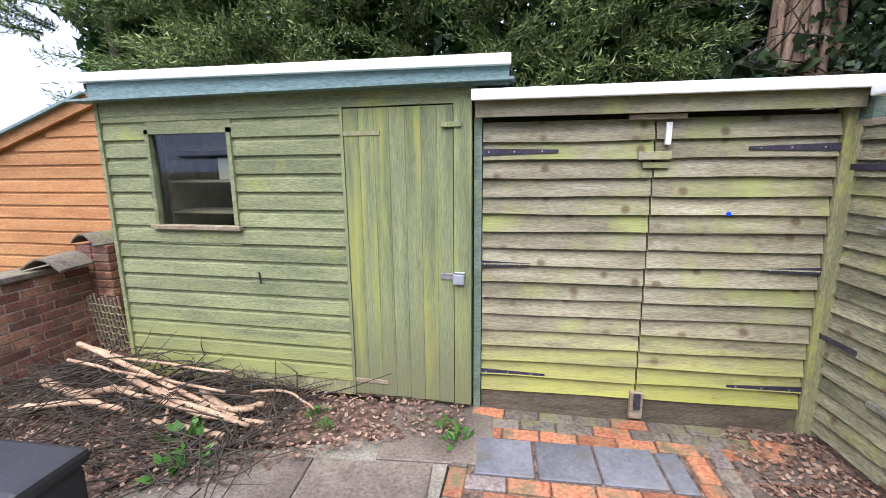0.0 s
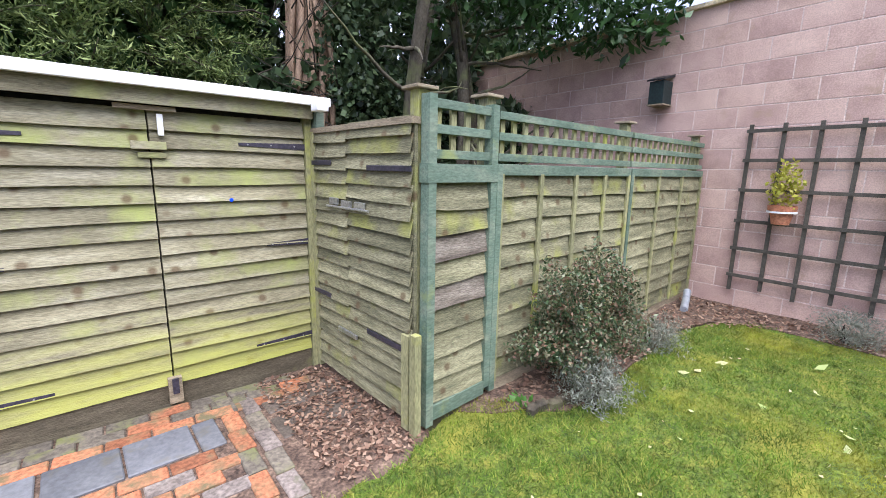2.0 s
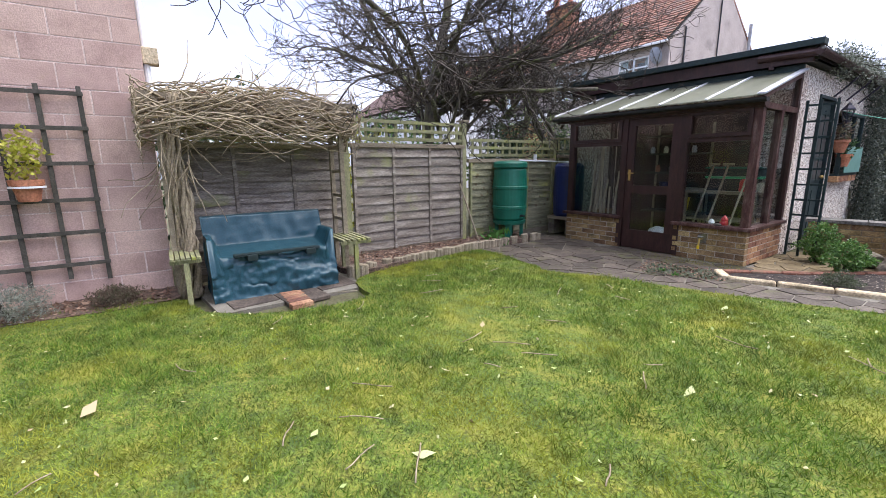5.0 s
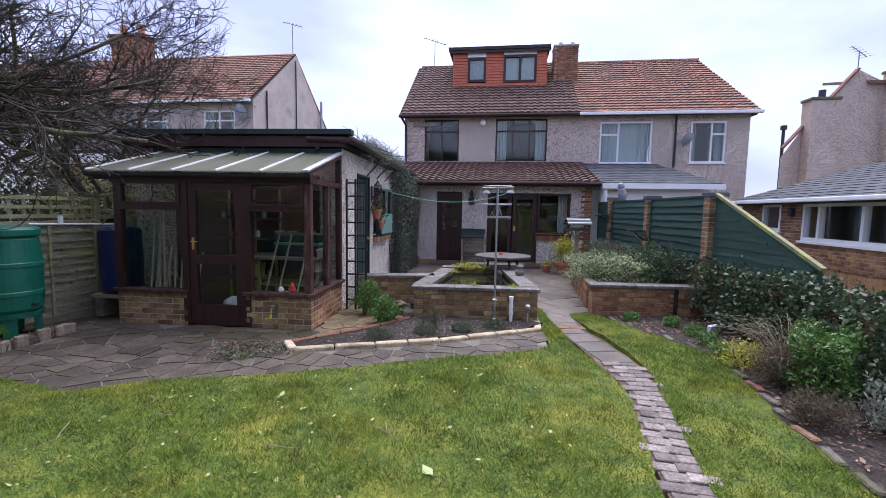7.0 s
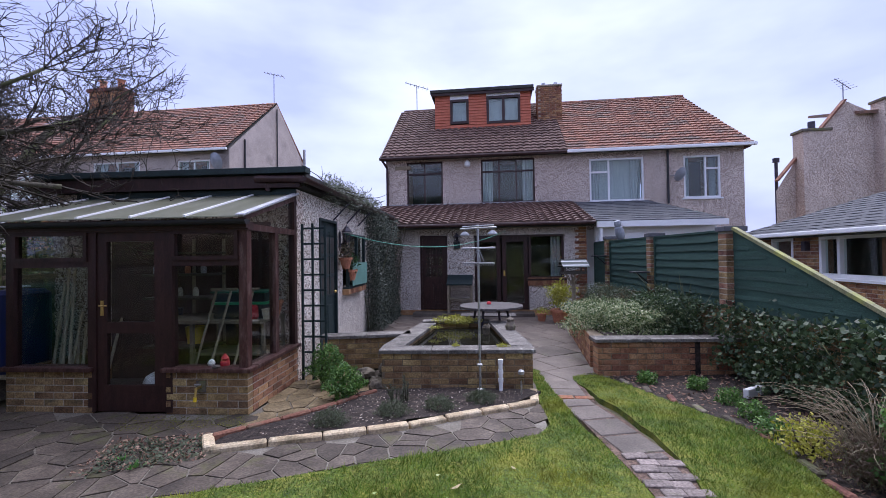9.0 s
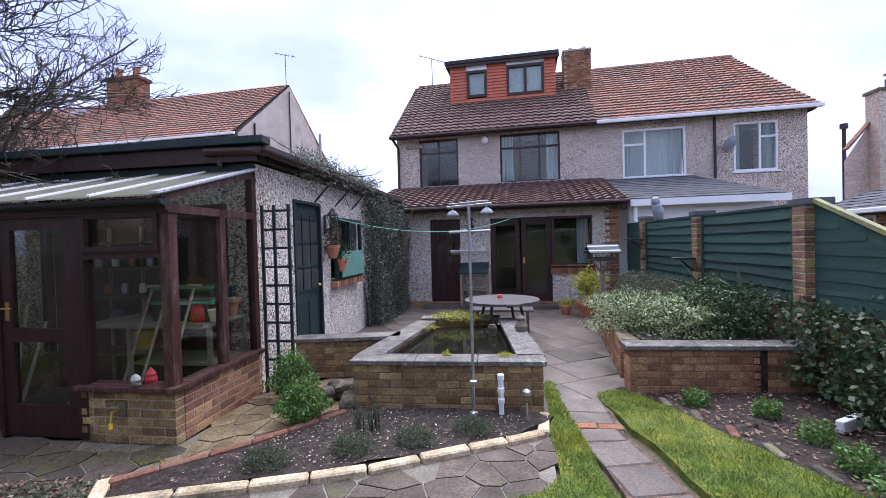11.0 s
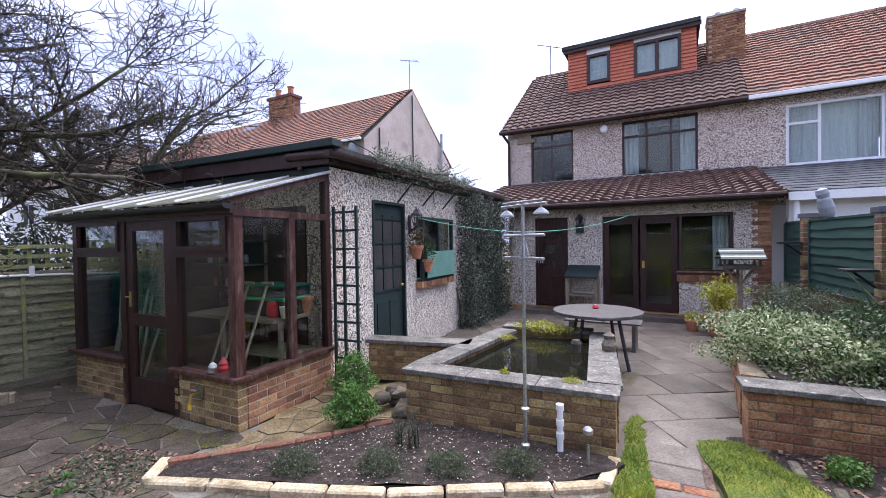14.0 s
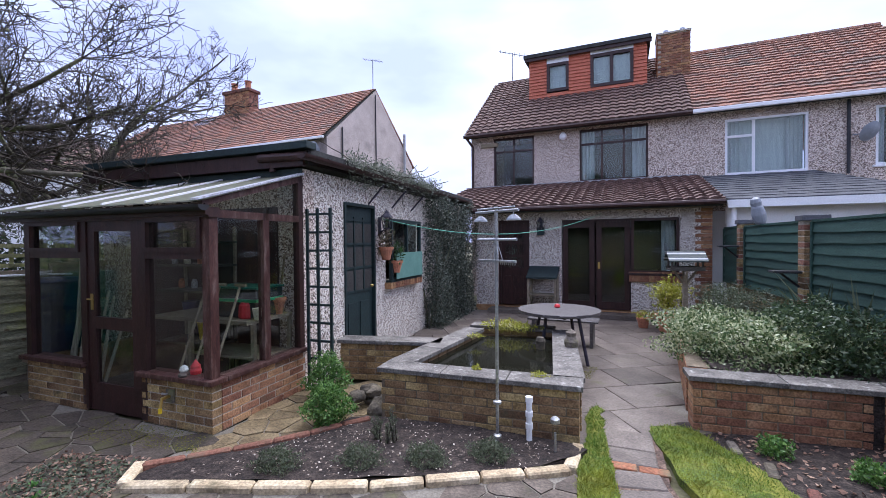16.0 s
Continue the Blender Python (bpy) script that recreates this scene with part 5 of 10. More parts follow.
part("sill", box(-0.055, 0.11, -1.25, -0.13, 0.452, 0.497, bevel=0.008), M_REDBROWN, gh, "worn brown timber sill")
for u in (0.0, 0.82, 1.68, GW - 0.09):
    part("post", box(u, u + 0.09, -0.09, 0.0, 0.02 if u in (0.82, 1.68) else 0.495, 1.99), M_BROWN if u else M_REDBROWN, gh)
part("top_plate", box(-0.02, GW + 0.02, -0.10, 0.02, 1.93, 2.02), M_BROWN, gh)
for a, e in ((0.09, 0.82), (1.77, GW - 0.09)):
    part("transom", box(a, e, -0.085, -0.003, 1.56, 1.64), M_BROWN, gh)
    part("fanlight_frame", box(a + 0.0, e - 0.0, -0.02, 0.02, 1.62, 1.665), M_BROWN, gh)
    part("fanlight_frame", box(a + 0.0, e - 0.0, -0.02, 0.02, 1.90, 1.935), M_BROWN, gh)
    part("fanlight_frame", box(a, a + 0.04, -0.02, 0.02, 1.665, 1.90), M_BROWN, gh)
    part("fanlight_frame", box(e - 0.04, e, -0.02, 0.02, 1.665, 1.90), M_BROWN, gh)
    for z0, z1 in ((0.495, 1.56), (1.665, 1.90)):
        g = part("pane", box(a, e, -0.045, -0.041, z0, z1), M_GLASSDIRTY, gh)
        g.visible_shadow = False
# the glazed door
gdoor = part("door", box(0.915, 1.675, -0.06, -0.02, 0.02, 0.30), M_BROWN, gh, "half-glazed brown timber door")
for bx in (box(0.915, 1.03, -0.06, -0.015, 0.30, 1.93), box(1.57, 1.675, -0.06, -0.015, 0.30, 1.93), box(1.03, 1.57, -0.06, -0.015, 0.85, 0.97), box(1.03, 1.57, -0.06, -0.015, 1.83, 1.93)):
    part("door_rail", bx, M_BROWN, gdoor)
for z0, z1 in ((0.30, 0.85), (0.97, 1.83)):
    g = part("door_pane", box(1.03, 1.57, -0.04, -0.036, z0, z1), M_GLASSDIRTY, gdoor)
    g.visible_shadow = False
part("handle_plate", box(1.60, 1.635, -0.015, -0.008, 1.04, 1.20), M_BRASS, gdoor, "brass handle plate")
part("handle", cyl((1.62, 0.03, 1.15), (1.53, 0.03, 1.15), 0.008), M_BRASS, gdoor)
# side glazing
part("side_post", box(0.0, 0.08, -0.72, -0.64, 0.497, 2.0), M_REDBROWN, gh)
part("side_post", box(0.0, 0.08, -1.255, -1.18, 0.497, 2.45), M_BROWN, gh)
part("side_rail", box(0.0, 0.08, -1.18, -0.09, 1.93, 2.0), M_REDBROWN, gh)
b = side_prism([(0.06, 2.02), (0.06, 2.085), (-1.26, 2.47), (-1.26, 2.40)], 0.0, 0.06)
part("rafter", b, M_REDBROWN, gh)
for a, e in ((-0.64, -0.09), (-1.18, -0.72)):
    g = part("pane", box(0.038, 0.042, a, e, 0.497, 1.93), M_GLASSDIRTY, gh)
    g.visible_shadow = False
g = part("pane", side_prism([(-0.1, 2.0), (-0.1, 2.05), (-1.2, 2.38), (-1.2, 2.0)], 0.030, 0.034), M_GLASSDIRTY, gh)
g.visible_shadow = False
for a, e in ((-1.18, -0.09),):
    g = part("pane", box(GW - 0.05, GW - 0.046, a, e, 0.45, 2.0), M_GLASSDIRTY, gh)
    g.visible_shadow = False
part("side_post", box(GW - 0.08, GW, -1.25, -1.17, 0.45, 2.45), M_BROWN, gh)
# roof of translucent sheets with bars
roof_u = (-0.04, GW + 0.25)
b = side_prism([(0.14, 2.055), (0.14, 2.068), (-1.22, 2.475), (-1.22, 2.462)], *roof_u)
part("roof_sheet", b, M_POLY, gh, "dirty translucent roof sheet")
for i in range(6):
    u = roof_u[0] + 0.03 + i * (roof_u[1] - roof_u[0] - 0.06) / 5
    wdt = 0.045 if i == 0 else 0.014
    part("glazing_bar", side_prism([(0.15, 2.066), (0.15, 2.084), (-1.22, 2.494), (-1.22, 2.472)], u - wdt, u + wdt), M_GALVPANEL if i == 0 else M_WHITE, gh, "pale metal roof bar")
part("eaves_gutter", side_prism([(0.10 + 0.055 * math.cos(a), 2.03 + 0.05 * math.sin(a)) for a in np.linspace(math.pi, 2 * math.pi, 9)], roof_u[0] - 0.02, roof_u[1] + 0.02), M_BLACKPLASTIC, gh, "black eaves gutter")
part("fascia", box(roof_u[0] + 0.02, roof_u[1] - 0.02, 0.02, 0.05, 1.95, 2.05), M_BROWN, gh)
# Added dark panel over the pebbledash, so the glasshouse back reads dark.
part("back_panel", box(0.36, GW - 0.1, -1.258, -1.244, 0.012, 2.12), M_BROWN, gh, "dark brown panel along the back wall")
part("floor", box(0.1, GW - 0.1, -1.26, -0.1, 0.0, 0.012), M_SLAB, gh)

# tap on the dwarf wall
tap = thing("garden_tap", "brass garden tap with a yellow hose end on a brick wall", "tap", at=G @ pose(0.50, 0.0, 0.30))
part("backplate", box(-0.05, 0.05, 0.0, 0.02, -0.06, 0.06, bevel=0.005), M_STONE, tap)
part("pipe", cyl((0, 0.01, 0), (0, 0.10, 0), 0.014), M_BRASS, tap)
part("spout", cyl((0, 0.09, 0.01), (0.0, 0.11, -0.08), 0.012), M_BRASS, tap)
part("handle", box(-0.035, 0.035, 0.06, 0.075, 0.03, 0.045, bevel=0.004), M_STEEL, tap)
part("connector", cyl((0.0, 0.11, -0.08), (0.0, 0.112, -0.125), 0.016), M_YELLOW, tap, "yellow hose connector")

# things inside the glasshouse
bench_g = thing("potting_bench", "old timber potting bench inside the glasshouse", "bench", at=G)
part("top", box(0.15, 1.5, -1.22, -0.55, 0.86, 0.90), M_OLDWOOD, bench_g)
part("lower_shelf", box(0.15, 1.1, -1.22, -0.72, 0.45, 0.475), M_OLDWOOD, bench_g)
for u, v in ((0.17, -0.66), (1.06, -0.66), (0.17, -1.2), (1.06, -1.2)):
    part("leg", box(u - 0.02, u + 0.02, v - 0.02, v + 0.02, 0.012, 0.86), M_OLDWOOD, bench_g)
tagged(part("broom", cyl((0.3, -1.18, 0.90), (0.24, -1.22, 1.55), 0.014, n=8), M_VINE, None, at=G), "pale broom handle leaning on the bench", "tool")
rack = thing("shelf_rack", "pale timber shelf rack inside the glasshouse", "shelf", at=G)
for z in (0.5, 0.82, 1.12, 1.42, 1.70):
    part("shelf", box(0.98, 1.86, -1.24, -0.86, z, z + 0.025), M_TRELLIS, rack)
for u in (1.0, 1.42, 1.84):
    part("upright", box(u - 0.015, u + 0.015, -1.24, -1.21, 0.012, 1.9), M_OLDWOOD, rack)
tray = thing("seed_tray_box", "black crate with a bright green lid on the bench", "crate", at=G @ pose(0.5, -0.9, 0.90))
part("crate", box(-0.32, 0.32, -0.2, 0.2, 0.0, 0.17, bevel=0.012), M_BLACKPLASTIC, tray)
part("lid", box(-0.34, 0.34, -0.21, 0.21, 0.17, 0.20, bevel=0.006), M_LIME, tray, "bright green lid")
part("upper_tray", box(-0.33, 0.33, -0.20, 0.20, 0.205, 0.31, bevel=0.012), M_DARKGREEN, tray, "dark green tray")
part("tray_rim", box(-0.345, 0.345, -0.215, 0.215, 0.31, 0.33, bevel=0.006), M_BUTT, tray, "green tray rim")
tagged(part("plant_pot", lathe([(0.05, 0), (0.085, 0.15), (0.095, 0.15), (0.095, 0.19), (0.08, 0.19)], 16), M_TERRA, None, at=G @ pose(0.2, -1.05, 0.90)), "terracotta pot on the potting bench", "pot")
tagged(part("watering_can", lathe([(0.07, 0), (0.08, 0.02), (0.075, 0.14), (0.05, 0.17), (0.0, 0.17)], 14), M_RED, None, at=G @ pose(0.32, -0.72, 0.90)), "red plastic can on the potting bench", "can")
tagged(part("tub", lathe([(0.07, 0), (0.09, 0.12), (0.08, 0.12)], 14), M_CREAM, None, at=G @ pose(0.12, -0.72, 0.90)), "cream plastic tub on the potting bench", "tub")
for k in range(12):
    u = 1.80 + 0.062 * k
    lean = rng.uniform(-0.05, 0.22)
    tagged(part("cane", cyl((u, -0.16 - 0.02 * (k % 3), 0.02), (min(u + lean, 2.56), -0.30 - 0.25 * rng.random(), rng.uniform(0.85, 1.72)), 0.017, 0.014, 8), M_PALEWOOD, None, at=G), "timber stake leaning inside the glasshouse", "stake", "stakes in the glasshouse")
for k, u in enumerate((0.35, 0.62, 0.8)):
    fk = thing("garden_fork" if k else "spade", "long-handled garden tool leaning in the glasshouse", "tool", "garden tools", at=G)
    part("shaft", cyl((u, -0.25, 0.25), (u - 0.12, -0.55, 1.25), 0.014, n=8), M_OLDWOOD, fk)
    part("head", box(u - 0.08, u + 0.08, -0.26, -0.24, 0.012, 0.27, bevel=0.006), M_STEEL, fk)
    part("grip", cyl((u - 0.19, -0.56, 1.27), (u - 0.05, -0.56, 1.27), 0.016, n=8), M_OLDWOOD, fk)
tagged(part("bag", blob_mesh("bag", 0.22, 0.16, 0.20), M_WHITE, None, at=G @ pose(1.30, -0.45, 0.12)), "white plastic sack on the glasshouse floor", "bag")
tagged(part("yellow_bucket", lathe([(0.09, 0), (0.12, 0.22), (0.125, 0.22), (0.11, 0.2)], 16), M_YELLOW, None, at=G @ pose(1.32, -1.1, 0.522)), "yellow bucket on a glasshouse shelf", "bucket")
tagged(part("blue_tub", lathe([(0.08, 0), (0.1, 0.14), (0.09, 0.14)], 16), M_BLUEPLASTIC, None, at=G @ pose(1.6, -1.1, 0.842)), "blue tub on a glasshouse shelf", "tub")
for k in range(7):
    u = 1.2 + k * 0.11
    tagged(part("jar", lathe([(0.03, 0), (0.036, 0.02), (0.036, 0.08), (0.024, 0.1), (0.024, 0.115)], 12), (M_STEEL, M_CREAM, M_TERRA)[k % 3], None, at=G @ pose(u, -1.1, 1.142 if k % 2 else 1.442)), "small jar on a glasshouse shelf", "jar", "jars on the shelves")
tagged(part("ornament", lathe([(0.045, 0), (0.05, 0.03), (0.04, 0.055), (0.042, 0.075), (0.025, 0.10), (0.0, 0.135)], 14), M_RED, None, at=G @ pose(0.30, -0.09, 0.497)), "small red garden ornament on the sill", "ornament")
tagged(part("ornament", lathe([(0.03, 0), (0.04, 0.02), (0.028, 0.05), (0.0, 0.07)], 14), M_WHITE, None, at=G @ pose(0.45, -0.09, 0.497)), "small white ornament on the sill", "ornament")
tagged(part("stone", blob_mesh("stone", 0.05, 0.03, 0.02), M_STONE, None, at=G @ pose(0.33, 0.02, 0.508)), "small pale stone on the sill", "stone")

# ladder trellis on the garage corner
lt = thing("ladder_trellis", "narrow dark green ladder trellis against the garage", "trellis", at=G @ pose(-0.075, -1.24, 0))
for u in (-0.33, -0.16, -0.02):
    part("upright", box(u - 0.014, u + 0.014, 0.02, 0.045, 0.02, 2.08), M_DARKGREEN, lt)
for i in range(10):
    part("rung", box(-0.345, -0.005, 0.0, 0.02, 0.16 + i * 0.205, 0.185 + i * 0.205), M_DARKGREEN, lt)

# ---------------------------------------------------------------- pond, walls and beds
def capped_wall(name, p0, p1, thick, courses, material, label, cap=True, over=0.03, cap_h=0.045, z0=0.0, ends=0.0):
    m, d = along(p0, p1)
    w = thing(name, label, "wall", at=m)
    brick_run(w, d, thick, z0, courses, material, mortar=M_MORTARBUFF)
    if cap:
        z = z0 + courses * 0.075
        n = max(1, round(d / 0.6))
        for i in range(n):
            a, e = d * i / n, d * (i + 1) / n
            part("coping_stone", box(a - (over + ends if i == 0 else -0.003), e + (over + ends if i == n - 1 else -0.003), -over, thick + over, z, z + cap_h, bevel=0.006), M_CAP, w)
    return w


PA, PB, PC, PD = (1.50, -7.94), (-0.32, -8.08), (-0.02, -10.28), (1.34, -9.95)
capped_wall("pond_wall", PB, PA, 0.215, 6, M_BRICK, "front brick wall of the raised pond with lichened coping", ends=0.0).location.y -= 0.215
capped_wall("pond_wall", (PB[0] - 0.01, PB[1] - 0.25), (PC[0], PC[1]), 0.215, 6, M_BRICK, "side brick wall of the raised pond with lichened coping")
capped_wall("pond_wall", (PD[0] + 0.0, PD[1] - 0.25), (PC[0] + 0.25, PC[1] - 0.0), 0.215, 6, M_BRICK, "back brick wall of the raised pond with lichened coping")
capped_wall("pond_wall", (PA[0] - 0.21, PA[1] - 0.26), (PD[0] - 0.21, PD[1] - 0.02), 0.215, 6, M_BRICK, "side brick wall of the raised pond with lichened coping")
structure("pond_water", prism([(PA[0] - 0.1, PA[1] - 0.2), (PB[0] + 0.15, PB[1] - 0.2), (PC[0] + 0.15, PC[1] + 0.0), (PD[0] - 0.1, PD[1] + 0.05)], 0.0, 0.40), M_WATER, "dark still pond water", "water")
capped_wall("low_wall", (1.42, -9.25), (2.62, -8.95), 0.215, 6, M_BRICK, "low brick wall between pond and garage")
capped_wall("raised_bed_wall", (-3.3, -9.024), (-1.22, -8.86), 0.215, 6, M_BRICKRED, "front red brick wall of a raised bed", ends=0.01).location.y -= 0.10
capped_wall("raised_bed_wall", (-1.45, -9.20), (-1.62, -12.0), 0.215, 6, M_BRICKRED, "side red brick wall of a raised bed", cap=False)
bed("raised_bed", [(-3.0, -9.2), (-1.45, -9.15), (-1.7, -12.0), (-2.68, -12.4)], 0.47, M_SOIL, "dark soil in the raised bed")

# boundary wall with piers and green panels
bw = thing("boundary_wall", "low old brick boundary wall", "wall", at=along((-2.54, -14.38), (-3.40, -6.4))[0])
brick_run(bw, 7.0, 0.11, 0.0, 11, M_BRICK, 1.02)
part("footing", box(0.0, 1.0, 0.0, 0.1, 0.0, 0.82), M_BRICK, bw)
part("moss_ledge", box(0.0, 8.02, -0.02, 0.13, 0.825, 0.845, bevel=0.005), M_STONE, bw, "mossy ledge")
for y, h in ((-13.42, 1.98), (-11.26, 1.94), (-9.12, 1.92)):
    pier = thing("brick_pier", "square brick fence pier", "pier", "boundary piers", at=frame_at(-2.52 - 0.108 * (y + 14.4), y))
    part("core", box(-0.13, 0.10, -0.10, 0.10, 0.0, h - 0.02), M_MORTAR, pier)
    for c in range(int((h - 0.02) / 0.075)):
        put_piece("brick", piece_box("pier_brick", (0.235, 0.21, 0.065), M_BRICK if c % 3 else M_BRICKOLD), pier, -0.015, 0.0, c * 0.075 + 0.037, 0.4 * (c % 2))
    part("cap", box(-0.16, 0.13, -0.13, 0.13, h - 0.02, h + 0.05, bevel=0.008), M_SLATE, pier, "dark engineering brick cap")
for a, e in ((-13.30, -11.38), (-11.14, -9.24), (-14.36, -13.54)):
    m, d = along((-2.5 - 0.108 * (a + 14.4), a), (-2.5 - 0.108 * (e + 14.4), e))
    gp2 = thing("boundary_fence", "dark green lap fence panel on a low wall", "fence", "green boundary panels", at=m)
    lap_panel(gp2, 0.0, d, 0.86, 1.90, M_PANELGREEN, 8, -1, 700 + int(-e * 10), 2, M_PANELGREEN, wave=0.012)
    part("top_rail", box(0.0, d, -0.03, 0.03, 1.90, 1.93), M_PANELGREEN, gp2)
m, d = along((-3.085, -9.0), (-3.30, -7.0))
sp = thing("boundary_fence", "dark green lap fence panel with a sloping top", "fence", "green boundary panels", at=m)
b = bmesh.new()
prism([(0.0, 0.86), (d, 0.86), (d, 1.02), (0.0, 1.92)], 0.0, 0.016, b)
bmesh.ops.transform(b, matrix=pose(0, 0, 0, 90, 0, 0), verts=b.verts)
part("backing", b, M_PANELGREEN, sp)
for i in range(8):
    z = 0.87 + i * 0.13
    ue = d * min(1.0, (1.92 - z - 0.14) / 0.9)
    if ue > 0.15:
        lap_board(0.0, ue, z, 0.14, sp, wave=0.014, seed=760 + i, front=-1, mat_=M_PANELGREEN)
b = side_prism([(-0.04, 0), (0.02, 0), (0.02, 0.04), (-0.04, 0.04)], 0.0, math.hypot(d, 0.9))
bmesh.ops.transform(b, matrix=Matrix.Translation((0, 0, 1.92)) @ pose(0, 0, 0, 0, math.degrees(math.atan2(0.9, d)), 0), verts=b.verts)
part("sloping_rail", b, M_POST, sp, "mossy sloping top rail")
feeder = thing("bird_feeder", "dark bird tray bracketed to a brick pier", "bird feeder", at=frame_at(-2.74, -11.26, 0, 1.25))
part("tray", box(0.0, 0.30, -0.12, 0.12, 0.0, 0.03, bevel=0.005), M_BLACKPLASTIC, feeder)
part("bracket", cyl((0.0, 0, -0.18), (0.2, 0, 0.0), 0.015), M_BLACKPLASTIC, feeder)
feeder2 = copy_thing(feeder, frame_at(-2.52, -13.42, 0, 1.55))

# edging stones of the soil bed, and its red inner kerb
EDGE = [(2.69, -6.46), (2.50, -6.22), (2.08, -6.40), (1.65, -6.56), (1.29, -6.71), (0.93, -6.87), (0.6, -7.07), (0.26, -7.27), (-0.02, -7.43), (-0.31, -7.62), (-0.33, -8.02)]
k_edge = thing("bed_edging", "row of cream stone edging blocks round the soil bed", "edging")
for p, q in zip(EDGE, EDGE[1:]):
    d = math.dist(p, q)
    put_piece("edging_stone", piece_box("edging_stone", (round(d - 0.012, 2), 0.095, 0.13), M_EDGESTONE, 0.012), k_edge, (p[0] + q[0]) / 2, (p[1] + q[1]) / 2, -0.008 + rng.uniform(-0.008, 0.008), math.degrees(math.atan2(q[1] - p[1], q[0] - p[0])))
RED = [(2.62, -6.42), (2.42, -6.62), (2.2, -6.85), (2.0, -7.08), (1.82, -7.32), (1.66, -7.56), (1.5, -7.78)]
k_red = thing("red_kerb", "low weathered red kerb along the golden paving", "edging")
for p, q in zip(RED, RED[1:]):
    d = math.dist(p, q)
    put_piece("kerb_block", piece_box("kerb_block", (round(d - 0.004, 2), 0.06, 0.09), M_KERB, 0.015), k_red, (p[0] + q[0]) / 2, (p[1] + q[1]) / 2, 0.03, math.degrees(math.atan2(q[1] - p[1], q[0] - p[0])))
log = thing("log_edging", "row of short log sections edging the raised border", "edging")
LOGS = smooth_outline([(5.12, -2.95), (5.25, -3.5), (5.36, -4.2), (5.46, -4.9), (5.52, -5.6), (5.5, -6.2)], 5, 0.0)
for (x, y) in LOGS[:25]:
    for q in range(2):
        put_piece("log", PIECE.setdefault("log", mesh_of("log", lathe([(0.042, -0.06), (0.045, 0.0), (0.045, 0.11), (0.035, 0.12)], 9), M_OLDWOOD)), log, x + 0.008 * q, y - 0.055 * q, 0.01 + rng.uniform(-0.012, 0.012), rng.uniform(0, 90))
LOG2 = thing("stone_edging", "low broken stone edging at the fence border", "edging")
for i in range(9):
    put_piece("edge_stone", piece_box("edge_stone", (0.10, 0.06, 0.12), M_ROCK, 0.015), LOG2, 2.12 + 0.085 * i, 1.10 - 0.02 * i + 0.02 * (i % 2), 0.02, rng.uniform(-20, 20), rng.uniform(-5, 5))
LOG3 = thing("border_edging", "row of stone and brick edging pieces beside the lawn strip", "edging")
for i, t in enumerate(np.linspace(0, 1, 30)):
    y = -8.45 + t * 8.6
    x = np.interp(-y, [0, 1, 3, 5.11, 5.89, 6.84, 7.22, 7.92, 8.33, 8.6], [-2.05, -1.97, -1.92, -2.0, -2.13, -2.22, -2.11, -1.75, -1.53, -1.36])
    put_piece("edge_brick", piece_box("edge_brick", (0.22, 0.07, 0.1), (M_STONE, M_ROCK, M_BRICKOLD)[i % 3], 0.012), LOG3, x - 0.03, y, -0.012, 90 + rng.uniform(-9, 9))

# ---------------------------------------------------------------- houses
def tile_roof(name, parent, u0, u1, y0, z0, y1, z1, material, pitch_u=0.23, rows=14, amp=0.045, left=0.0, right=0.0, label="", flat=False):
    """Rows of overlapping tiles from the eaves (y0, z0) to the top (y1, z1); left and right: how far each top corner is drawn in."""
    sl = math.hypot(y1 - y0, z1 - z0)
    ny, nz = -(z1 - z0) / sl, (y1 - y0) / sl
    if nz < 0:
        ny, nz = -ny, -nz
    per = 2 if flat else 6
    roof = None
    for r in range(rows):
        vs, fs = [], []
        t0, t1 = r / rows, (r + 1.08) / rows
        a, e = u0 + (left * (t0 + 0.5 / rows)), u1 - right * (t0 + 0.5 / rows)
        n = max(2, int((e - a) / pitch_u * per))
        off = 0.5 * pitch_u * (r % 2) if flat else 0.0
        for i in range(n + 1):
            u = a + (e - a) * i / n
            ph = (u + off) / pitch_u * 2 * math.pi
            h = 0.004 * ((i + r) % 3) if flat else amp * (abs(math.sin(ph / 2)) ** 0.7)
            for t, lift in ((t0, 0.0), (t0, (0.02 if flat else 0.05) + h), (t1, 0.008 + h)):
                vs.append((u, y0 + (y1 - y0) * t + ny * lift, z0 + (z1 - z0) * t + nz * lift))
        for i in range(n):
            o = i * 3
            fs.append((o, o + 3, o + 4, o + 1))
            fs.append((o + 1, o + 4, o + 5, o + 2))
        ob = part(name if r == 0 else "tile_course", raw_mesh("tile_course", vs, fs, material), material, parent if r == 0 else roof, label if r == 0 else "")
        roof = roof or ob
    return roof


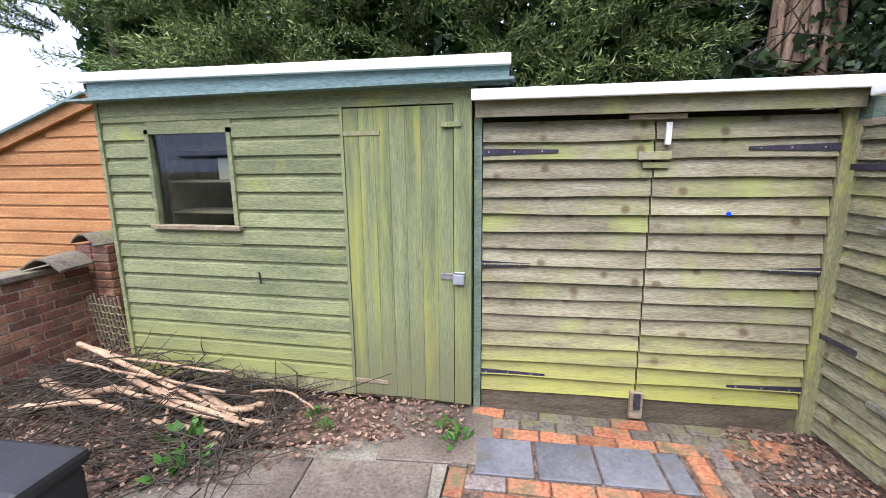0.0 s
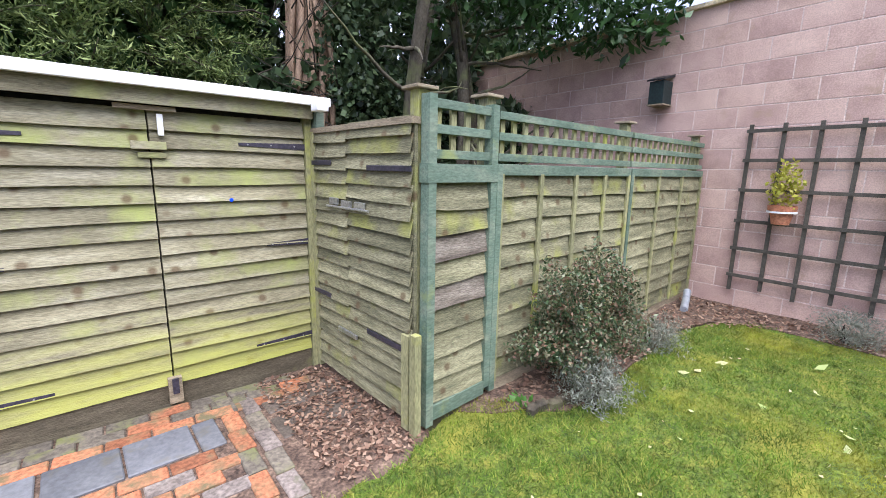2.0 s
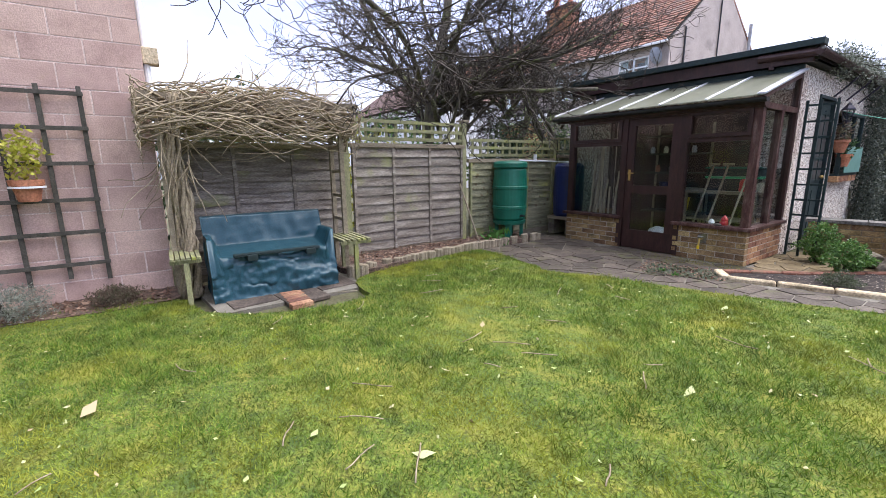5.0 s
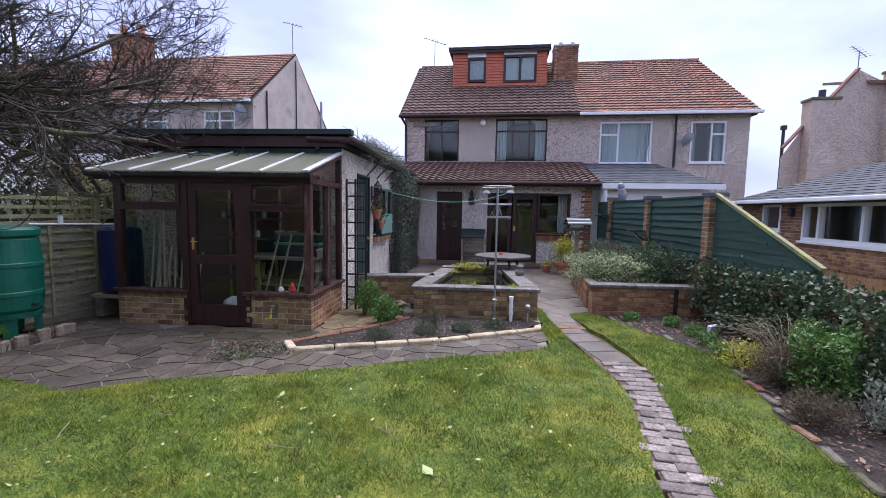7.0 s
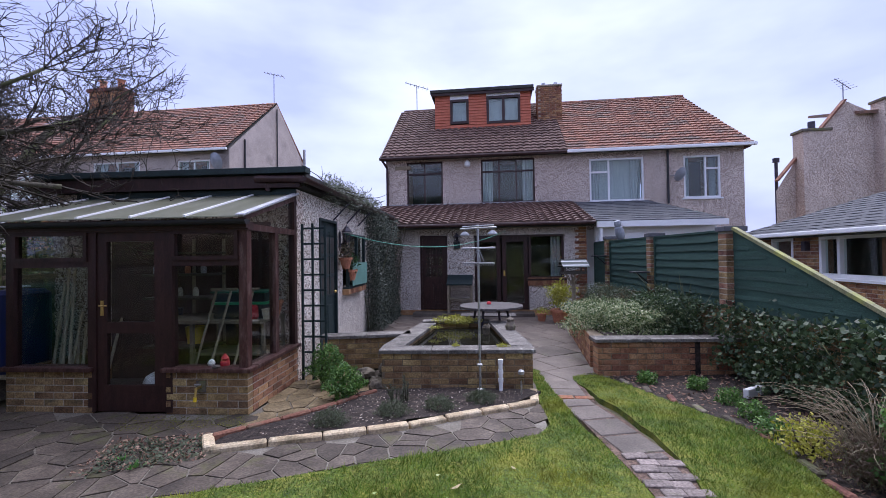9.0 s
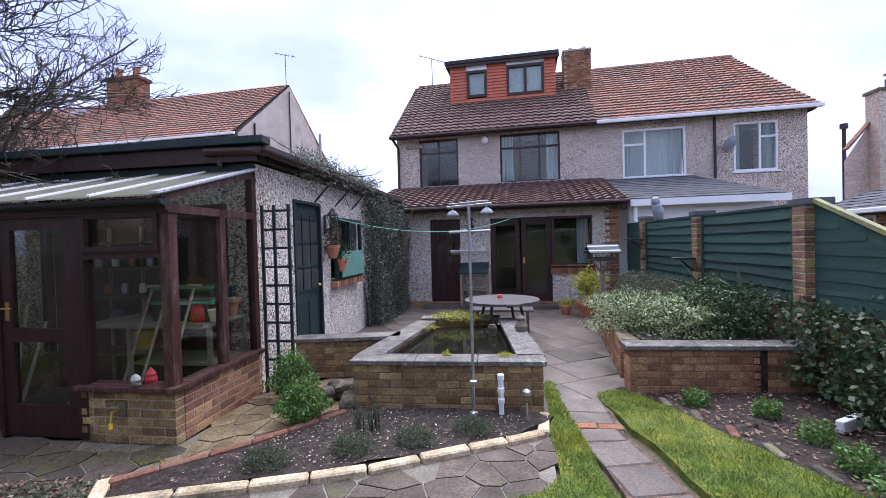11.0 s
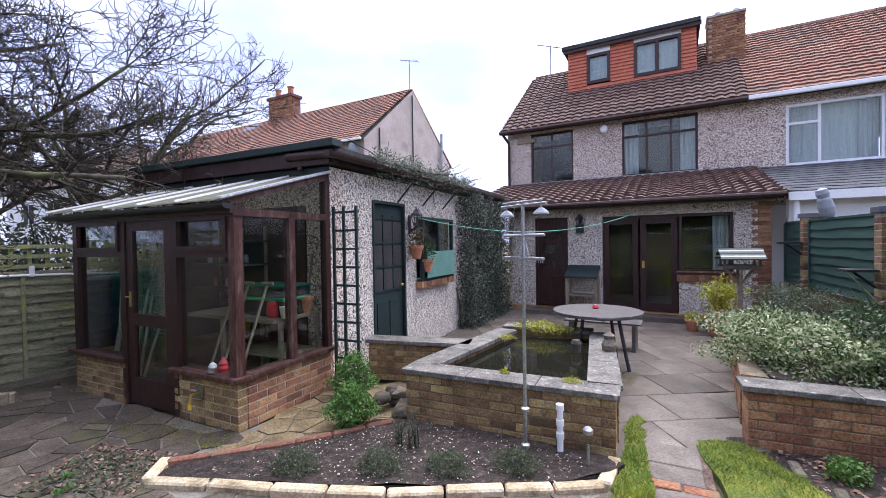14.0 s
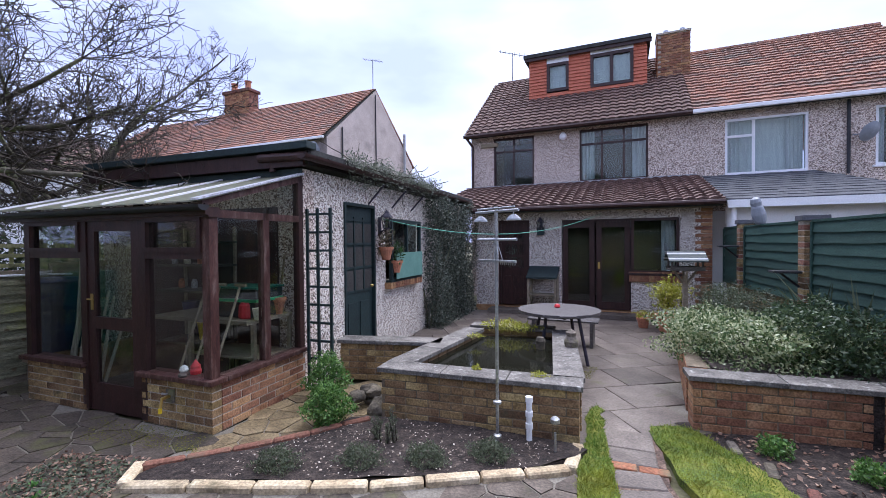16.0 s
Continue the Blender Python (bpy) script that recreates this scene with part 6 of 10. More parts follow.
def house_window(parent, x0, x1, z0, z1, y, material, cols, transom=None, curtain=True, t=0.055, net=False):
    """A casement set into a wall that faces +y, with a dark panel for the unlit room and curtains behind."""
    for a, e in ((x0, x0 + t), (x1 - t, x1)):
        part("window_frame", box(a, e, y - 0.10, y - 0.02, z0, z1), material, parent)
    for a, e in ((z0, z0 + t), (z1 - t, z1)):
        part("window_frame", box(x0 + t, x1 - t, y - 0.10, y - 0.02, a, e), material, parent)
    xs = [x0 + t] + [x0 + (x1 - x0) * c for c in cols] + [x1 - t]
    for x in xs[1:-1]:
        part("mullion", box(x - t / 2, x + t / 2, y - 0.095, y - 0.022, z0 + t, z1 - t), material, parent)
    for i, (a, e) in enumerate(zip(xs, xs[1:])):
        g = part("pane", box(a, e, y - 0.06, y - 0.055, z0 + t, z1 - t), M_GLASS, parent)
        g.visible_shadow = False
        if transom and (transom[1] is None or i in transom[1]):
            part("transom", box(a, e, y - 0.093, y - 0.024, transom[0] - t / 2, transom[0] + t / 2), material, parent)
    part("window_sill", box(x0 - 0.06, x1 + 0.06, y - 0.1, y + 0.05, z0 - 0.05, z0, bevel=0.005), material, parent)
    # Dark panel imitates an unlit room; no room is built.
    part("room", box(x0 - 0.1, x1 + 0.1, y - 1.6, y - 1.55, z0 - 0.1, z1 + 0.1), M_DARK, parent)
    if net:
        part("net_curtain", box(x0 + 0.05, x1 - 0.05, y - 0.31, y - 0.30, z0 + 0.02, z1), M_CURTAIN, parent, "pale net curtain")
    if curtain:
        for a, e in ((x0 + 0.04, x0 + (x1 - x0) * 0.22), (x1 - (x1 - x0) * 0.22, x1 - 0.04)):
            b = bmesh.new()
            n = 12
            rows = [[b.verts.new((a + (e - a) * i / n, y - 0.24 + 0.025 * math.sin(i * 1.9), z)) for i in range(n + 1)] for z in (z0 + 0.02, z1)]
            for i in range(n):
                b.faces.new((rows[0][i], rows[0][i + 1], rows[1][i + 1], rows[1][i]))
            part("curtain", b, M_CURTAIN, parent)


def wall_holes(parent, x0, x1, z0, z1, y, thick, holes, material, name="wall"):
    """A wall facing +y between x0 and x1, built round rectangular openings (a, b, c, d) that do not overlap in x."""
    cur = x0
    for a, b_, c, d in sorted(holes):
        if a > cur:
            part(name, box(cur, a, y - thick, y, z0, z1), material, parent)
        if c > z0:
            part(name, box(a, b_, y - thick, y, z0, c), material, parent)
        if d < z1:
            part(name, box(a, b_, y - thick, y, d, z1), material, parent)
        cur = b_
    if cur < x1:
        part(name, box(cur, x1, y - thick, y, z0, z1), material, parent)


HY, EZ, RY, RZ = -17.3, 5.0, -20.6, 7.75
house = thing("house", "pebbledashed semi-detached house with brown tiles and a red dormer", "house")
HX0, HX1 = -2.27, 3.83
W1, W2 = (1.84, 3.09, 3.36, 4.87), (-1.26, 0.53, 3.38, 4.87)
wall_holes(house, HX0, HX1, 2.4, EZ + 0.02, HY, 0.3, [W1, W2], M_PEBBLE)
part("wall", box(HX0, HX1, HY - 0.3, HY, -0.05, 2.4), M_PEBBLE, house)
part("wall", prism([(0, 0), (6.6, 0), (3.3, RZ - EZ)], 0, 0.3, bmesh.new()), M_PEBBLE, house, at=Matrix.Translation((HX1 - 0.0, HY - 6.6, EZ)) @ pose(0, 0, 0, 90, 0, 90) @ Matrix.Translation((0, 0, -0.3)))
part("side_wall", box(HX1 - 0.3, HX1, HY - 6.6, HY - 0.3, -0.05, EZ), M_PEBBLE, house)
part("front_wall", box(HX0, HX1, HY - 6.6, HY - 6.3, -0.05, EZ), M_PEBBLE, house)
house_window(house, *W1, HY, M_BROWN, (0.5,), (4.45, None), curtain=False)
house_window(house, *W2, HY, M_BROWN, (0.34, 0.66), (4.45, None))
tile_roof("roof", house, HX0 - 0.02, HX1 + 0.12, HY + 0.28, EZ - 0.02, RY, RZ, M_TILEBROWN, 0.23, 19, label="brown pantiled roof slope")
part("roof_back", side_prism([(RY, RZ), (HY - 6.9, EZ), (HY - 6.9, EZ - 0.05), (RY, RZ - 0.08)], HX0, HX1 + 0.1), M_TILEBROWN, house)
part("roof_deck", side_prism([(HY + 0.26, EZ - 0.05), (RY, RZ - 0.02), (RY, RZ - 0.10), (HY + 0.26, EZ - 0.12)], HX0, HX1 + 0.08), M_FELT, house)
b = bmesh.new()
for i in range(17):
    cyl((HX0 + i * 0.36, RY, RZ + 0.01), (HX0 + i * 0.36 + 0.35, RY, RZ + 0.01), 0.09, 0.095, 8, b)
part("ridge_tiles", b, M_TILEBROWN, house)
part("gutter", cyl((HX0, HY + 0.32, EZ - 0.05), (HX1 + 0.14, HY + 0.32, EZ - 0.05), 0.06, n=8), M_BROWN, house, "dark brown gutter")
part("downpipe", cyl((HX1 - 0.06, HY + 0.06, 3.3), (HX1 - 0.06, HY + 0.06, 4.7), 0.04), M_BROWN, house)
part("downpipe", cyl((HX1 - 0.06, HY + 0.06, 4.68), (HX1 + 0.08, HY + 0.3, 4.95), 0.04), M_BROWN, house)
part("vent", box(2.95, 3.5, HY, HY + 0.06, 4.62, 4.74, bevel=0.01), M_OLDWOOD, house)
part("security_light", lathe([(0.05, 0), (0.1, 0.05), (0.1, 0.14), (0.04, 0.22), (0.0, 0.22)], 14), M_WHITE, house, "white security light", at=pose(0.98, HY + 0.08, 4.62))
# dormer
DY = -18.8
D1, D2 = (1.00, 1.70, 6.60, 7.52), (-0.92, 0.33, 6.55, 7.58)
dr = part("dormer", box(-1.30, 2.28, -20.6, DY - 0.12, 6.3, 7.72), M_TILEHUNG, house, "flat-roofed dormer hung with red tiles")
for a, e in ((2.28, 1.70), (1.00, 0.33), (-0.92, -1.30)):
    for r in range(14):
        z = 6.24 + r * 0.105
        part("hung_tiles", side_prism([(DY - 0.12, z), (DY + 0.012, z), (DY - 0.02, z + 0.11), (DY - 0.12, z + 0.11)], e, a), M_TILEHUNG, dr)
for w_, in ((D1,), (D2,)):
    for r in range(3):
        z = 6.24 + r * 0.105
        part("hung_tiles", side_prism([(DY - 0.12, z), (DY + 0.012, z), (DY - 0.02, z + 0.11), (DY - 0.12, z + 0.11)], w_[0], w_[1]), M_TILEHUNG, dr)
    part("white_panel", box(w_[0], w_[1], DY - 0.1, DY, w_[3], 7.72), M_WHITE, dr)
for (x0, x1, z0, z1), cols in ((D1, ()), (D2, (0.5,))):
    for a, e in ((x0, x0 + 0.09), (x1 - 0.09, x1)):
        part("window_frame", box(a, e, DY - 0.1, DY + 0.02, z0, z1), M_BROWN, dr)
    for a, e in ((z0, z0 + 0.09), (z1 - 0.09, z1)):
        part("window_frame", box(x0, x1, DY - 0.1, DY + 0.018, a, e), M_BROWN, dr)
    for c in cols:
        part("mullion", box(x0 + (x1 - x0) * c - 0.05, x0 + (x1 - x0) * c + 0.05, DY - 0.1, DY + 0.016, z0, z1), M_BROWN, dr)
    part("blind", box(x0 + 0.09, x1 - 0.09, DY - 0.10, DY - 0.09, z0 + 0.09, z1 - 0.09), M_CURTAIN, dr, "pale blind")
    part("pane", box(x0 + 0.09, x1 - 0.09, DY - 0.04, DY - 0.03, z0 + 0.09, z1 - 0.09), M_GLASS, dr).visible_shadow = False
part("dormer_roof", box(-1.40, 2.44, -20.9, DY + 0.16, 7.76, 7.87), M_FELT, dr)
part("dormer_fascia", box(-1.42, 2.40, DY + 0.08, DY + 0.12, 7.66, 7.78), M_BROWN, dr)
part("flashing", box(-1.4, 2.35, DY - 0.1, DY + 0.1, 6.14, 6.23), M_LEAD, dr)
# chimney
ch = part("chimney", box(-2.46, -1.60, -19.75, -19.15, 6.0, 7.95), M_MORTAR, house, "red brick chimney stack")
for c in range(22):
    z = 6.32 + c * 0.075
    for i in range(4):
        put_piece("brick", piece_box("chimney_brick", (0.208, 0.03, 0.066), M_BRICKRED if (c * 7 + i * 3) % 5 else M_BRICKOLD), ch, -2.35 + i * 0.217 - 0.1 * (c % 2) * (1 if i else 0.3), -19.145, z)
    for i in range(3):
        put_piece("brick", piece_box("chimney_brick", (0.208, 0.03, 0.066), M_BRICKRED), ch, -1.595, -19.25 - i * 0.21, z, 90)
        put_piece("brick", piece_box("chimney_brick", (0.208, 0.03, 0.066), M_BRICKRED), ch, -2.465, -19.25 - i * 0.21, z, 90)
part("crown", box(-2.5, -1.56, -19.8, -19.1, 7.95, 8.01, bevel=0.01), M_MORTAR, ch)
for x in (-2.3, -1.85):
    part("flue_cap", cyl((x, -19.45, 8.01), (x, -19.45, 8.19), 0.08, 0.07), M_STEEL, ch)
part("flashing", box(-2.55, -1.50, -19.12, -19.06, 6.35, 6.55), M_LEAD, ch)


def aerial(x, y, z, h, name="aerial", n=6):
    ae = thing(name, "thin metal television aerial on a mast", "aerial", "aerials", at=frame_at(x, y, rng.uniform(-20, 40), z))
    part("mast", cyl((0, 0, 0), (0, 0, h), 0.02, n=6), M_GREY, ae)
    part("boom", cyl((-0.5, 0, h - 0.15), (0.5, 0, h + 0.1), 0.015, n=6), M_GREY, ae)
    for i in range(n):
        u = -0.45 + 0.9 * i / (n - 1)
        part("element", cyl((u, -0.22 + 0.02 * i, h - 0.025 + u * 0.25), (u, 0.22 - 0.02 * i, h - 0.025 + u * 0.25), 0.009, n=5), M_GREY, ae)


aerial(3.3, -20.6, 7.4, 1.5)
# extension
EY = -14.45
ext = thing("house_extension", "single-storey pebbledashed extension with a tiled lean-to roof", "extension")
XD, XP, XW = (1.40, 2.16, 0.14, 2.18), (-0.80, 0.66, 0.14, 2.16), (-1.72, -0.80, 0.98, 2.16)
wall_holes(ext, -2.30, 2.72, 0.14, 2.40, EY, 0.25, [XD, XP, XW], M_PEBBLEWHITE)
part("side_wall", box(-2.30, -2.05, -17.3, EY - 0.25, -0.02, 2.5), M_PEBBLEWHITE, ext)
part("lintel_board", box(-2.30, 2.72, EY - 0.1, EY + 0.035, 2.34, 2.46), M_OLDWOOD, ext)
tile_roof("roof", ext, -2.45, 3.9, EY + 0.38, 2.44, HY, 3.34, M_TILEBROWN, 0.22, 12, label="brown pantiled lean-to roof", right=0.0)
part("roof_deck", side_prism([(EY + 0.36, 2.42), (HY, 3.32), (HY, 3.22), (EY + 0.36, 2.34)], -2.42, 3.9), M_FELT, ext)
part("gutter", cyl((-2.45, EY + 0.42, 2.42), (2.7, EY + 0.42, 2.42), 0.05, n=8), M_BROWN, ext)
part("flashing", box(-2.4, 3.8, HY, HY + 0.06, 3.33, 3.40), M_LEAD, ext)
bp = part("plinth", box(-2.30, 2.72, EY - 0.25, EY + 0.03, -0.02, 0.13), M_BRICKRED, ext)
for i in range(21):
    put_piece("brick", piece_box("soldier", (0.075, 0.05, 0.215), M_BRICKRED), ext, -1.74 + i * 0.047 * 1.0, EY + 0.02, 0.90)
for c in range(32):
    put_piece("brick", piece_box("quoin", (0.30 if c % 2 else 0.20, 0.03, 0.066), M_BRICKRED), ext, -2.30 + (0.15 if c % 2 else 0.10), EY + 0.005, 0.05 + c * 0.075)
bd = part("back_door", box(XD[0] + 0.06, XD[1] - 0.06, EY - 0.12, EY - 0.07, 0.16, 2.10), M_BROWN, ext, "dark brown back door with small panes")
for a, e in ((XD[0], XD[0] + 0.06), (XD[1] - 0.06, XD[1])):
    part("door_frame", box(a, e, EY - 0.15, EY - 0.04, 0.14, 2.18), M_BROWN, ext)
part("door_frame", box(XD[0], XD[1], EY - 0.15, EY - 0.045, 2.10, 2.18), M_BROWN, ext)
for i in range(3):
    for j in range(3):
        part("door_pane", box(XD[0] + 0.15 + i * 0.16, XD[0] + 0.28 + i * 0.16, EY - 0.07, EY - 0.062, 1.05 + j * 0.31, 1.30 + j * 0.31), M_GLASS, bd)
for i in range(2):
    part("door_panel", box(XD[0] + 0.15 + i * 0.25, XD[0] + 0.36 + i * 0.25, EY - 0.07, EY - 0.055, 0.3, 0.85, bevel=0.006), M_BROWN, bd)
pdw = thing("patio_doors", "dark brown glazed french doors standing closed", "door")
for i, (a, e) in enumerate(((-0.80, -0.07), (-0.07, 0.66))):
    lf = part("door_leaf", box(a + 0.02, e - 0.02, EY - 0.12, EY - 0.07, 0.15, 0.32), M_BROWN, pdw)
    for bx in (box(a + 0.02, a + 0.13, EY - 0.12, EY - 0.07, 0.32, 2.1), box(e - 0.13, e - 0.02, EY - 0.12, EY - 0.07, 0.32, 2.1), box(a + 0.13, e - 0.13, EY - 0.12, EY - 0.07, 1.98, 2.1)):
        part("stile", bx, M_BROWN, lf)
    part("pane", box(a + 0.13, e - 0.13, EY - 0.10, EY - 0.095, 0.32, 1.98), M_GLASS, lf).visible_shadow = False
part("handle", box(-0.17, -0.12, EY - 0.07, EY - 0.04, 1.05, 1.2, bevel=0.005), M_BRASS, pdw, "brass handle")
part("door_head", box(-0.80, 0.66, EY - 0.14, EY - 0.05, 2.1, 2.16), M_BROWN, pdw)
wx = thing("window_2", "brown framed window beside the french doors", "window", "", "structure")
house_window(wx, *XW, EY, M_BROWN, (), None, curtain=False)
b = bmesh.new()
rows = [[b.verts.new((-1.66 + 0.018 * i, EY - 0.22 + 0.03 * math.sin(i * 1.7), z)) for i in range(16)] for z in (1.0, 2.1)]
for i in range(15):
    b.faces.new((rows[0][i], rows[0][i + 1], rows[1][i + 1], rows[1][i]))
part("curtain", b, M_CURTAIN, wx, "pale drawn-back curtain")
# Lining of the extension room, with its shade put into the colour.
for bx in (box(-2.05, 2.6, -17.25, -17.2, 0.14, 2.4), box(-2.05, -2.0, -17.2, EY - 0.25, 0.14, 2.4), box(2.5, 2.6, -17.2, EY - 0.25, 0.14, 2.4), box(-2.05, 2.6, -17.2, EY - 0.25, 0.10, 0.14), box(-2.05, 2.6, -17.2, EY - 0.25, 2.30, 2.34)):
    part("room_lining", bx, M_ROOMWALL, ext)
st = thing("door_step", "low brick and stone step before the house", "step")
part("tread", box(-0.9, 2.3, EY + 0.03, EY + 0.45, 0.0, 0.11, bevel=0.01), M_SLAB, st)
lamp1 = thing("wall_lantern", "dark metal carriage lantern on the pebbledash", "lantern", "wall lanterns", at=frame_at(1.12, EY, 0, 2.08))
part("backplate", box(-0.035, 0.035, 0.0, 0.018, -0.22, 0.06, bevel=0.005), M_BLACKMETAL, lamp1)
part("bracket", cyl((0, 0.01, -0.17), (0, 0.12, -0.13), 0.012), M_BLACKMETAL, lamp1)
part("base", lathe([(0.02, -0.15), (0.045, -0.12), (0.05, -0.11), (0.0, -0.11)], 6), M_BLACKMETAL, lamp1, at=pose(0, 0.13, 0))
part("glass", lathe([(0.045, -0.11), (0.08, 0.05)], 6), M_GLASSDIRTY, lamp1, "clear lantern glass", at=pose(0, 0.13, 0))
for i in range(6):
    a = i * math.pi / 3
    part("glazing_bar", cyl((0.047 * math.cos(a), 0.13 + 0.047 * math.sin(a), -0.11), (0.082 * math.cos(a), 0.13 + 0.082 * math.sin(a), 0.05), 0.005, n=5), M_BLACKMETAL, lamp1)
part("cap", lathe([(0.092, 0.05), (0.088, 0.065), (0.035, 0.12), (0.03, 0.14), (0.012, 0.15), (0.0, 0.18)], 6), M_BLACKMETAL, lamp1, at=pose(0, 0.13, 0))
lamp2 = copy_thing(lamp1, G @ pose(-0.02, -3.02, 2.02, 0, 0, 90))
bbx = thing("bird_box", "small dark bird box on the house wall", "bird box", "bird boxes", at=frame_at(1.12, EY, 0, 1.82))
part("body", box(-0.08, 0.08, 0.0, 0.12, 0.0, 0.16, bevel=0.004), M_DARKGREEN, bbx)
part("roof", box(-0.1, 0.1, 0.0, 0.15, 0.16, 0.18), M_BLACKPLASTIC, bbx)
cab = thing("potting_stand", "small stand with a dark green lid against the wall", "stand", at=frame_at(1.04, EY + 0.05))
part("lid", side_prism([(0.0, 1.10), (0.42, 0.88), (0.42, 0.84), (0.0, 1.04)], -0.34, 0.34), M_DARKGREEN, cab)
for x in (-0.3, 0.3):
    for y in (0.04, 0.36):
        part("leg", box(x - 0.025, x + 0.025, y - 0.025, y + 0.025, 0.0, 0.88), M_OLDWOOD, cab)
part("shelf", box(-0.3, 0.3, 0.03, 0.37, 0.45, 0.48), M_OLDWOOD, cab)

# the other half of the pair
nb = thing("neighbour_house", "pebbledashed half of the pair with an orange tiled roof", "house")
NX0, NX1 = -7.75, -2.27
N1, N2 = (-4.73, -3.03, 3.33, 4.74), (-7.05, -5.95, 3.36, 4.72)
wall_holes(nb, NX0, NX1, 2.4, EZ + 0.02, HY - 0.004, 0.3, [N1, N2], M_PEBBLE)
part("wall", box(NX0, NX1, HY - 0.3, HY - 0.004, -0.05, 2.4), M_PEBBLE, nb)
part("side_wall", box(NX0, NX0 + 0.3, HY - 6.6, HY - 0.3, -0.05, EZ), M_PEBBLE, nb)
part("hip_slope", raw_mesh("hip_slope", [(NX0 - 0.15, HY + 0.26, EZ - 0.04), (NX0 - 0.15, HY - 6.9, EZ - 0.04), (NX0 + 0.42, RY, RZ), (NX0 - 0.05, HY + 0.26, EZ - 0.14), (NX0 - 0.05, HY - 6.9, EZ - 0.14), (NX0 + 0.52, RY, RZ - 0.1)], [(0, 2, 1), (3, 4, 5), (0, 1, 4, 3), (1, 2, 5, 4), (2, 0, 3, 5)], M_TILERED), M_TILERED, nb, "steep orange tiled end slope")
house_window(nb, *N1, HY, M_UPVC, (0.64,), (4.3, (1,)), net=True)
house_window(nb, *N2, HY, M_UPVC, (0.40,), (4.3, (0,)))
tile_roof("roof", nb, NX0 - 0.15, NX1 - 0.02, HY + 0.28, EZ - 0.02, RY, RZ, M_TILERED, 0.22, 22, amp=0.020, label="weathered orange tiled roof slope", left=0.57)
part("roof_deck", side_prism([(HY + 0.26, EZ - 0.05), (RY, RZ - 0.02), (RY, RZ - 0.10), (HY + 0.26, EZ - 0.12)], NX0 + 0.45, NX1), M_FELT, nb)
part("roof_back", side_prism([(RY, RZ), (HY - 6.9, EZ), (HY - 6.9, EZ - 0.05), (RY, RZ - 0.08)], NX0 + 0.4, NX1), M_TILERED, nb)
b = bmesh.new()
for i in range(14):
    cyl((NX0 + 0.40 + i * 0.36, RY, RZ + 0.01), (NX0 + 0.40 + i * 0.36 + 0.35, RY, RZ + 0.01), 0.09, 0.095, 8, b)
part("ridge_tiles", b, M_TILERED, nb)
part("gutter", box(NX0 - 0.2, NX1, HY + 0.28, HY + 0.38, EZ - 0.10, EZ, bevel=0.02), M_WHITE, nb, "white gutter")
part("downpipe", cyl((-5.45, HY + 0.06, 3.2), (-5.45, HY + 0.06, 4.9), 0.035), M_BLACKPLASTIC, nb)
dish = part("satellite_dish", lathe([(0.0, 0), (0.12, 0.018), (0.22, 0.06), (0.23, 0.065), (0.13, 0.028), (0.0, 0.012)], 18), M_GREY, nb, "grey satellite dish", at=pose(-5.75, HY + 0.35, 4.05, 60, 0, 30))
part("arm", cyl((0, 0, 0), (0.1, -0.15, 0.3), 0.012), M_GREY, dish)
nbe = thing("neighbour_extension", "white conservatory extension with a grey slate roof", "extension")
tile_roof("roof", nbe, -5.6, -2.5, EY + 0.3, 2.45, HY, 3.32, M_SLATEROOF, 0.3, 12, flat=True, left=0.8, label="grey slate lean-to roof")
part("roof_deck", side_prism([(EY + 0.3, 2.43), (HY, 3.3), (HY, 3.2), (EY + 0.3, 2.36)], -4.9, -2.5), M_FELT, nbe)
part("wall", box(-5.5, -2.55, EY - 0.2, EY, -0.05, 1.0), M_WHITEWALL, nbe)
part("fascia", box(-5.65, -2.5, EY + 0.24, EY + 0.32, 2.30, 2.45), M_WHITE, nbe)
part("head", box(-5.5, -2.55, EY - 0.2, EY + 0.02, 2.0, 2.35), M_WHITE, nbe)
for i in range(5):
    x = -5.45 + i * 0.71
    part("mullion", box(x, x + 0.06, EY - 0.12, EY, 1.0, 2.0), M_WHITE, nbe)
part("glazing", box(-5.4, -2.6, EY - 0.08, EY - 0.07, 1.0, 2.0), M_GLASS, nbe)
part("inner_wall", box(-5.5, -2.55, -17.2, -17.1, 0, 2.4), M_WHITEWALL, nbe)
part("downpipe", cyl((-2.62, EY + 0.2, 1.3), (-2.62, EY + 0.2, 2.4), 0.05), M_WHITE, nbe)

# house behind the garage
lh = thing("far_house", "rendered house with an orange tiled roof and white windows", "house", "far houses")
LX0, LX1, LY, LE, LR = 10.64, 28.0, -18.7, 6.05, 9.25
LW = [(11.48, 12.91, 4.45, 5.66), (14.63, 16.79, 4.35, 5.72), (19.2, 21.6, 4.3, 5.6)]
wall_holes(lh, LX0, LX1, -0.05, LE, LY, 0.3, LW, M_RENDER)
for w_ in LW:
    house_window(lh, *w_, LY, M_UPVC, (0.5,), (5.25, None))
part("side_wall", box(LX0, LX0 + 0.3, LY - 7.6, LY - 0.3, -0.05, LE), M_RENDER, lh)
part("gable", prism([(0, 0), (7.6, 0), (3.8, LR - LE - 0.08)], 0, 0.3), M_RENDER, lh, at=Matrix.Translation((LX0 + 0.3, LY - 7.6, LE)) @ pose(0, 0, 0, 90, 0, 90) @ Matrix.Translation((0, 0, -0.3)))
tile_roof("roof", lh, LX0 - 0.05, LX1, LY + 0.3, LE - 0.03, LY - 3.8, LR, M_TILERED, 0.25, 22, amp=0.024, label="orange pantiled roof slope")
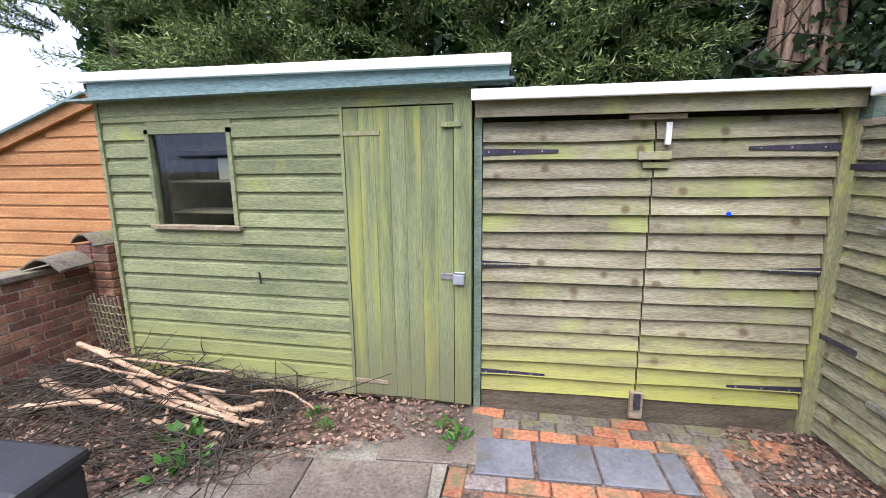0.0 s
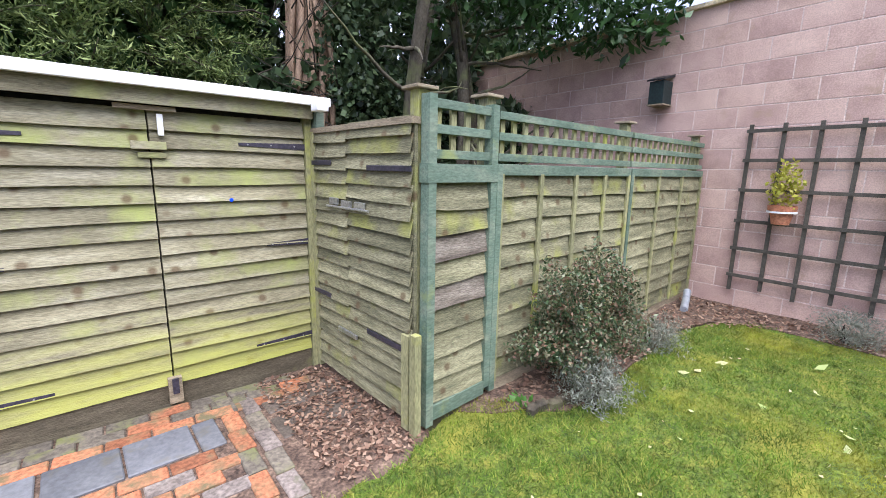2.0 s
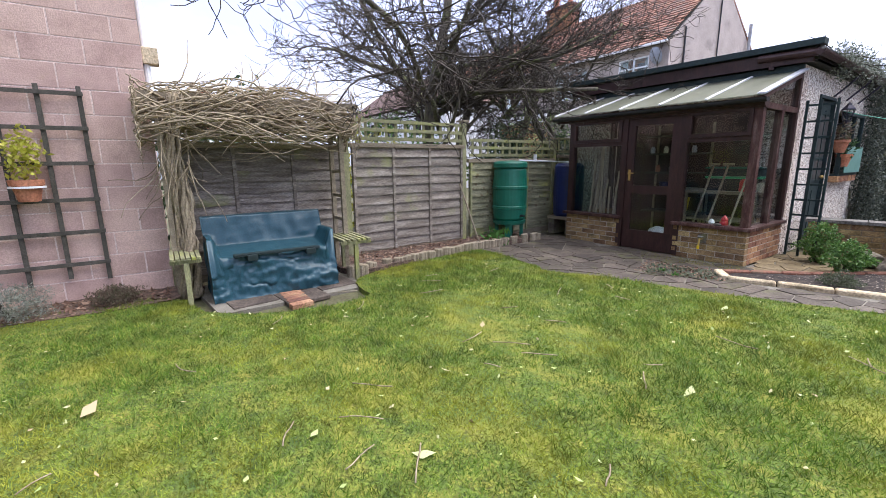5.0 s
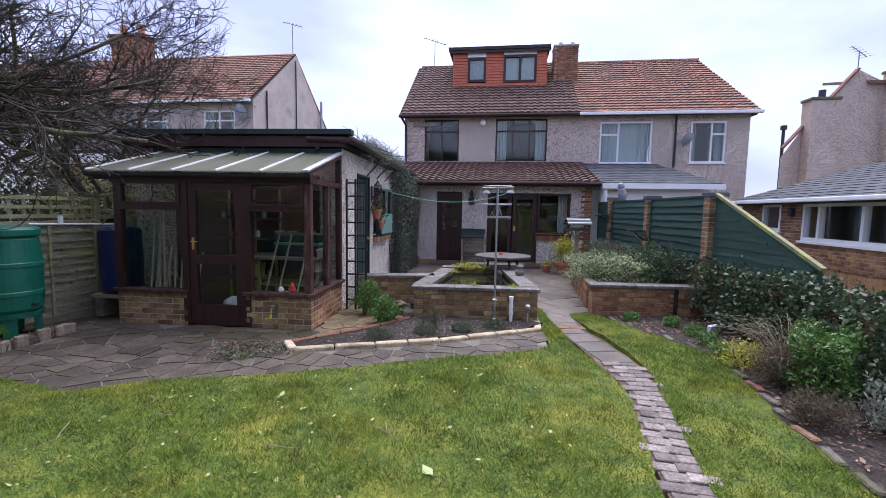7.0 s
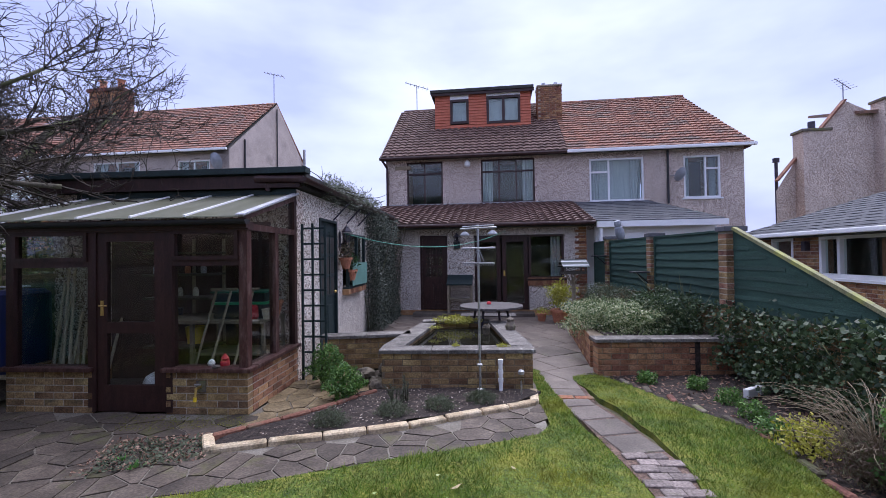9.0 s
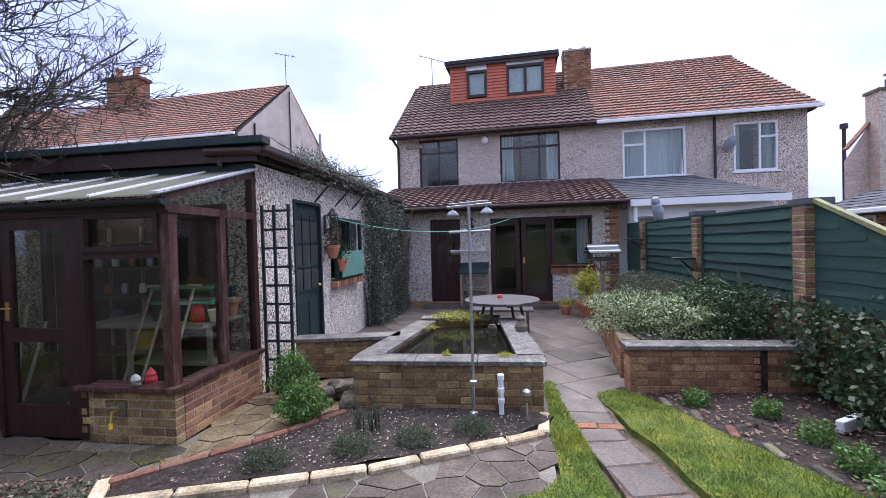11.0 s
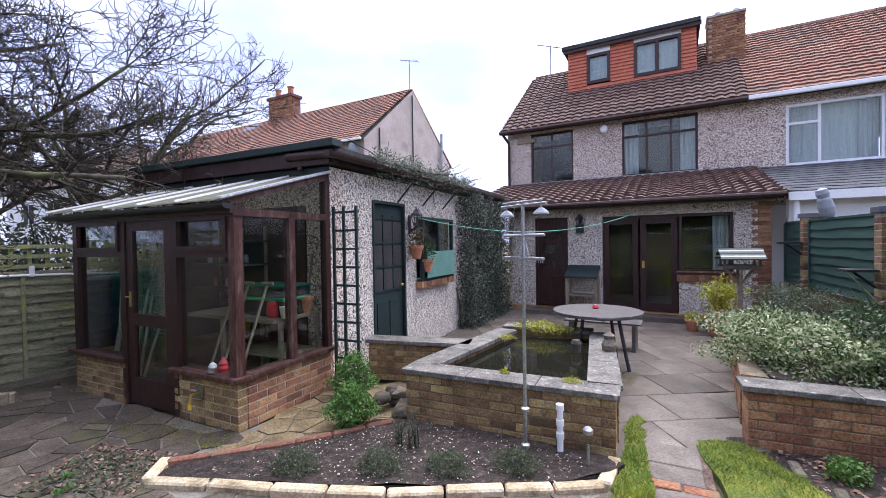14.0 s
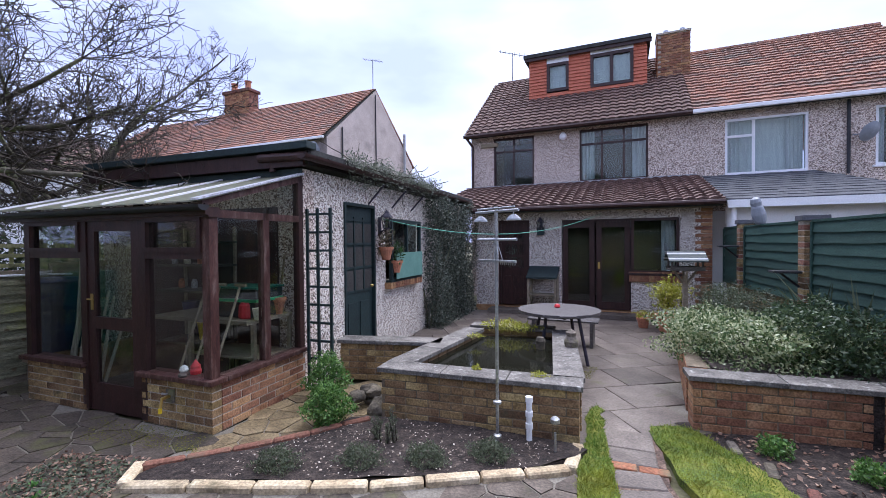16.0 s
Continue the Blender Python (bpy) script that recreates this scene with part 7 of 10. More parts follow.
part("roof_deck", side_prism([(LY + 0.28, LE - 0.06), (LY - 3.8, LR - 0.03), (LY - 3.8, LR - 0.12), (LY + 0.28, LE - 0.14)], LX0 + 0.02, LX1), M_FELT, lh)
part("roof_back", side_prism([(LY - 3.8, LR), (LY - 7.9, LE), (LY - 7.9, LE - 0.1), (LY - 3.8, LR - 0.1)], LX0, LX1), M_TILERED, lh)
part("gutter", box(LX0 - 0.1, LX1, LY + 0.3, LY + 0.4, LE - 0.12, LE - 0.02, bevel=0.02), M_WHITE, lh)
part("lower_roof", box(16.3, LX1, LY + 0.004, LY + 0.9, 3.78, 3.90), M_FELT, lh, "flat felt roof over the ground floor")
part("lower_fascia", box(16.3, LX1, LY + 0.82, LY + 0.9, 3.34, 3.77), M_WHITE, lh, "white fascia board")
part("ground_floor_wall", box(16.5, LX1, LY + 0.5, LY + 0.8, -0.05, 3.34), M_BRICKRED, lh)
part("downpipe", cyl((LX0 - 0.05, LY - 1.0, 2.5), (LX0 - 0.05, LY - 1.0, 6.7), 0.035), M_BLACKPLASTIC, lh)
part("downpipe", cyl((LX0 - 0.05, LY - 3.7, 2.5), (LX0 - 0.05, LY - 3.7, 8.9), 0.03), M_BLACKPLASTIC, lh)
part("flue", cyl((LX0 - 0.12, LY - 6.5, 3.0), (LX0 - 0.12, LY - 6.5, 7.6), 0.07), M_LEAD, lh)
far_dish = part("satellite_dish", lathe([(0.0, 0), (0.16, 0.02), (0.34, 0.09), (0.35, 0.095), (0.17, 0.035), (0.0, 0.015)], 18), M_GREY, lh, "grey satellite dish", at=pose(11.06, LY + 0.35, 5.48, 70, 0, -20))
part("arm", cyl((0, 0, 0), (0.1, -0.2, 0.4), 0.014), M_GREY, far_dish)
lch = part("chimney", box(18.75, 20.65, LY - 4.15, LY - 3.45, 8.4, 10.25), M_BRICKOLD, lh, "brick chimney with clay pots")
for c in range(24):
    for k in range(8):
        put_piece("brick", piece_box("far_chimney_brick", (0.225, 0.03, 0.068), M_BRICKRED), lch, 18.88 + k * 0.235 - 0.05 * (c % 2), LY - 3.44, 8.45 + c * 0.076)
part("crown", box(18.65, 20.75, LY - 4.22, LY - 3.36, 10.25, 10.42, bevel=0.02), M_BRICKOLD, lch)
for x in (19.15, 20.2):
    part("chimney_pot", lathe([(0.20, 0), (0.16, 0.1), (0.16, 0.45), (0.21, 0.52), (0.14, 0.52)], 12), M_TERRA, lch, at=pose(x, LY - 3.8, 10.42))
part("flashing", box(18.6, 20.8, LY - 3.42, LY - 3.36, 8.75, 8.93), M_LEAD, lch)
part("rooflight", side_prism([(LY - 2.75, 8.44), (LY - 3.35, 8.94), (LY - 3.35, 9.02), (LY - 2.75, 8.52)], 21.2, 22.5), M_GLASS, lh)
aerial(LX0 + 0.15, LY - 3.8, 9.2, 1.5)
aerial(20.5, LY - 3.8, 10.2, 2.6)
lh2 = thing("far_house", "white rendered house with a brown hipped roof", "house", "far houses")
part("wall", box(19.4, 32, -17.5, -13.7, -0.05, 4.5), M_WHITEWALL, lh2)
b = bmesh.new()
vs = [b.verts.new(c) for c in ((19.1, -17.8, 4.55), (32.3, -17.8, 4.55), (32.3, -13.4, 4.55), (19.1, -13.4, 4.55), (21.6, -15.6, 6.5), (30.0, -15.6, 6.5))]
for q in ((0, 1, 5, 4), (1, 2, 5), (2, 3, 4, 5), (3, 0, 4)):
    b.faces.new([vs[i] for i in q])
part("roof", b, M_TILEBROWN, lh2)
for x in (21.0, 25.0, 28.0):
    wd = part("window", box(x, x + 1.5, -13.72, -13.65, 2.8, 4.0), M_UPVC, lh2, "white framed window")
    # Opaque panes, coloured dark for the unlit rooms behind.
    part("pane", box(x + 0.1, x + 0.7, -13.65, -13.64, 2.9, 3.9), M_DARK, wd)
    part("pane", box(x + 0.8, x + 1.4, -13.65, -13.64, 2.9, 3.9), M_DARK, wd)

# bungalow wing and tall gable on the other side
bg = thing("brick_wing", "red brick single-storey wing with white windows and slate roof", "extension", at=frame_at(-6.5, 0, 0))
part("wall", box(-0.25, 0.0, -14.9, -13.95, -0.05, 1.98), M_BRICKRED, bg)
part("wall", box(-0.25, 0.0, -13.2, -12.45, -0.05, 1.98), M_BRICKRED, bg)
part("wall", box(-0.25, 0.0, -13.95, -13.2, -0.05, 1.25), M_BRICKRED, bg)
part("wall", box(-0.25, 0.0, -12.45, -10.2, -0.05, 1.08), M_BRICKRED, bg)
part("wall", box(-0.25, 0.0, -10.2, -5.5, -0.05, 1.98), M_BRICKRED, bg)
part("end_wall", box(-4.0, -0.25, -15.1, -14.9, -0.05, 2.0), M_BRICKRED, bg)
for v0, v1, z0, cols in ((-13.95, -13.2, 1.25, ()), (-12.45, -10.2, 1.08, (0.22, 0.72))):
    for a, e in ((v0, v0 + 0.07), (v1 - 0.07, v1), *((v0 + (v1 - v0) * c - 0.035, v0 + (v1 - v0) * c + 0.035) for c in cols)):
        part("window_frame", box(-0.1, 0.02, a, e, z0, 1.92), M_UPVC, bg)
    for a, e in ((z0, z0 + 0.08), (1.84, 1.92)):
        part("window_frame", box(-0.1, 0.018, v0, v1, a, e), M_UPVC, bg)
    part("window_sill", box(-0.1, 0.08, v0 - 0.05, v1 + 0.05, z0 - 0.05, z0), M_UPVC, bg)
    part("pane", box(-0.06, -0.055, v0, v1, z0, 1.9), M_GLASS, bg)
    # Dark sheet imitates the shade behind the wing windows.
    part("room", box(-1.5, -1.45, v0 - 0.3, v1 + 0.3, z0 - 0.3, 2.0), M_DARK, bg)
for y0, ln, z0, n in ((-9.0, 5.9, 0.55, 7), (-12.46, 0.73, 1.08, 12), (-13.96, 0.93, 1.08, 12)):
    face = part("brick_facing", box(0.01, ln - 0.01, -0.004, 0.004, z0, z0 + n * 0.075), M_MORTAR, bg, at=pose(0.006, y0, 0, 0, 0, -90))
    brick_run(face, ln, 0.024, z0, n, M_BRICKRED, 0.0, -0.006)
me_roof = tile_roof("roof", bg, 5.3, 15.2, 0.3, 1.98, -3.4, 3.1, M_SLATEROOF, 0.3, 14, flat=True, label="grey slate roof")
me_roof.matrix_basis = pose(0, 0, 0, 0, 0, -90)
part("roof_underlay", box(-3.4, 0.28, -15.2, -5.3, 1.9, 1.97), M_FELT, bg)
part("gutter", box(0.26, 0.36, -15.2, -5.3, 1.93, 2.02, bevel=0.02), M_WHITE, bg)
for v in (-12.75, -9.9):
    part("wall_light", box(0.0, 0.12, v - 0.06, v + 0.06, 1.62, 1.82, bevel=0.01), M_BLACKMETAL, bg)
tg = thing("far_house", "tall rendered gable of a far house with chimneys", "house", "far houses")
b = bmesh.new()
prism([(-10.3, 0), (-10.3, 3.85), (-11.2, 5.3), (-12.68, 7.08), (-13.58, 6.6), (-16.5, 6.6), (-19.0, 4.5), (-19.0, 0)], 0, 8.0, b)
bmesh.ops.transform(b, matrix=pose(0, -20.0, 0, 90, 0, 0), verts=b.verts)
for v in b.verts:
    if v.co.y < -20.01:
        v.co.y = -28.0
        v.co.x -= 5.5
part("gable", b, M_PEBBLE, tg)
part("roof", box(-18.4, -13.0, 0, 2.6, -0.05, 0.05, m=pose(0, -22.3, 7.2, -14, 0, 0)), M_TILERED, tg, "orange tiled roof slope")
part("roof_edge", box(0, 3.7, -0.12, 0.1, -0.01, 0.05, m=Matrix.Translation((-12.68, -20, 7.09)) @ pose(0, 0, 0, 0, 51, 0)), M_BRICKOLD, tg)
for x, w_, h in ((-10.96, 0.9, 5.9), (-13.59, 1.24, 6.9)):
    c_ = part("chimney_breast", box(x - w_, x, -20.1, -19.55, 0, h), M_PEBBLE, tg)
    part("crown", box(x - w_ - 0.05, x + 0.05, -20.15, -19.5, h, h + 0.1, bevel=0.02), M_STONE, c_)
    part("chimney_pot", cyl((x - w_ * 0.5, -19.8, h + 0.1), (x - w_ * 0.5, -19.8, h + 0.4), 0.11), M_BLACKMETAL, c_)
aerial(-13.0, -20.5, 6.6, 1.3)
sv = thing("soil_stack", "thin dark chimney pipe on a far roof", "pipe", at=frame_at(-10.62, -20.5))
part("pipe", cyl((0, 0, 0), (0, 0, 5.0), 0.055), M_BLACKMETAL, sv)
part("cowl", cyl((0, 0, 5.0), (0, 0, 5.16), 0.11), M_BLACKMETAL, sv)

# ---------------------------------------------------------------- things by the sheds
ow = thing("orange_shed", "orange-stained lap board shed with a felt roof", "shed", at=frame_at(-4.6, 3.55))
b = prism([(-4.0, 0), (0.9, 0), (0.9, 2.0), (0.0, 2.26), (-4.0, 1.0)], 0, 0.03)
part("gable_wall", b, M_ORANGEWOOD, ow, at=pose(0, 0.04, 0, 90, 0, 0))
for i in range(15):
    z = 0.1 + i * 0.14
    lft = -4.0 if z < 0.85 else max(-4.0, (z + 0.14 - 2.26) / 0.315)
    if lft < 0.6:
        shiplap(ow, lft, 0.88, z, min(0.14, 2.2 - z), M_ORANGEWOOD)
b = side_prism([(-0.05, -0.05), (0.0, -0.05), (0.0, 0.06), (-0.05, 0.06)], -4.2, 0.05)
bmesh.ops.transform(b, matrix=Matrix.Translation((0, -0.02, 2.24)) @ pose(0, 0, 0, 0, -17.5, 0), verts=b.verts)
part("bargeboard", b, M_ORANGEWOOD, ow)
b = side_prism([(-0.12, 0.06), (3.0, 0.06), (3.0, 0.085), (-0.12, 0.085)], -4.2, 0.03)
bmesh.ops.transform(b, matrix=Matrix.Translation((0, 0, 2.24)) @ pose(0, 0, 0, 0, -17.5, 0), verts=b.verts)
part("felt_roof", b, M_BLUEGREY, ow)
lat = thing("lattice_panel", "diagonal lattice panel on the neighbour's side", "trellis", at=frame_at(-5.6, 2.6, 30))
for i in range(9):
    part("slat", box(-0.5, 0.5, 0, 0.01, -0.012, 0.012, m=pose(0, 0, 0.95 + (i - 4) * 0.09, 0, 40, 0)), M_EDGESTONE, lat)
    part("slat", box(-0.5, 0.5, 0.012, 0.022, -0.012, 0.012, m=pose(0, 0, 0.95 + (i - 4) * 0.09, 0, -40, 0)), M_EDGESTONE, lat)
part("post", box(0.42, 0.48, -0.02, 0.04, 0.0, 1.5), M_ORANGEWOOD, lat)
m, d = along((-4.02, -2.6), (-4.16, 3.25))
ww = thing("garden_wall", "old dark brick garden wall with a tile coping", "wall", at=m)
brick_run(ww, d, 0.22, 0.0, 10, M_BRICKOLD, mortar=M_MORTAR)
part("coping", box(0, d - 0.5, -0.02, 0.24, 0.752, 0.80, bevel=0.01), M_STONE, ww)
pr = thing("wall_pier", "old brick pier with broken tiles on top", "pier", at=frame_at(-4.05, 3.02))
part("core", box(-0.22, 0.12, -0.12, 0.22, 0, 0.93), M_MORTARDARK, pr)
for c in range(12):
    for q in range(2):
        put_piece("brick", piece_box("pier_brick2", (0.17, 0.36, 0.066), M_BRICKOLD), pr, -0.135 + q * 0.18, 0.05, c * 0.078 + 0.04, 0.6 * (c % 2))
for x, y, z, r in ((-4.1, 2.62, 0.80, 12), (-4.08, 3.0, 0.94, -8)):
    tl = bmesh.new()
    n = 8
    rows = [[tl.verts.new((-0.15 + 0.3 * i / n, yy, 0.09 * math.sin(math.pi * i / n) + o)) for i in range(n + 1)] for yy, o in ((-0.17, 0), (0.17, 0), (0.17, 0.015), (-0.17, 0.015))]
    for k in range(4):
        for i in range(n):
            tl.faces.new((rows[k][i], rows[k][i + 1], rows[(k + 1) % 4][i + 1], rows[(k + 1) % 4][i]))
    tagged(part("ridge_tile", tl, M_STONE, None, at=pose(x, y, z, 0, 4, r)), "loose grey ridge tile lying on the wall", "tile", "loose ridge tiles")
hur = thing("willow_hurdle", "small weathered willow hurdle leaning by the wall", "hurdle", at=pose(-3.87, 2.80, 0, 6, 0, -8))
for i in range(9):
    part("stake", cyl((-0.2 + i * 0.05, 0, 0), (-0.2 + i * 0.05, 0, 0.50 + 0.02 * (i % 3)), 0.009, n=6), M_OLDWOOD, hur)
for i in range(7):
    pts = [(-0.22 + 0.44 * t, 0.012 * math.cos(t * 9 * math.pi + i * math.pi), 0.05 + i * 0.065) for t in np.linspace(0, 1, 19)]
    part("withy", tubes_mesh("withy", [(pts, [0.007] * 19)], M_POST, 5), M_POST, hur)

r5 = np.random.default_rng(5)
THICK = [((-3.55, 2.28, 0.32), (-1.86, 1.99, 0.05), 0.020), ((-3.56, 2.02, 0.16), (-2.06, 1.86, 0.05), 0.032), ((-3.55, 1.80, 0.08), (-2.68, 1.89, 0.15), 0.022), ((-2.9, 2.06, 0.22), (-1.88, 2.02, 0.07), 0.022),
         ((-3.0, 2.02, 0.16), (-1.9, 1.92, 0.06), 0.018), ((-2.4, 2.13, 0.15), (-2.0, 2.18, 0.06), 0.026), ((-2.75, 2.1, 0.12), (-2.05, 2.08, 0.10), 0.024), ((-2.35, 1.79, 0.03), (-2.56, 1.97, 0.10), 0.014), ((-2.1, 2.2, 0.1), (-1.6, 2.16, 0.1), 0.010), ((-3.6, 2.4, 0.22), (-2.3, 2.3, 0.2), 0.012), ((-3.3, 1.95, 0.1), (-2.5, 2.12, 0.12), 0.026), ((-3.5, 2.15, 0.25), (-2.2, 2.1, 0.12), 0.012)]
for a, e, rad in THICK:
    a, e = np.array(a), np.array(e)
    t = np.linspace(0, 1, 11)[:, None]
    pts = a + (e - a) * t + np.cumsum(r5.normal(size=(11, 3)) * 0.008, axis=0) + np.array([0, 0.06, 0.04]) * np.sin(t * math.pi) * r5.uniform(-1, 1)
    pts[:, 2] = np.maximum(pts[:, 2], rad + 0.005)
    tagged(part("cut_branch", tubes_mesh("cut_branch", [(pts, np.linspace(rad, rad * 0.75, 11))], M_STICK, 9), M_STICK, None), "bare cut branch lying on the brush pile", "branch", "cut branches")
lines = []
for _ in range(620):
    x, y = r5.uniform(-3.95, -1.75), r5.uniform(1.45, 2.42)
    k = np.exp(-((x + 3.0) ** 2 / 0.5 + (y - 2.2) ** 2 / 0.12))
    a = r5.uniform(0, 6.28)
    pts, _d = wander((x, y, 0.02 + 0.26 * k * r5.random() + 0.02), (math.cos(a), math.sin(a), r5.uniform(-0.1, 0.2)), r5.uniform(0.2, 0.75), 6, 0.12, r5)
    pts[:, 2] = np.maximum(pts[:, 2], 0.012)
    pts[:, 1] = np.minimum(pts[:, 1], 2.42)
    lines.append((pts, np.linspace(0.006, 0.002, 7) * r5.uniform(0.6, 1.3)))
tagged(new("brush_pile", tubes_mesh("brush_pile", lines, M_TWIG, 4)), "heap of thin dark twigs and prunings by the shed", "brushwood", "", "stuff")


def litter(name, poly, n, size, material, z, label, flat=0.35):
    xs, ys = np.array(poly).T
    x, y = rng.uniform(xs.min(), xs.max(), n * 3), rng.uniform(ys.min(), ys.max(), n * 3)
    k = inside(poly, x, y)
    at = np.stack([x[k][:n], y[k][:n], np.full(min(n, k.sum()), z)], 1)
    at[:, 2] += rng.random(len(at)) * 0.015
    d = rng.normal(size=(len(at), 3)) * np.array([1, 1, flat])
    m_ = leaves(name, at, size, material, 0.6, 3.0, d * 6, 0.1)
    return tagged(new(name, m_), label, "leaf litter", "", "stuff")


litter("dead_leaves", [(-4.0, 1.2), (-2.5, 1.1), (-1.3, 1.9), (-0.7, 2.15), (-0.7, 2.42), (-3.9, 2.9)], 4500, 0.036, L_DRY, 0.03, "brown dead leaves under the brush pile")
litter("bark_chips", [(0.9, 1.25), (1.45, 1.3), (1.3, 2.5), (0.8, 2.48)], 1500, 0.034, L_DRY, 0.012, "reddish dead leaves and bark by the gate leaf")
litter("dead_leaves", [(2.1, 1.4), (2.5, 1.0), (4.6, 1.2), (5.2, 0.7), (5.2, -1.0), (5.7, -1.0), (5.7, 1.7)], 2200, 0.045, L_DRY, 0.035, "dead leaves in the fence border")
litter("dead_leaves", [(5.15, -2.95), (5.5, -4.9), (5.6, -6.2), (6.1, -6.2), (6.0, -3.0)], 1800, 0.04, L_DRY, 0.075, "bark and leaf litter in the raised border")
litter("dead_leaves", [(-1.3, -8.75), (-1.75, -7.95), (-2.3, -6.9), (-2.1, -5.1), (-2.0, -1), (-3.6, -1), (-3.2, -8.9)], 3000, 0.045, L_DRY, 0.016, "dead leaves in the wall border")
litter("soil_litter", [(2.3, -6.4), (0.9, -6.95), (-0.2, -7.6), (-0.2, -7.95), (1.4, -7.9), (1.9, -7.2)], 750, 0.020, L_CHIP, 0.05, "pale dry chips and leaf bits on the dark soil")
litter("gravel_leaves", [(2.45, -6.1), (3.2, -5.75), (3.4, -6.3), (2.75, -6.5)], 1000, 0.034, L_IVYGREY, 0.016, "drift of grey-green clippings and chips on the paving", 0.6)
litter("gravel_leaves", [(2.45, -6.1), (3.3, -5.7), (3.5, -6.35), (2.75, -6.55)], 700, 0.034, L_DRY, 0.014, "brown leaf bits drifted over the paving", 0.5)
litter("fallen_leaves", [(0.2, 0.8), (4.6, 0.8), (5.0, -1.0), (4.0, -2.0), (5.0, -4.8), (3.2, -5.0), (1.0, -6.0), (-0.4, -6.6), (-0.6, -2)], 330, 0.034, L_FALLEN, 0.035, "pale fallen leaves scattered on the lawn")
litter("fallen_leaves", [(0.2, 0.8), (4.6, 0.8), (5.0, -1.0), (4.0, -2.0), (5.0, -4.8), (3.2, -5.0), (1.0, -6.0), (-0.4, -6.6), (-0.6, -2)], 40, 0.10, L_FALLEN, 0.035, "broad pale leaves fallen on the lawn")
tagged(litter("paving_moss", [(2.5, -6.75), (3.7, -6.5), (3.9, -6.85), (2.9, -7.0), (2.65, -6.98)], 1500, 0.014, L_MOSS, 0.012, "yellow-green moss spreading over the paving"), "", "moss")
tagged(litter("paving_moss", [(-0.36, -10.4), (0.25, -10.2), (0.2, -10.0), (-0.3, -9.8)], 900, 0.016, L_MOSS, 0.012, "yellow-green moss on the patio slabs"), "", "moss")
lines = []
for _ in range(40):
    x, y = r5.uniform(0.2, 4.5), r5.uniform(-5.0, 0.5)
    a = r5.uniform(0, 6.28)
    pts, _d = wander((x, y, 0.04), (math.cos(a), math.sin(a), 0), r5.uniform(0.1, 0.3), 4, 0.15, r5)
    pts[:, 2] = 0.04
    lines.append((pts, [0.004] * 5))
tagged(new("fallen_twigs", tubes_mesh("fallen_twigs", lines, M_VINE, 4)), "small pale twigs fallen on the lawn", "twigs", "", "stuff")


def rosette(x, y, z, n, size, material, label, name="weed", cat="weed"):
    p = np.stack([x + rng.normal(size=n) * size * 0.6, y + rng.normal(size=n) * size * 0.6, np.full(n, z) + rng.random(n) * size * 0.2], 1)
    dirs = p - np.array([x, y, z - 0.05])
    return tagged(new(name, leaves(name, p, size, material, 0.55, 1.0, unit(dirs) * 1.3, 0.5)), label, cat)


for x, y, s in ((-2.25, 1.82, 0.10), (-2.10, 1.60, 0.09), (-1.62, 2.2, 0.05), (-1.5, 2.05, 0.05), (-0.75, 2.2, 0.05), (-0.7, 2.08, 0.06), (2.15, 1.2, 0.07), (2.9, -5.9, 0.035), (3.1, -6.0, 0.03)):
    rosette(x, y, 0.02, 22, s, L_HERB, "low green weed growing between paving", "weed", "weed")
tagged(new("foxglove", leaves("foxglove", blob_points(60, (5.62, -5.55, 0.12), (0.2, 0.2, 0.12)), 0.14, L_HERB, 0.45)), "low broad-leaved plant in the border", "plant")

bin_ = thing("storage_tub", "black moulded plastic tub on the slabs", "tub", at=frame_at(-2.56, 1.06, 3))
part("body", box(-0.30, 0.30, -0.24, 0.20, 0.0, 0.27, bevel=0.03), M_BLACKPLASTIC, bin_)
part("lid", box(-0.32, 0.32, -0.1, 0.22, 0.27, 0.34, bevel=0.025), M_BLACKPLASTIC, bin_)
part("lower_lip", box(-0.32, 0.30, -0.32, -0.1, 0.20, 0.27, bevel=0.02), M_BLACKPLASTIC, bin_)
part("handle_slot", box(-0.2, -0.12, -0.325, -0.315, 0.22, 0.24), M_GREY, bin_)

# ---------------------------------------------------------------- block wall things
tr = thing("wall_trellis", "square grey timber trellis fixed to the block wall", "trellis", at=frame_at(5.745, 0, 90))
for i in range(7):
    u = -0.50 + i * 0.296
    part("upright", box(u - 0.018, u + 0.018, 0.02, 0.042, 0.22 + (0.04 if i % 2 else 0), 2.06), M_TRELLIS, tr)
for z in (0.40, 0.71, 1.02, 1.36, 1.68, 1.99):
    part("crossbar", box(-0.53, 1.31, 0.0 + 0.045, 0.062, z - 0.018, z + 0.018), M_TRELLIS, tr)
for y in (0.86, -0.05):
    hp = thing("hanging_pot", "terracotta pot with a yellow-green box plant hung on the trellis", "plant pot", "trellis pots", at=frame_at(5.57, y, 0, 1.03))
    part("pot", lathe([(0.075, 0), (0.105, 0.14), (0.12, 0.14), (0.125, 0.19), (0.11, 0.19), (0.1, 0.17), (0.0, 0.165)], 20), M_TERRA, hp, smooth=False)
    part("saucer_ring", lathe([(0.118, 0.118), (0.128, 0.118), (0.128, 0.135), (0.118, 0.135)], 20), M_WHITE, hp, "white plastic hanger ring")
    part("foliage", leaves("foliage", blob_points(420, (0, 0, 0.40), (0.13, 0.13, 0.22)), 0.05, L_YELLOW, 0.55), L_YELLOW, hp)
bbw = thing("bird_box", "dark weathered bird box fixed to the block wall", "bird box", "bird boxes", at=frame_at(5.62, 2.28, 90, 2.36))
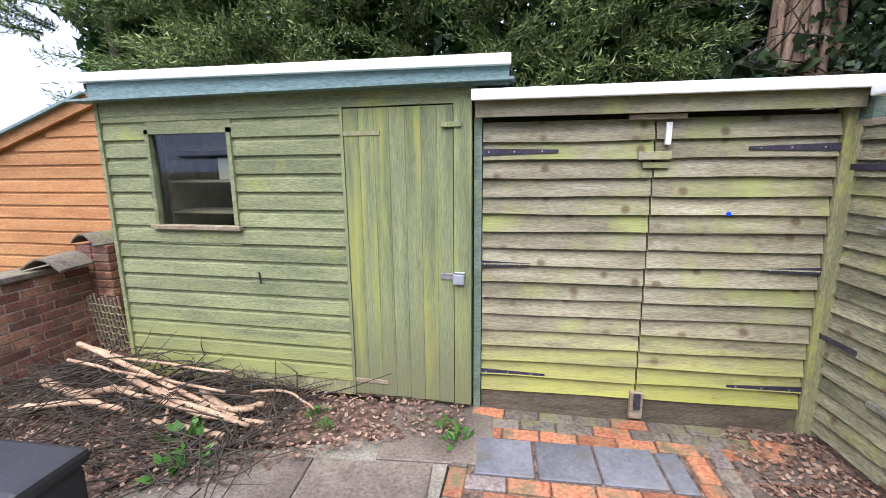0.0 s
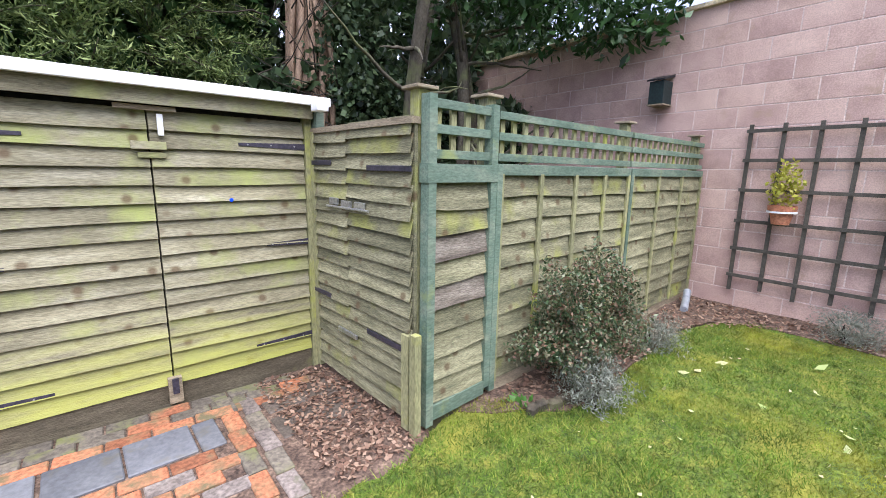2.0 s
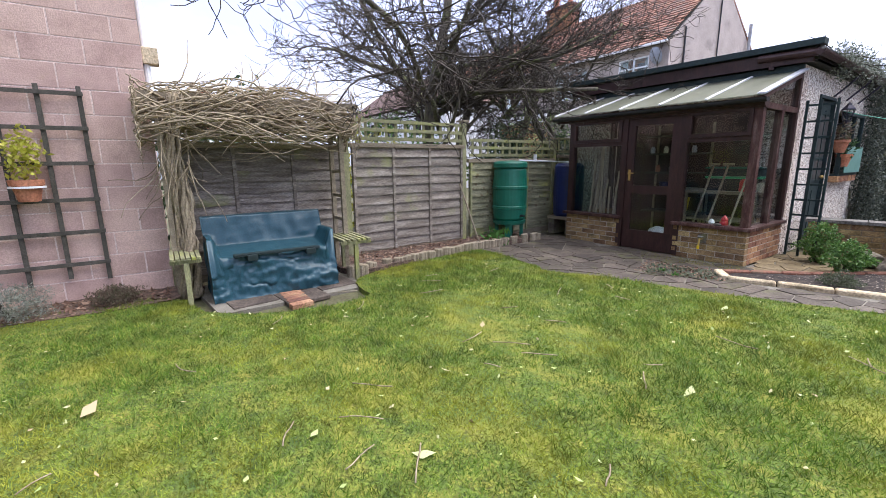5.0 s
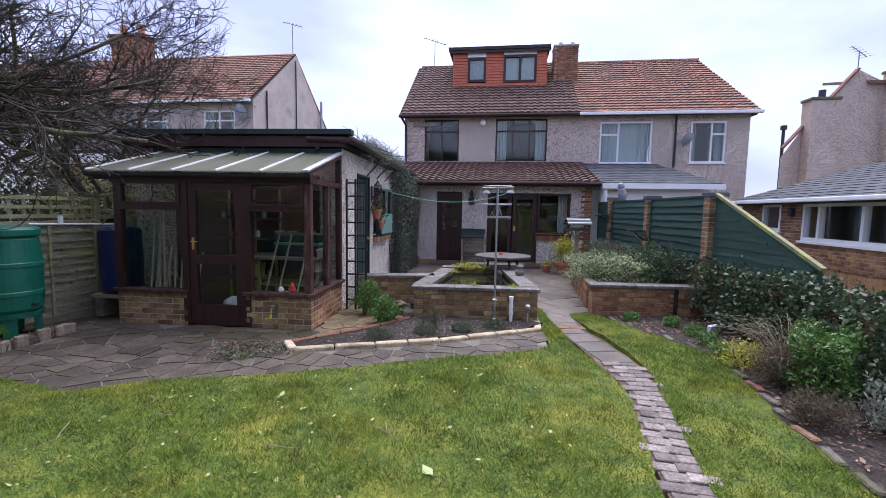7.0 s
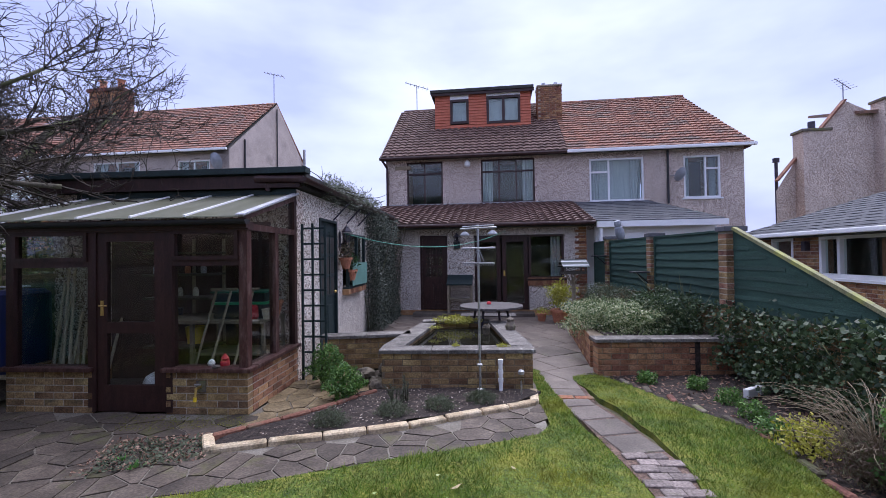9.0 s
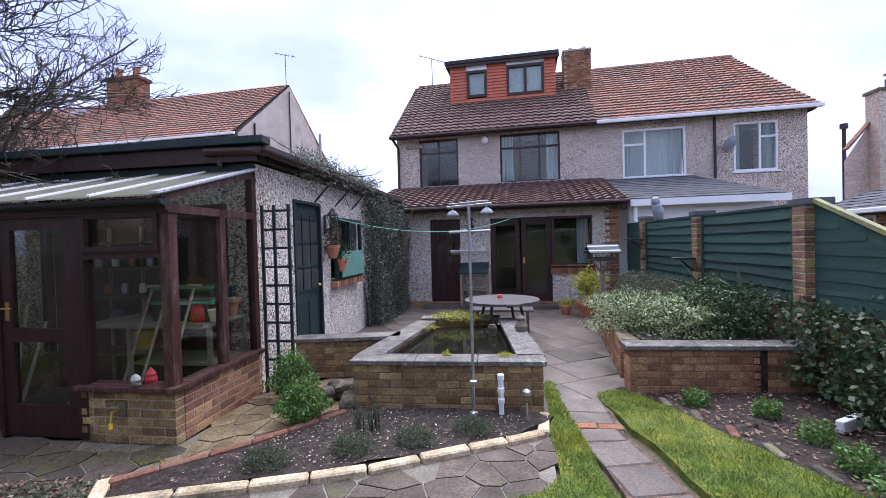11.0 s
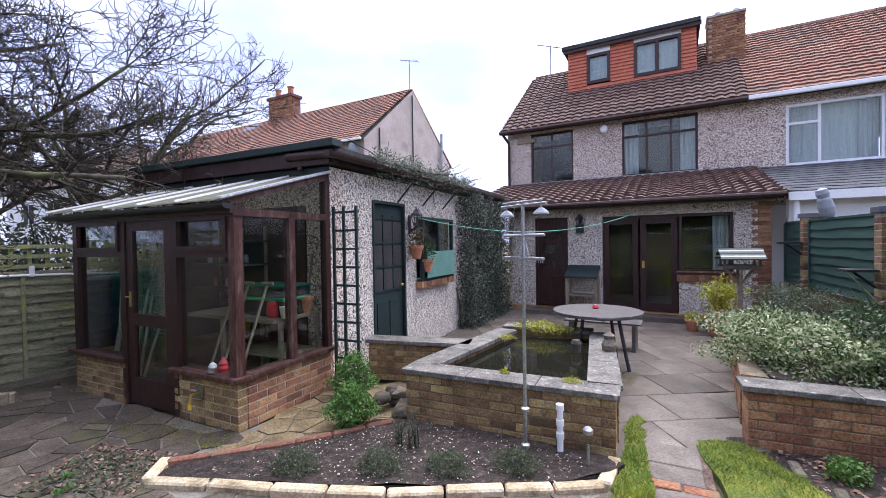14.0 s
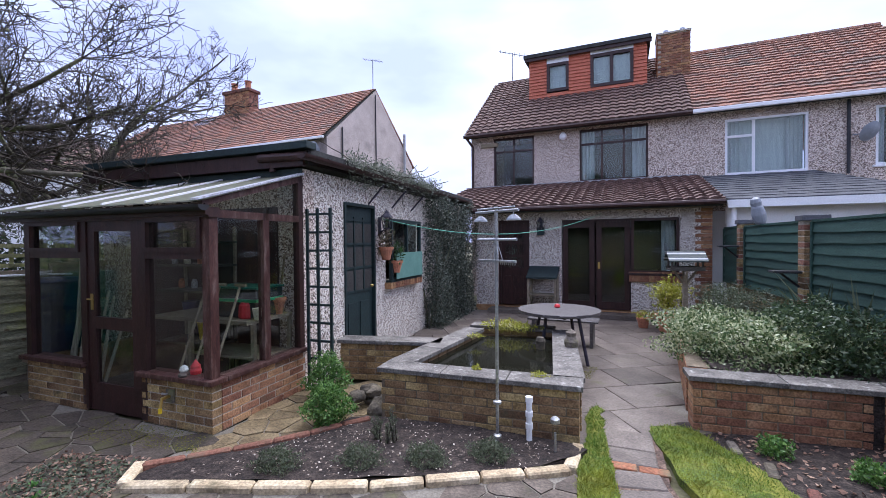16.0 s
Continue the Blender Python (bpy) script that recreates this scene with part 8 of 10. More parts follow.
part("body", box(-0.09, 0.09, -0.13, 0.09, 0.0, 0.27, bevel=0.006), M_DARKGREEN, bbw)
part("roof", side_prism([(0.12, 0.27), (0.12, 0.29), (-0.13, 0.36), (-0.13, 0.33)], -0.11, 0.11), M_BLACKPLASTIC, bbw)
part("floor_strip", box(-0.1, 0.1, -0.13, 0.1, -0.015, 0.0), M_OLDWOOD, bbw)
pp = thing("pipe_end", "short grey-blue pipe end on the ground by the fence", "pipe", at=frame_at(5.3, 1.55, 20))
part("pipe", cyl((0, 0, 0.07), (0.12, 0, 0.17), 0.04), M_GREY, pp)
part("elbow", cyl((0.0, 0, 0.09), (-0.3, 0, 0.05), 0.04), M_GREY, pp)

# covered bench, arch and vine
cov = thing("covered_bench", "garden bench under a wrinkled blue-green tarpaulin", "bench", at=frame_at(0, 0))
nx, ny = 90, 96
prof = [(5.60, 0.0), (5.60, 0.45), (5.55, 0.80), (5.42, 0.80), (5.34, 0.50), (5.10, 0.44), (4.97, 0.42), (4.93, 0.22), (4.90, 0.0)]
cum = np.concatenate([[0], np.cumsum([math.dist(a, c) for a, c in zip(prof, prof[1:])])])
vs, fs = [], []
for i in range(nx + 1):
    s_ = cum[-1] * i / nx
    px, pz = np.interp(s_, cum, [p[0] for p in prof]), np.interp(s_, cum, [p[1] for p in prof])
    for j in range(ny + 1):
        t = j / ny
        y = -1.34 - 1.24 * t
        arm = max(0.0, 1 - min(t, 1 - t) / 0.085)
        x, z = px, pz
        if 4.95 < px < 5.45 and pz > 0.3:
            z = max(pz, pz + (0.62 - pz) * min(1.0, arm * 1.6))
        low_ = 1.15 if z < 0.43 else 0.16
        wr = low_ * (0.035 * noise.noise(Vector((x * 5, y * 3.0, z * 8))) + 0.055 * (0.35 - abs(noise.noise(Vector((x * 7 + z * 3, y * 4.5, z * 9))))) + 0.026 * (0.4 - abs(noise.noise(Vector((x * 15, y * 11 + z * 9, z * 19))))) + 0.008 * noise.noise(Vector((x * 30, y * 24, z * 30))))
        vs.append((x - abs(wr) * 0.9 + 0.02 * noise.noise(Vector((y * 9, z * 4, 1))), y + 0.02 * noise.noise(Vector((x * 6, z * 6, 5))), max(0.004, z + wr * 0.7)))
W_ = ny + 1
fs = [(i * W_ + j, i * W_ + j + 1, (i + 1) * W_ + j + 1, (i + 1) * W_ + j) for i in range(nx) for j in range(ny)]
for j in (0, ny):
    side = [i * W_ + j for i in range(nx + 1)]
    fs.append(tuple(side if j else side[::-1]))
part("tarpaulin", raw_mesh("tarpaulin", vs, fs, M_TARP, True), M_TARP, cov)
part("weight_bar", box(4.90, 4.97, -2.40, -1.55, 0.435, 0.465, bevel=0.006), M_DARKGREEN, cov, "dark bar lying across the tarpaulin")
for y in (-1.72, -2.30):
    part("clip", box(4.875, 4.95, y - 0.05, y + 0.05, 0.39, 0.45, bevel=0.008), M_DARKGREEN, cov)
for y0, y1 in ((-1.28, -1.02), (-3.02, -2.66)):
    sh = thing("slatted_side_shelf", "slatted mossy timber side shelf beside the bench", "shelf", "side shelves", at=frame_at(0, 0))
    for i in range(6):
        y = y0 + (y1 - y0) * (i + 0.5) / 6
        part("slat", box(4.92, 5.48, y - 0.017, y + 0.017, 0.46, 0.485, bevel=0.003), M_POST, sh)
    for x in (4.97, 5.4):
        part("bearer", box(x - 0.02, x + 0.02, y0, y1, 0.425, 0.46), M_POST, sh)
        part("leg", box(x - 0.022, x + 0.022, (y0 + y1) / 2 - 0.022, (y0 + y1) / 2 + 0.022, 0.0, 0.425), M_POST, sh)
arch = thing("garden_arch", "timber garden arch with ladder sides over the bench", "arch")
for y in (-1.08, -2.88):
    for x in (5.05 + 0.35, 5.75):
        part("post", box(x - 0.025, x + 0.025, y - 0.025, y + 0.025, 0, 1.95), M_OLDWOOD, arch)
    for i in range(6):
        part("rung", box(5.40, 5.75, y - 0.015, y + 0.015, 0.35 + i * 0.29, 0.385 + i * 0.29), M_OLDWOOD, arch)
for x in (5.40, 5.75):
    part("beam", box(x - 0.03, x + 0.03, -3.1, -0.95, 1.95, 2.02), M_OLDWOOD, arch)
r8 = np.random.default_rng(8)
lines = []
for k in range(15):
    t = np.linspace(0, 1, 22)
    ph, tw, rr = r8.uniform(0, 6.28), r8.uniform(2.0, 6.5), r8.uniform(0.03, 0.12) * (0.7 + 0.6 * (1 - t) ** 2)
    pts = np.stack([5.36 + rr * np.cos(ph + tw * t), -1.16 + rr * np.sin(ph + tw * t) - 0.10 * t ** 3, 2.0 * t], 1) + r8.normal(size=(22, 3)) * 0.012
    pts[0, 2] = 0.0
    lines.append((pts, np.linspace(0.026, 0.013, 22) * r8.uniform(0.5, 1.25)))
vine = thing("climbing_vine", "bare pale climbing vine tangled over the arch", "climber")
for ln_ in lines:
    part("stem", tubes_mesh("stem", [ln_], M_VINE, 7), M_VINE, vine)
lines = []
for k in range(430):
    y0 = r8.uniform(-3.1, -0.95)
    a = np.array([5.50 + r8.normal() * 0.22, y0, 1.62 + 0.46 * r8.random() ** 0.8 * (1 - 0.25 * abs(y0 + 2))])
    ln = r8.uniform(0.5, 1.5)
    sgn = r8.choice([-1, 1])
    t = np.linspace(0, 1, 12)
    sag = r8.uniform(-0.28, 0.12)
    bow = r8.uniform(0.02, 0.13)
    pts = np.stack([a[0] - bow * np.sin(t * r8.uniform(2, 7) + r8.uniform(0, 6)) + np.cumsum(r8.normal(size=12) * 0.025), np.clip(a[1] + sgn * ln * t, -3.02, -0.92) + r8.normal(size=12) * 0.012, a[2] + sag * (t ** 2) + 0.11 * np.sin(t * r8.uniform(2.5, 7.0) + r8.uniform(0, 6)) + np.cumsum(r8.normal(size=12) * 0.012)], 1)
    lines.append((pts, np.linspace(0.009, 0.004, 12) * r8.uniform(0.5, 1.5)))
for k in range(34):
    pts, _d = wander((5.42 + r8.normal() * 0.08, r8.uniform(-1.3, -1.05), r8.uniform(1.3, 1.95)), (r8.normal() * 0.15, r8.normal() * 0.15, -1), r8.uniform(0.3, 0.8), 9, 0.16, r8)
    lines.append((pts, np.linspace(0.006, 0.003, 10)))
for k in range(34):
    pts, _d = wander((5.7 + r8.normal() * 0.2, r8.uniform(-3.0, -1.2), r8.uniform(1.9, 2.1)), (0.3, -0.6, 0.75), r8.uniform(0.25, 0.7), 11, 0.14, r8, 0.01)
    lines.append((pts, np.linspace(0.008, 0.003, 12)))
part("tangle", tubes_mesh("tangle", lines, M_VINE, 5), M_VINE, vine)
bs = slab_grid("bench_paving", [(4.55, -1.35), (5.7, -1.2), (5.7, -2.95), (4.65, -2.75)], 0.44, 0.44, 8, M_DAMP, "dark damp paving slabs under the bench", z=0.012)
for i in range(5):
    put_piece("brick", piece_box("path_red_brick", (0.215, 0.1, 0.05), M_BRICKOLD), bs, 4.45 + i * 0.11, -2.05, -0.010, 98)

# water butts
wb = thing("water_butt", "green ribbed plastic water butt on a stand", "water butt", at=frame_at(5.86, -6.0))
part("barrel", lathe([(0.24, 0.36), (0.27, 0.40), (0.285, 0.55), (0.295, 0.56), (0.295, 0.60), (0.285, 0.61), (0.29, 0.88), (0.30, 0.89), (0.30, 0.93), (0.29, 0.94), (0.27, 1.2), (0.24, 1.24)], 32), M_BUTT, wb, smooth=False)
part("lid", lathe([(0.27, 1.23), (0.285, 1.25), (0.285, 1.31), (0.26, 1.34), (0.0, 1.36)], 32), M_BUTT, wb)
part("stand_top", lathe([(0.27, 0.30), (0.28, 0.36), (0.0, 0.36)], 24), M_BUTT, wb)
for i in range(4):
    a = math.pi / 4 + i * math.pi / 2
    part("stand_leg", box(-0.06, 0.06, -0.03, 0.03, 0.0, 0.31, m=pose(0.21 * math.cos(a), 0.21 * math.sin(a), 0, 0, 0, 45 + 90 * i + 90), bevel=0.01), M_BUTT, wb)
part("tap", cyl((-0.28, 0, 0.45), (-0.36, 0, 0.45), 0.018), M_BLACKPLASTIC, wb)
wb2 = thing("water_butt", "dark blue plastic water butt on a block stand", "water butt", at=frame_at(5.75, -7.35))
part("barrel", lathe([(0.24, 0.34), (0.26, 0.38), (0.27, 0.8), (0.26, 1.25), (0.20, 1.3), (0.0, 1.3)], 28), M_BLUEPLASTIC, wb2)
part("stand", box(-0.28, 0.28, -0.24, 0.24, 0.28, 0.34, bevel=0.008), M_OLDWOOD, wb2)
for x in (-0.2, 0.2):
    part("block", box(x - 0.07, x + 0.07, -0.2, 0.2, 0.0, 0.28), M_STONE, wb2)
hose = thing("overflow_pipe", "thin white overflow pipe on the fence", "pipe")
part("pipe", cyl((5.95, -7.6, 1.32), (6.02, -6.35, 1.36), 0.013), M_WHITE, hose)
part("clip", box(5.99, 6.03, -6.75, -6.71, 1.33, 1.46), M_WHITE, hose)
rk = thing("garden_rake_handle", "timber pole leaning on the lap fence", "pole")
part("pole", cyl((5.75, -5.25, 0.07), (6.0, -5.05, 1.0), 0.014), M_OLDWOOD, rk)
part("foot", box(5.70, 5.80, -5.29, -5.21, 0.05, 0.075), M_STEEL, rk)

# ---------------------------------------------------------------- pond side and patio things
pole = thing("feeding_station", "tall metal bird feeding pole with arms and hanging feeders", "bird feeder", at=frame_at(0.285, -7.80, -28))
part("pole", cyl((0, 0, 0.0), (0, 0, 1.98), 0.014), M_STEEL, pole)
for z in (0.08, 0.36):
    part("collar", lathe([(0.014, 0), (0.034, 0.0), (0.034, 0.02), (0.014, 0.03)], 12), M_STEEL, pole, at=pose(0, 0, z))
part("top_arm", cyl((-0.24, 0, 1.94), (0.24, 0, 1.94), 0.011, n=8), M_STEEL, pole)
part("top_arm", cyl((-0.22, 0.02, 1.965), (0.2, 0.02, 1.965), 0.007, n=8), M_STEEL, pole)
part("lower_arm", cyl((-0.22, 0, 1.71), (0.22, 0, 1.71), 0.011, n=8), M_STEEL, pole)
for i in range(5):
    part("stay", cyl((0, 0, 1.72), (-0.10 + i * 0.05, 0.03, 1.54), 0.003, n=5), M_STEEL, pole)
hoop = part("comb_bar", box(-0.21, 0.21, -0.012, 0.012, 1.525, 1.545, bevel=0.003), M_STEEL, pole, "toothed metal bar")
for i in range(19):
    part("tooth", cyl((-0.2 + i * 0.022, 0, 1.525), (-0.2 + i * 0.022, 0, 1.505), 0.003, n=5), M_STEEL, hoop)
for x in (-0.19, 0.18):
    f_ = part("feeder_dome", lathe([(0.058, 0), (0.054, 0.012), (0.036, 0.032), (0.012, 0.048), (0.0, 0.05)], 16), M_GREY, pole, "pale domed squirrel guard", at=pose(x, 0, 1.862))
    part("hook", cyl((0, 0, 0.05), (0, 0, 0.085), 0.004, n=6), M_STEEL, f_)
wp = thing("standpipe", "white plastic pipe standing by the pond wall", "pipe", at=frame_at(0.05, -7.93))
part("pipe", cyl((0, 0, 0.0), (0, 0, 0.40), 0.024), M_WHITE, wp)
for z in (0.14, 0.24, 0.36):
    part("socket", cyl((0, 0, z), (0, 0, z + 0.045), 0.031), M_WHITE, wp)


def solar_light(x, y, z=0.0, h=0.28):
    s_ = thing("solar_light", "small metal solar stake light", "garden light", "solar lights", at=frame_at(x, y, 0, z))
    part("stake", cyl((0, 0, 0), (0, 0, h * 0.6), 0.01, n=8), M_STEEL, s_)
    part("lens", cyl((0, 0, h * 0.6), (0, 0, h * 0.88), 0.026, n=12), M_GLASSDIRTY, s_)
    part("cap", lathe([(0.036, 0), (0.036, 0.03), (0.02, 0.045), (0.0, 0.045)], 14), M_STEEL, s_, at=pose(0, 0, h * 0.88))


solar_light(-0.18, -7.80, 0.03)
solar_light(-2.42, -4.85, 0.0, 0.34)
tb = thing("round_table", "round slatted weathered timber garden table", "table", at=frame_at(0.18, -10.57, 20))
for i in range(13):
    y = -0.54 + i * 0.09
    hw = math.sqrt(max(0.01, 0.555 ** 2 - (abs(y) - 0.0) ** 2))
    part("slat", box(-hw + 0.02, hw - 0.02, y - 0.042, y + 0.042, 0.70, 0.725, bevel=0.003), M_TABLE, tb)
part("rim", lathe([(0.53, 0.69), (0.565, 0.69), (0.565, 0.728), (0.53, 0.728)], 40), M_TABLE, tb)
for i in range(4):
    a = math.pi / 4 + i * math.pi / 2
    part("leg", cyl((0.30 * math.cos(a), 0.30 * math.sin(a), 0.69), (0.45 * math.cos(a), 0.45 * math.sin(a), 0.0), 0.022), M_BLACKMETAL, tb)
part("apron", box(-0.36, 0.36, -0.02, 0.02, 0.64, 0.70), M_TABLE, tb)
part("apron", box(-0.02, 0.02, -0.36, 0.36, 0.642, 0.70), M_TABLE, tb)
tagged(part("ornament", lathe([(0.03, 0), (0.045, 0.02), (0.03, 0.05), (0, 0.06)], 12), M_RED, None, at=frame_at(0.22, -10.7, 0, 0.725)), "small red ornament on the garden table", "ornament")
bn = thing("curved_bench", "low curved timber bench beside the round table", "bench", at=frame_at(0.25, -11.6))
for i in range(5):
    part("slat", box(-0.55, 0.55, -0.18 + i * 0.085, -0.11 + i * 0.085, 0.40, 0.425, bevel=0.003), M_TABLE, bn)
for x in (-0.45, 0.45):
    part("leg", box(x - 0.025, x + 0.025, -0.18, 0.24, 0.0, 0.40), M_TABLE, bn)
bt = thing("bird_table", "timber bird table with a green and white striped roof", "bird table", at=frame_at(-1.59, -12.42, 6))
part("post", box(-0.035, 0.035, -0.035, 0.035, 0.0, 1.10, bevel=0.004), M_OLDWOOD, bt)
part("tray", box(-0.25, 0.25, -0.18, 0.18, 1.19, 1.215, bevel=0.004), M_TRELLIS, bt)
for y in (-0.18, 0.165):
    part("tray_edge", box(-0.25, 0.25, y, y + 0.015, 1.215, 1.25), M_TRELLIS, bt)
for x in (-0.22, 0.22):
    for y in (-0.15, 0.15):
        part("corner_post", box(x - 0.015, x + 0.015, y - 0.015, y + 0.015, 1.215, 1.34), M_TRELLIS, bt)
part("hopper", box(-0.12, 0.12, -0.05, 0.05, 1.215, 1.36, bevel=0.004), M_GLASSDIRTY, bt, "clear seed hopper")
for sgn in (-1, 1):
    for i in range(6):
        y0, z0 = 0.25 - i * 0.042, 1.335 + i * 0.027
        part("roof_slat", side_prism([(sgn * y0, z0), (sgn * (y0 - 0.046), z0 + 0.027), (sgn * (y0 - 0.046), z0 + 0.039), (sgn * y0, z0 + 0.014)], -0.28, 0.28), M_CURTAIN if i % 3 == 1 else M_DARKGREEN, bt)
for sx, sy in ((-1, 0), (1, 0), (0, -1), (0, 1)):
    part("brace", cyl((0.03 * sx, 0.03 * sy, 0.98), (sx * 0.17, sy * 0.14, 1.19), 0.018, n=6), M_OLDWOOD, bt)
pot = thing("potted_shrub", "variegated yellow-green shrub in a terracotta pot", "potted plant", at=frame_at(-1.42, -13.2))
part("pot", lathe([(0.16, 0), (0.21, 0.26), (0.24, 0.26), (0.24, 0.32), (0.21, 0.32), (0.0, 0.29)], 22), M_TERRA, pot)
part("stem", cyl((0, 0, 0.28), (0.02, 0, 0.7), 0.02, 0.012), M_BARK, pot)
part("foliage", leaves("foliage", blob_points(1100, (0, 0, 0.68), (0.29, 0.28, 0.32), 0.3, 0.4), 0.075, L_YELLOW, 0.42), L_YELLOW, pot)
owl = lathe([(0.06, 0), (0.085, 0.05), (0.10, 0.16), (0.085, 0.27), (0.07, 0.30), (0.08, 0.36), (0.065, 0.42), (0.0, 0.45)], 18)
tagged(part("decoy_owl", owl, M_GREY, None, at=pose(-2.685, -12.7, 1.93, -8, 14, 0)), "grey moulded decoy owl on the fence top", "ornament")
for x, y, r_ in ((-1.0, -13.4, 0.11), (-1.62, -12.6, 0.13), (-1.6, -11.0, 0.1)):
    sp_ = thing("small_pot", "small terracotta pot on the patio", "plant pot", "patio pots", at=frame_at(x, y))
    part("pot", lathe([(r_ * 0.7, 0), (r_, r_ * 1.5), (r_ * 1.1, r_ * 1.5), (r_ * 1.1, r_ * 1.8), (0.0, r_ * 1.6)], 18), M_TERRA, sp_)
    part("foliage", leaves("foliage", blob_points(160, (0, 0, r_ * 2.2), (r_ * 1.5, r_ * 1.5, r_)), 0.05, L_YELLOW, 0.5), L_YELLOW, sp_)
for v, z, s_ in ((-3.05, 1.42, 1.0), (-3.38, 1.20, 1.0)):
    wpp = thing("wall_pot", "terracotta wall pot with a leggy plant on the garage", "plant pot", "garage wall pots", at=G @ pose(-0.12, v, z))
    part("pot", lathe([(0.06, 0), (0.10, 0.16), (0.115, 0.16), (0.115, 0.2), (0.0, 0.18)], 16), M_TERRA, wpp)
    part("foliage", leaves("foliage", blob_points(150, (-0.02, 0, 0.32), (0.12, 0.12, 0.18)), 0.07, L_LAUREL if z < 1.3 else L_HEATHER, 0.4), L_LAUREL, wpp)
p0_, p1_ = np.array(G @ Vector((-0.1, -3.0, 2.05))), np.array((-0.2, EY + 0.05, 2.28))
t = np.linspace(0, 1, 24)[:, None]
cl = p0_ + (p1_ - p0_) * t - np.array([0, 0, 0.42]) * (4 * t * (1 - t)) * 0.8
tagged(new("washing_line", tubes_mesh("washing_line", [(cl, [0.007] * 24)], M_CLOTHES, 5)), "thin green washing line sagging across the patio", "washing line")
tagged(part("ornament", lathe([(0.07, 0), (0.08, 0.06), (0.05, 0.12), (0.06, 0.16), (0.0, 0.2)], 12), M_STONE, None, at=frame_at(-0.12, -9.4, 0, 0.497)), "small weathered stone figure on the pond coping", "ornament")
tagged(part("pump_cap", lathe([(0.05, 0), (0.06, 0.1), (0.04, 0.14), (0.0, 0.14)], 12), M_ROCK, None, at=frame_at(0.25, -9.55, 0, 0.40)), "grey pond fitting in the water", "pond fitting")
for i in range(9):
    x, y = 1.55 + rng.uniform(0, 0.28), -8.15 + rng.uniform(-0.25, 0.22)
    tagged(part("rock", blob_mesh("rock", rng.uniform(0.06, 0.12), rng.uniform(0.06, 0.11), rng.uniform(0.05, 0.10), i), M_ROCK, None, at=pose(x, y, 0.05 + 0.09 * (i % 2), 0, 0, i * 50)), "rough mossy stone in the rockery by the pond", "rock", "rockery stones")
tagged(part("white_stone", box(-0.16, 0.16, -0.03, 0.03, 0, 0.10, bevel=0.012), M_WHITEWALL, None, at=pose(-2.75, -8.05, 0.01, 0, 0, 35)), "short white block lying in the border", "block")

# ---------------------------------------------------------------- paving
crazy("paving_1", [(5.45, -4.85), (3.9, -4.75), (3.2, -5.1), (2.2, -5.45), (1.0, -6.05), (-0.38, -6.72), (-0.36, -7.6), (0.26, -7.24), (0.93, -6.84), (1.65, -6.54), (2.5, -6.2), (2.70, -6.5), (2.62, -7.03), (6.1, -6.86), (6.1, -6.2), (5.5, -6.2)], 0.21, M_CRAZY, "uneven grey-brown crazy paving before the glasshouse")
crazy("paving_2", [(2.66, -6.45), (2.64, -8.4), (1.9, -8.9), (1.5, -7.9), (1.66, -7.58), (2.0, -7.1), (2.4, -6.65)], 0.19, M_CRAZYGOLD, "golden crazy paving beside the glasshouse")
slab_grid("patio", [(-0.40, -8.4), (-0.95, -8.45), (-1.25, -8.9), (-1.55, -12.0), (-3.2, -12.4), (-3.2, -14.4), (2.9, -14.4), (2.7, -9.1), (1.45, -9.5), (1.3, -10.2), (0.0, -10.5), (-0.34, -8.3)], 0.62, 0.62, 33, M_SLAB, "worn grey-brown concrete slab patio laid diagonally")
slab_grid("shed_paving", [(-2.35, -0.6), (-2.5, 1.2), (-2.0, 1.75), (-1.3, 2.0), (-0.72, 2.3), (-0.70, 0.9), (-0.62, 0.6), (-0.95, 0.55), (-0.95, -0.6)], 0.66, 0.62, 6, M_SLAB, "damp brown concrete slabs before the green shed", z=0.014, joint=0.008)
bp_ = structure("brick_paving", prism([(-0.70, 1.05), (1.45, 1.15), (1.35, 2.55), (-0.70, 2.48)], -0.04, 0.0), M_MULCH, "patchwork of orange bricks and slate slabs before the store", "paving")
rb = piece_box("paving_brick", (0.205, 0.095, 0.05), M_ORANGEBRICK, 0.006)
rm = piece_box("mossy_paving_brick", (0.205, 0.095, 0.05), M_STONE, 0.006)
rp = piece_box("worn_paving_brick", (0.205, 0.095, 0.05), M_PATHBRICK, 0.006)
for i in range(9):
    for j, y in enumerate((2.43, 2.33, 2.23)):
        if i < 8:
            put_piece("paving_brick", (rm, rm, rb)[j] if (i + j) % 4 else rb, bp_, -0.55 + i * 0.215 + 0.1 * (j % 2), y + 0.006 * i, -0.012 + rng.uniform(-0.004, 0.004), rng.uniform(-2, 2))
for k, x in enumerate((-0.42, -0.09, 0.23)):
    put_piece("slate_slab", piece_box("slate_slab", (0.31, 0.30, 0.04), M_SLATE, 0.006), bp_, x, 2.02 + 0.02 * k, -0.006, 4)
put_piece("slate_slab", piece_box("slate_slab_narrow", (0.12, 0.30, 0.04), M_SLATE, 0.006), bp_, 0.46, 2.06, -0.008, 4)
for i in range(5):
    for j in range(4):
        put_piece("paving_brick", rb if (i * 3 + j) % 5 else rp, bp_, -0.50 + i * 0.215 + 0.1 * (j % 2), 1.80 - j * 0.105 + 0.012 * i, -0.012 + rng.uniform(-0.004, 0.004), 3 + rng.uniform(-2, 2))
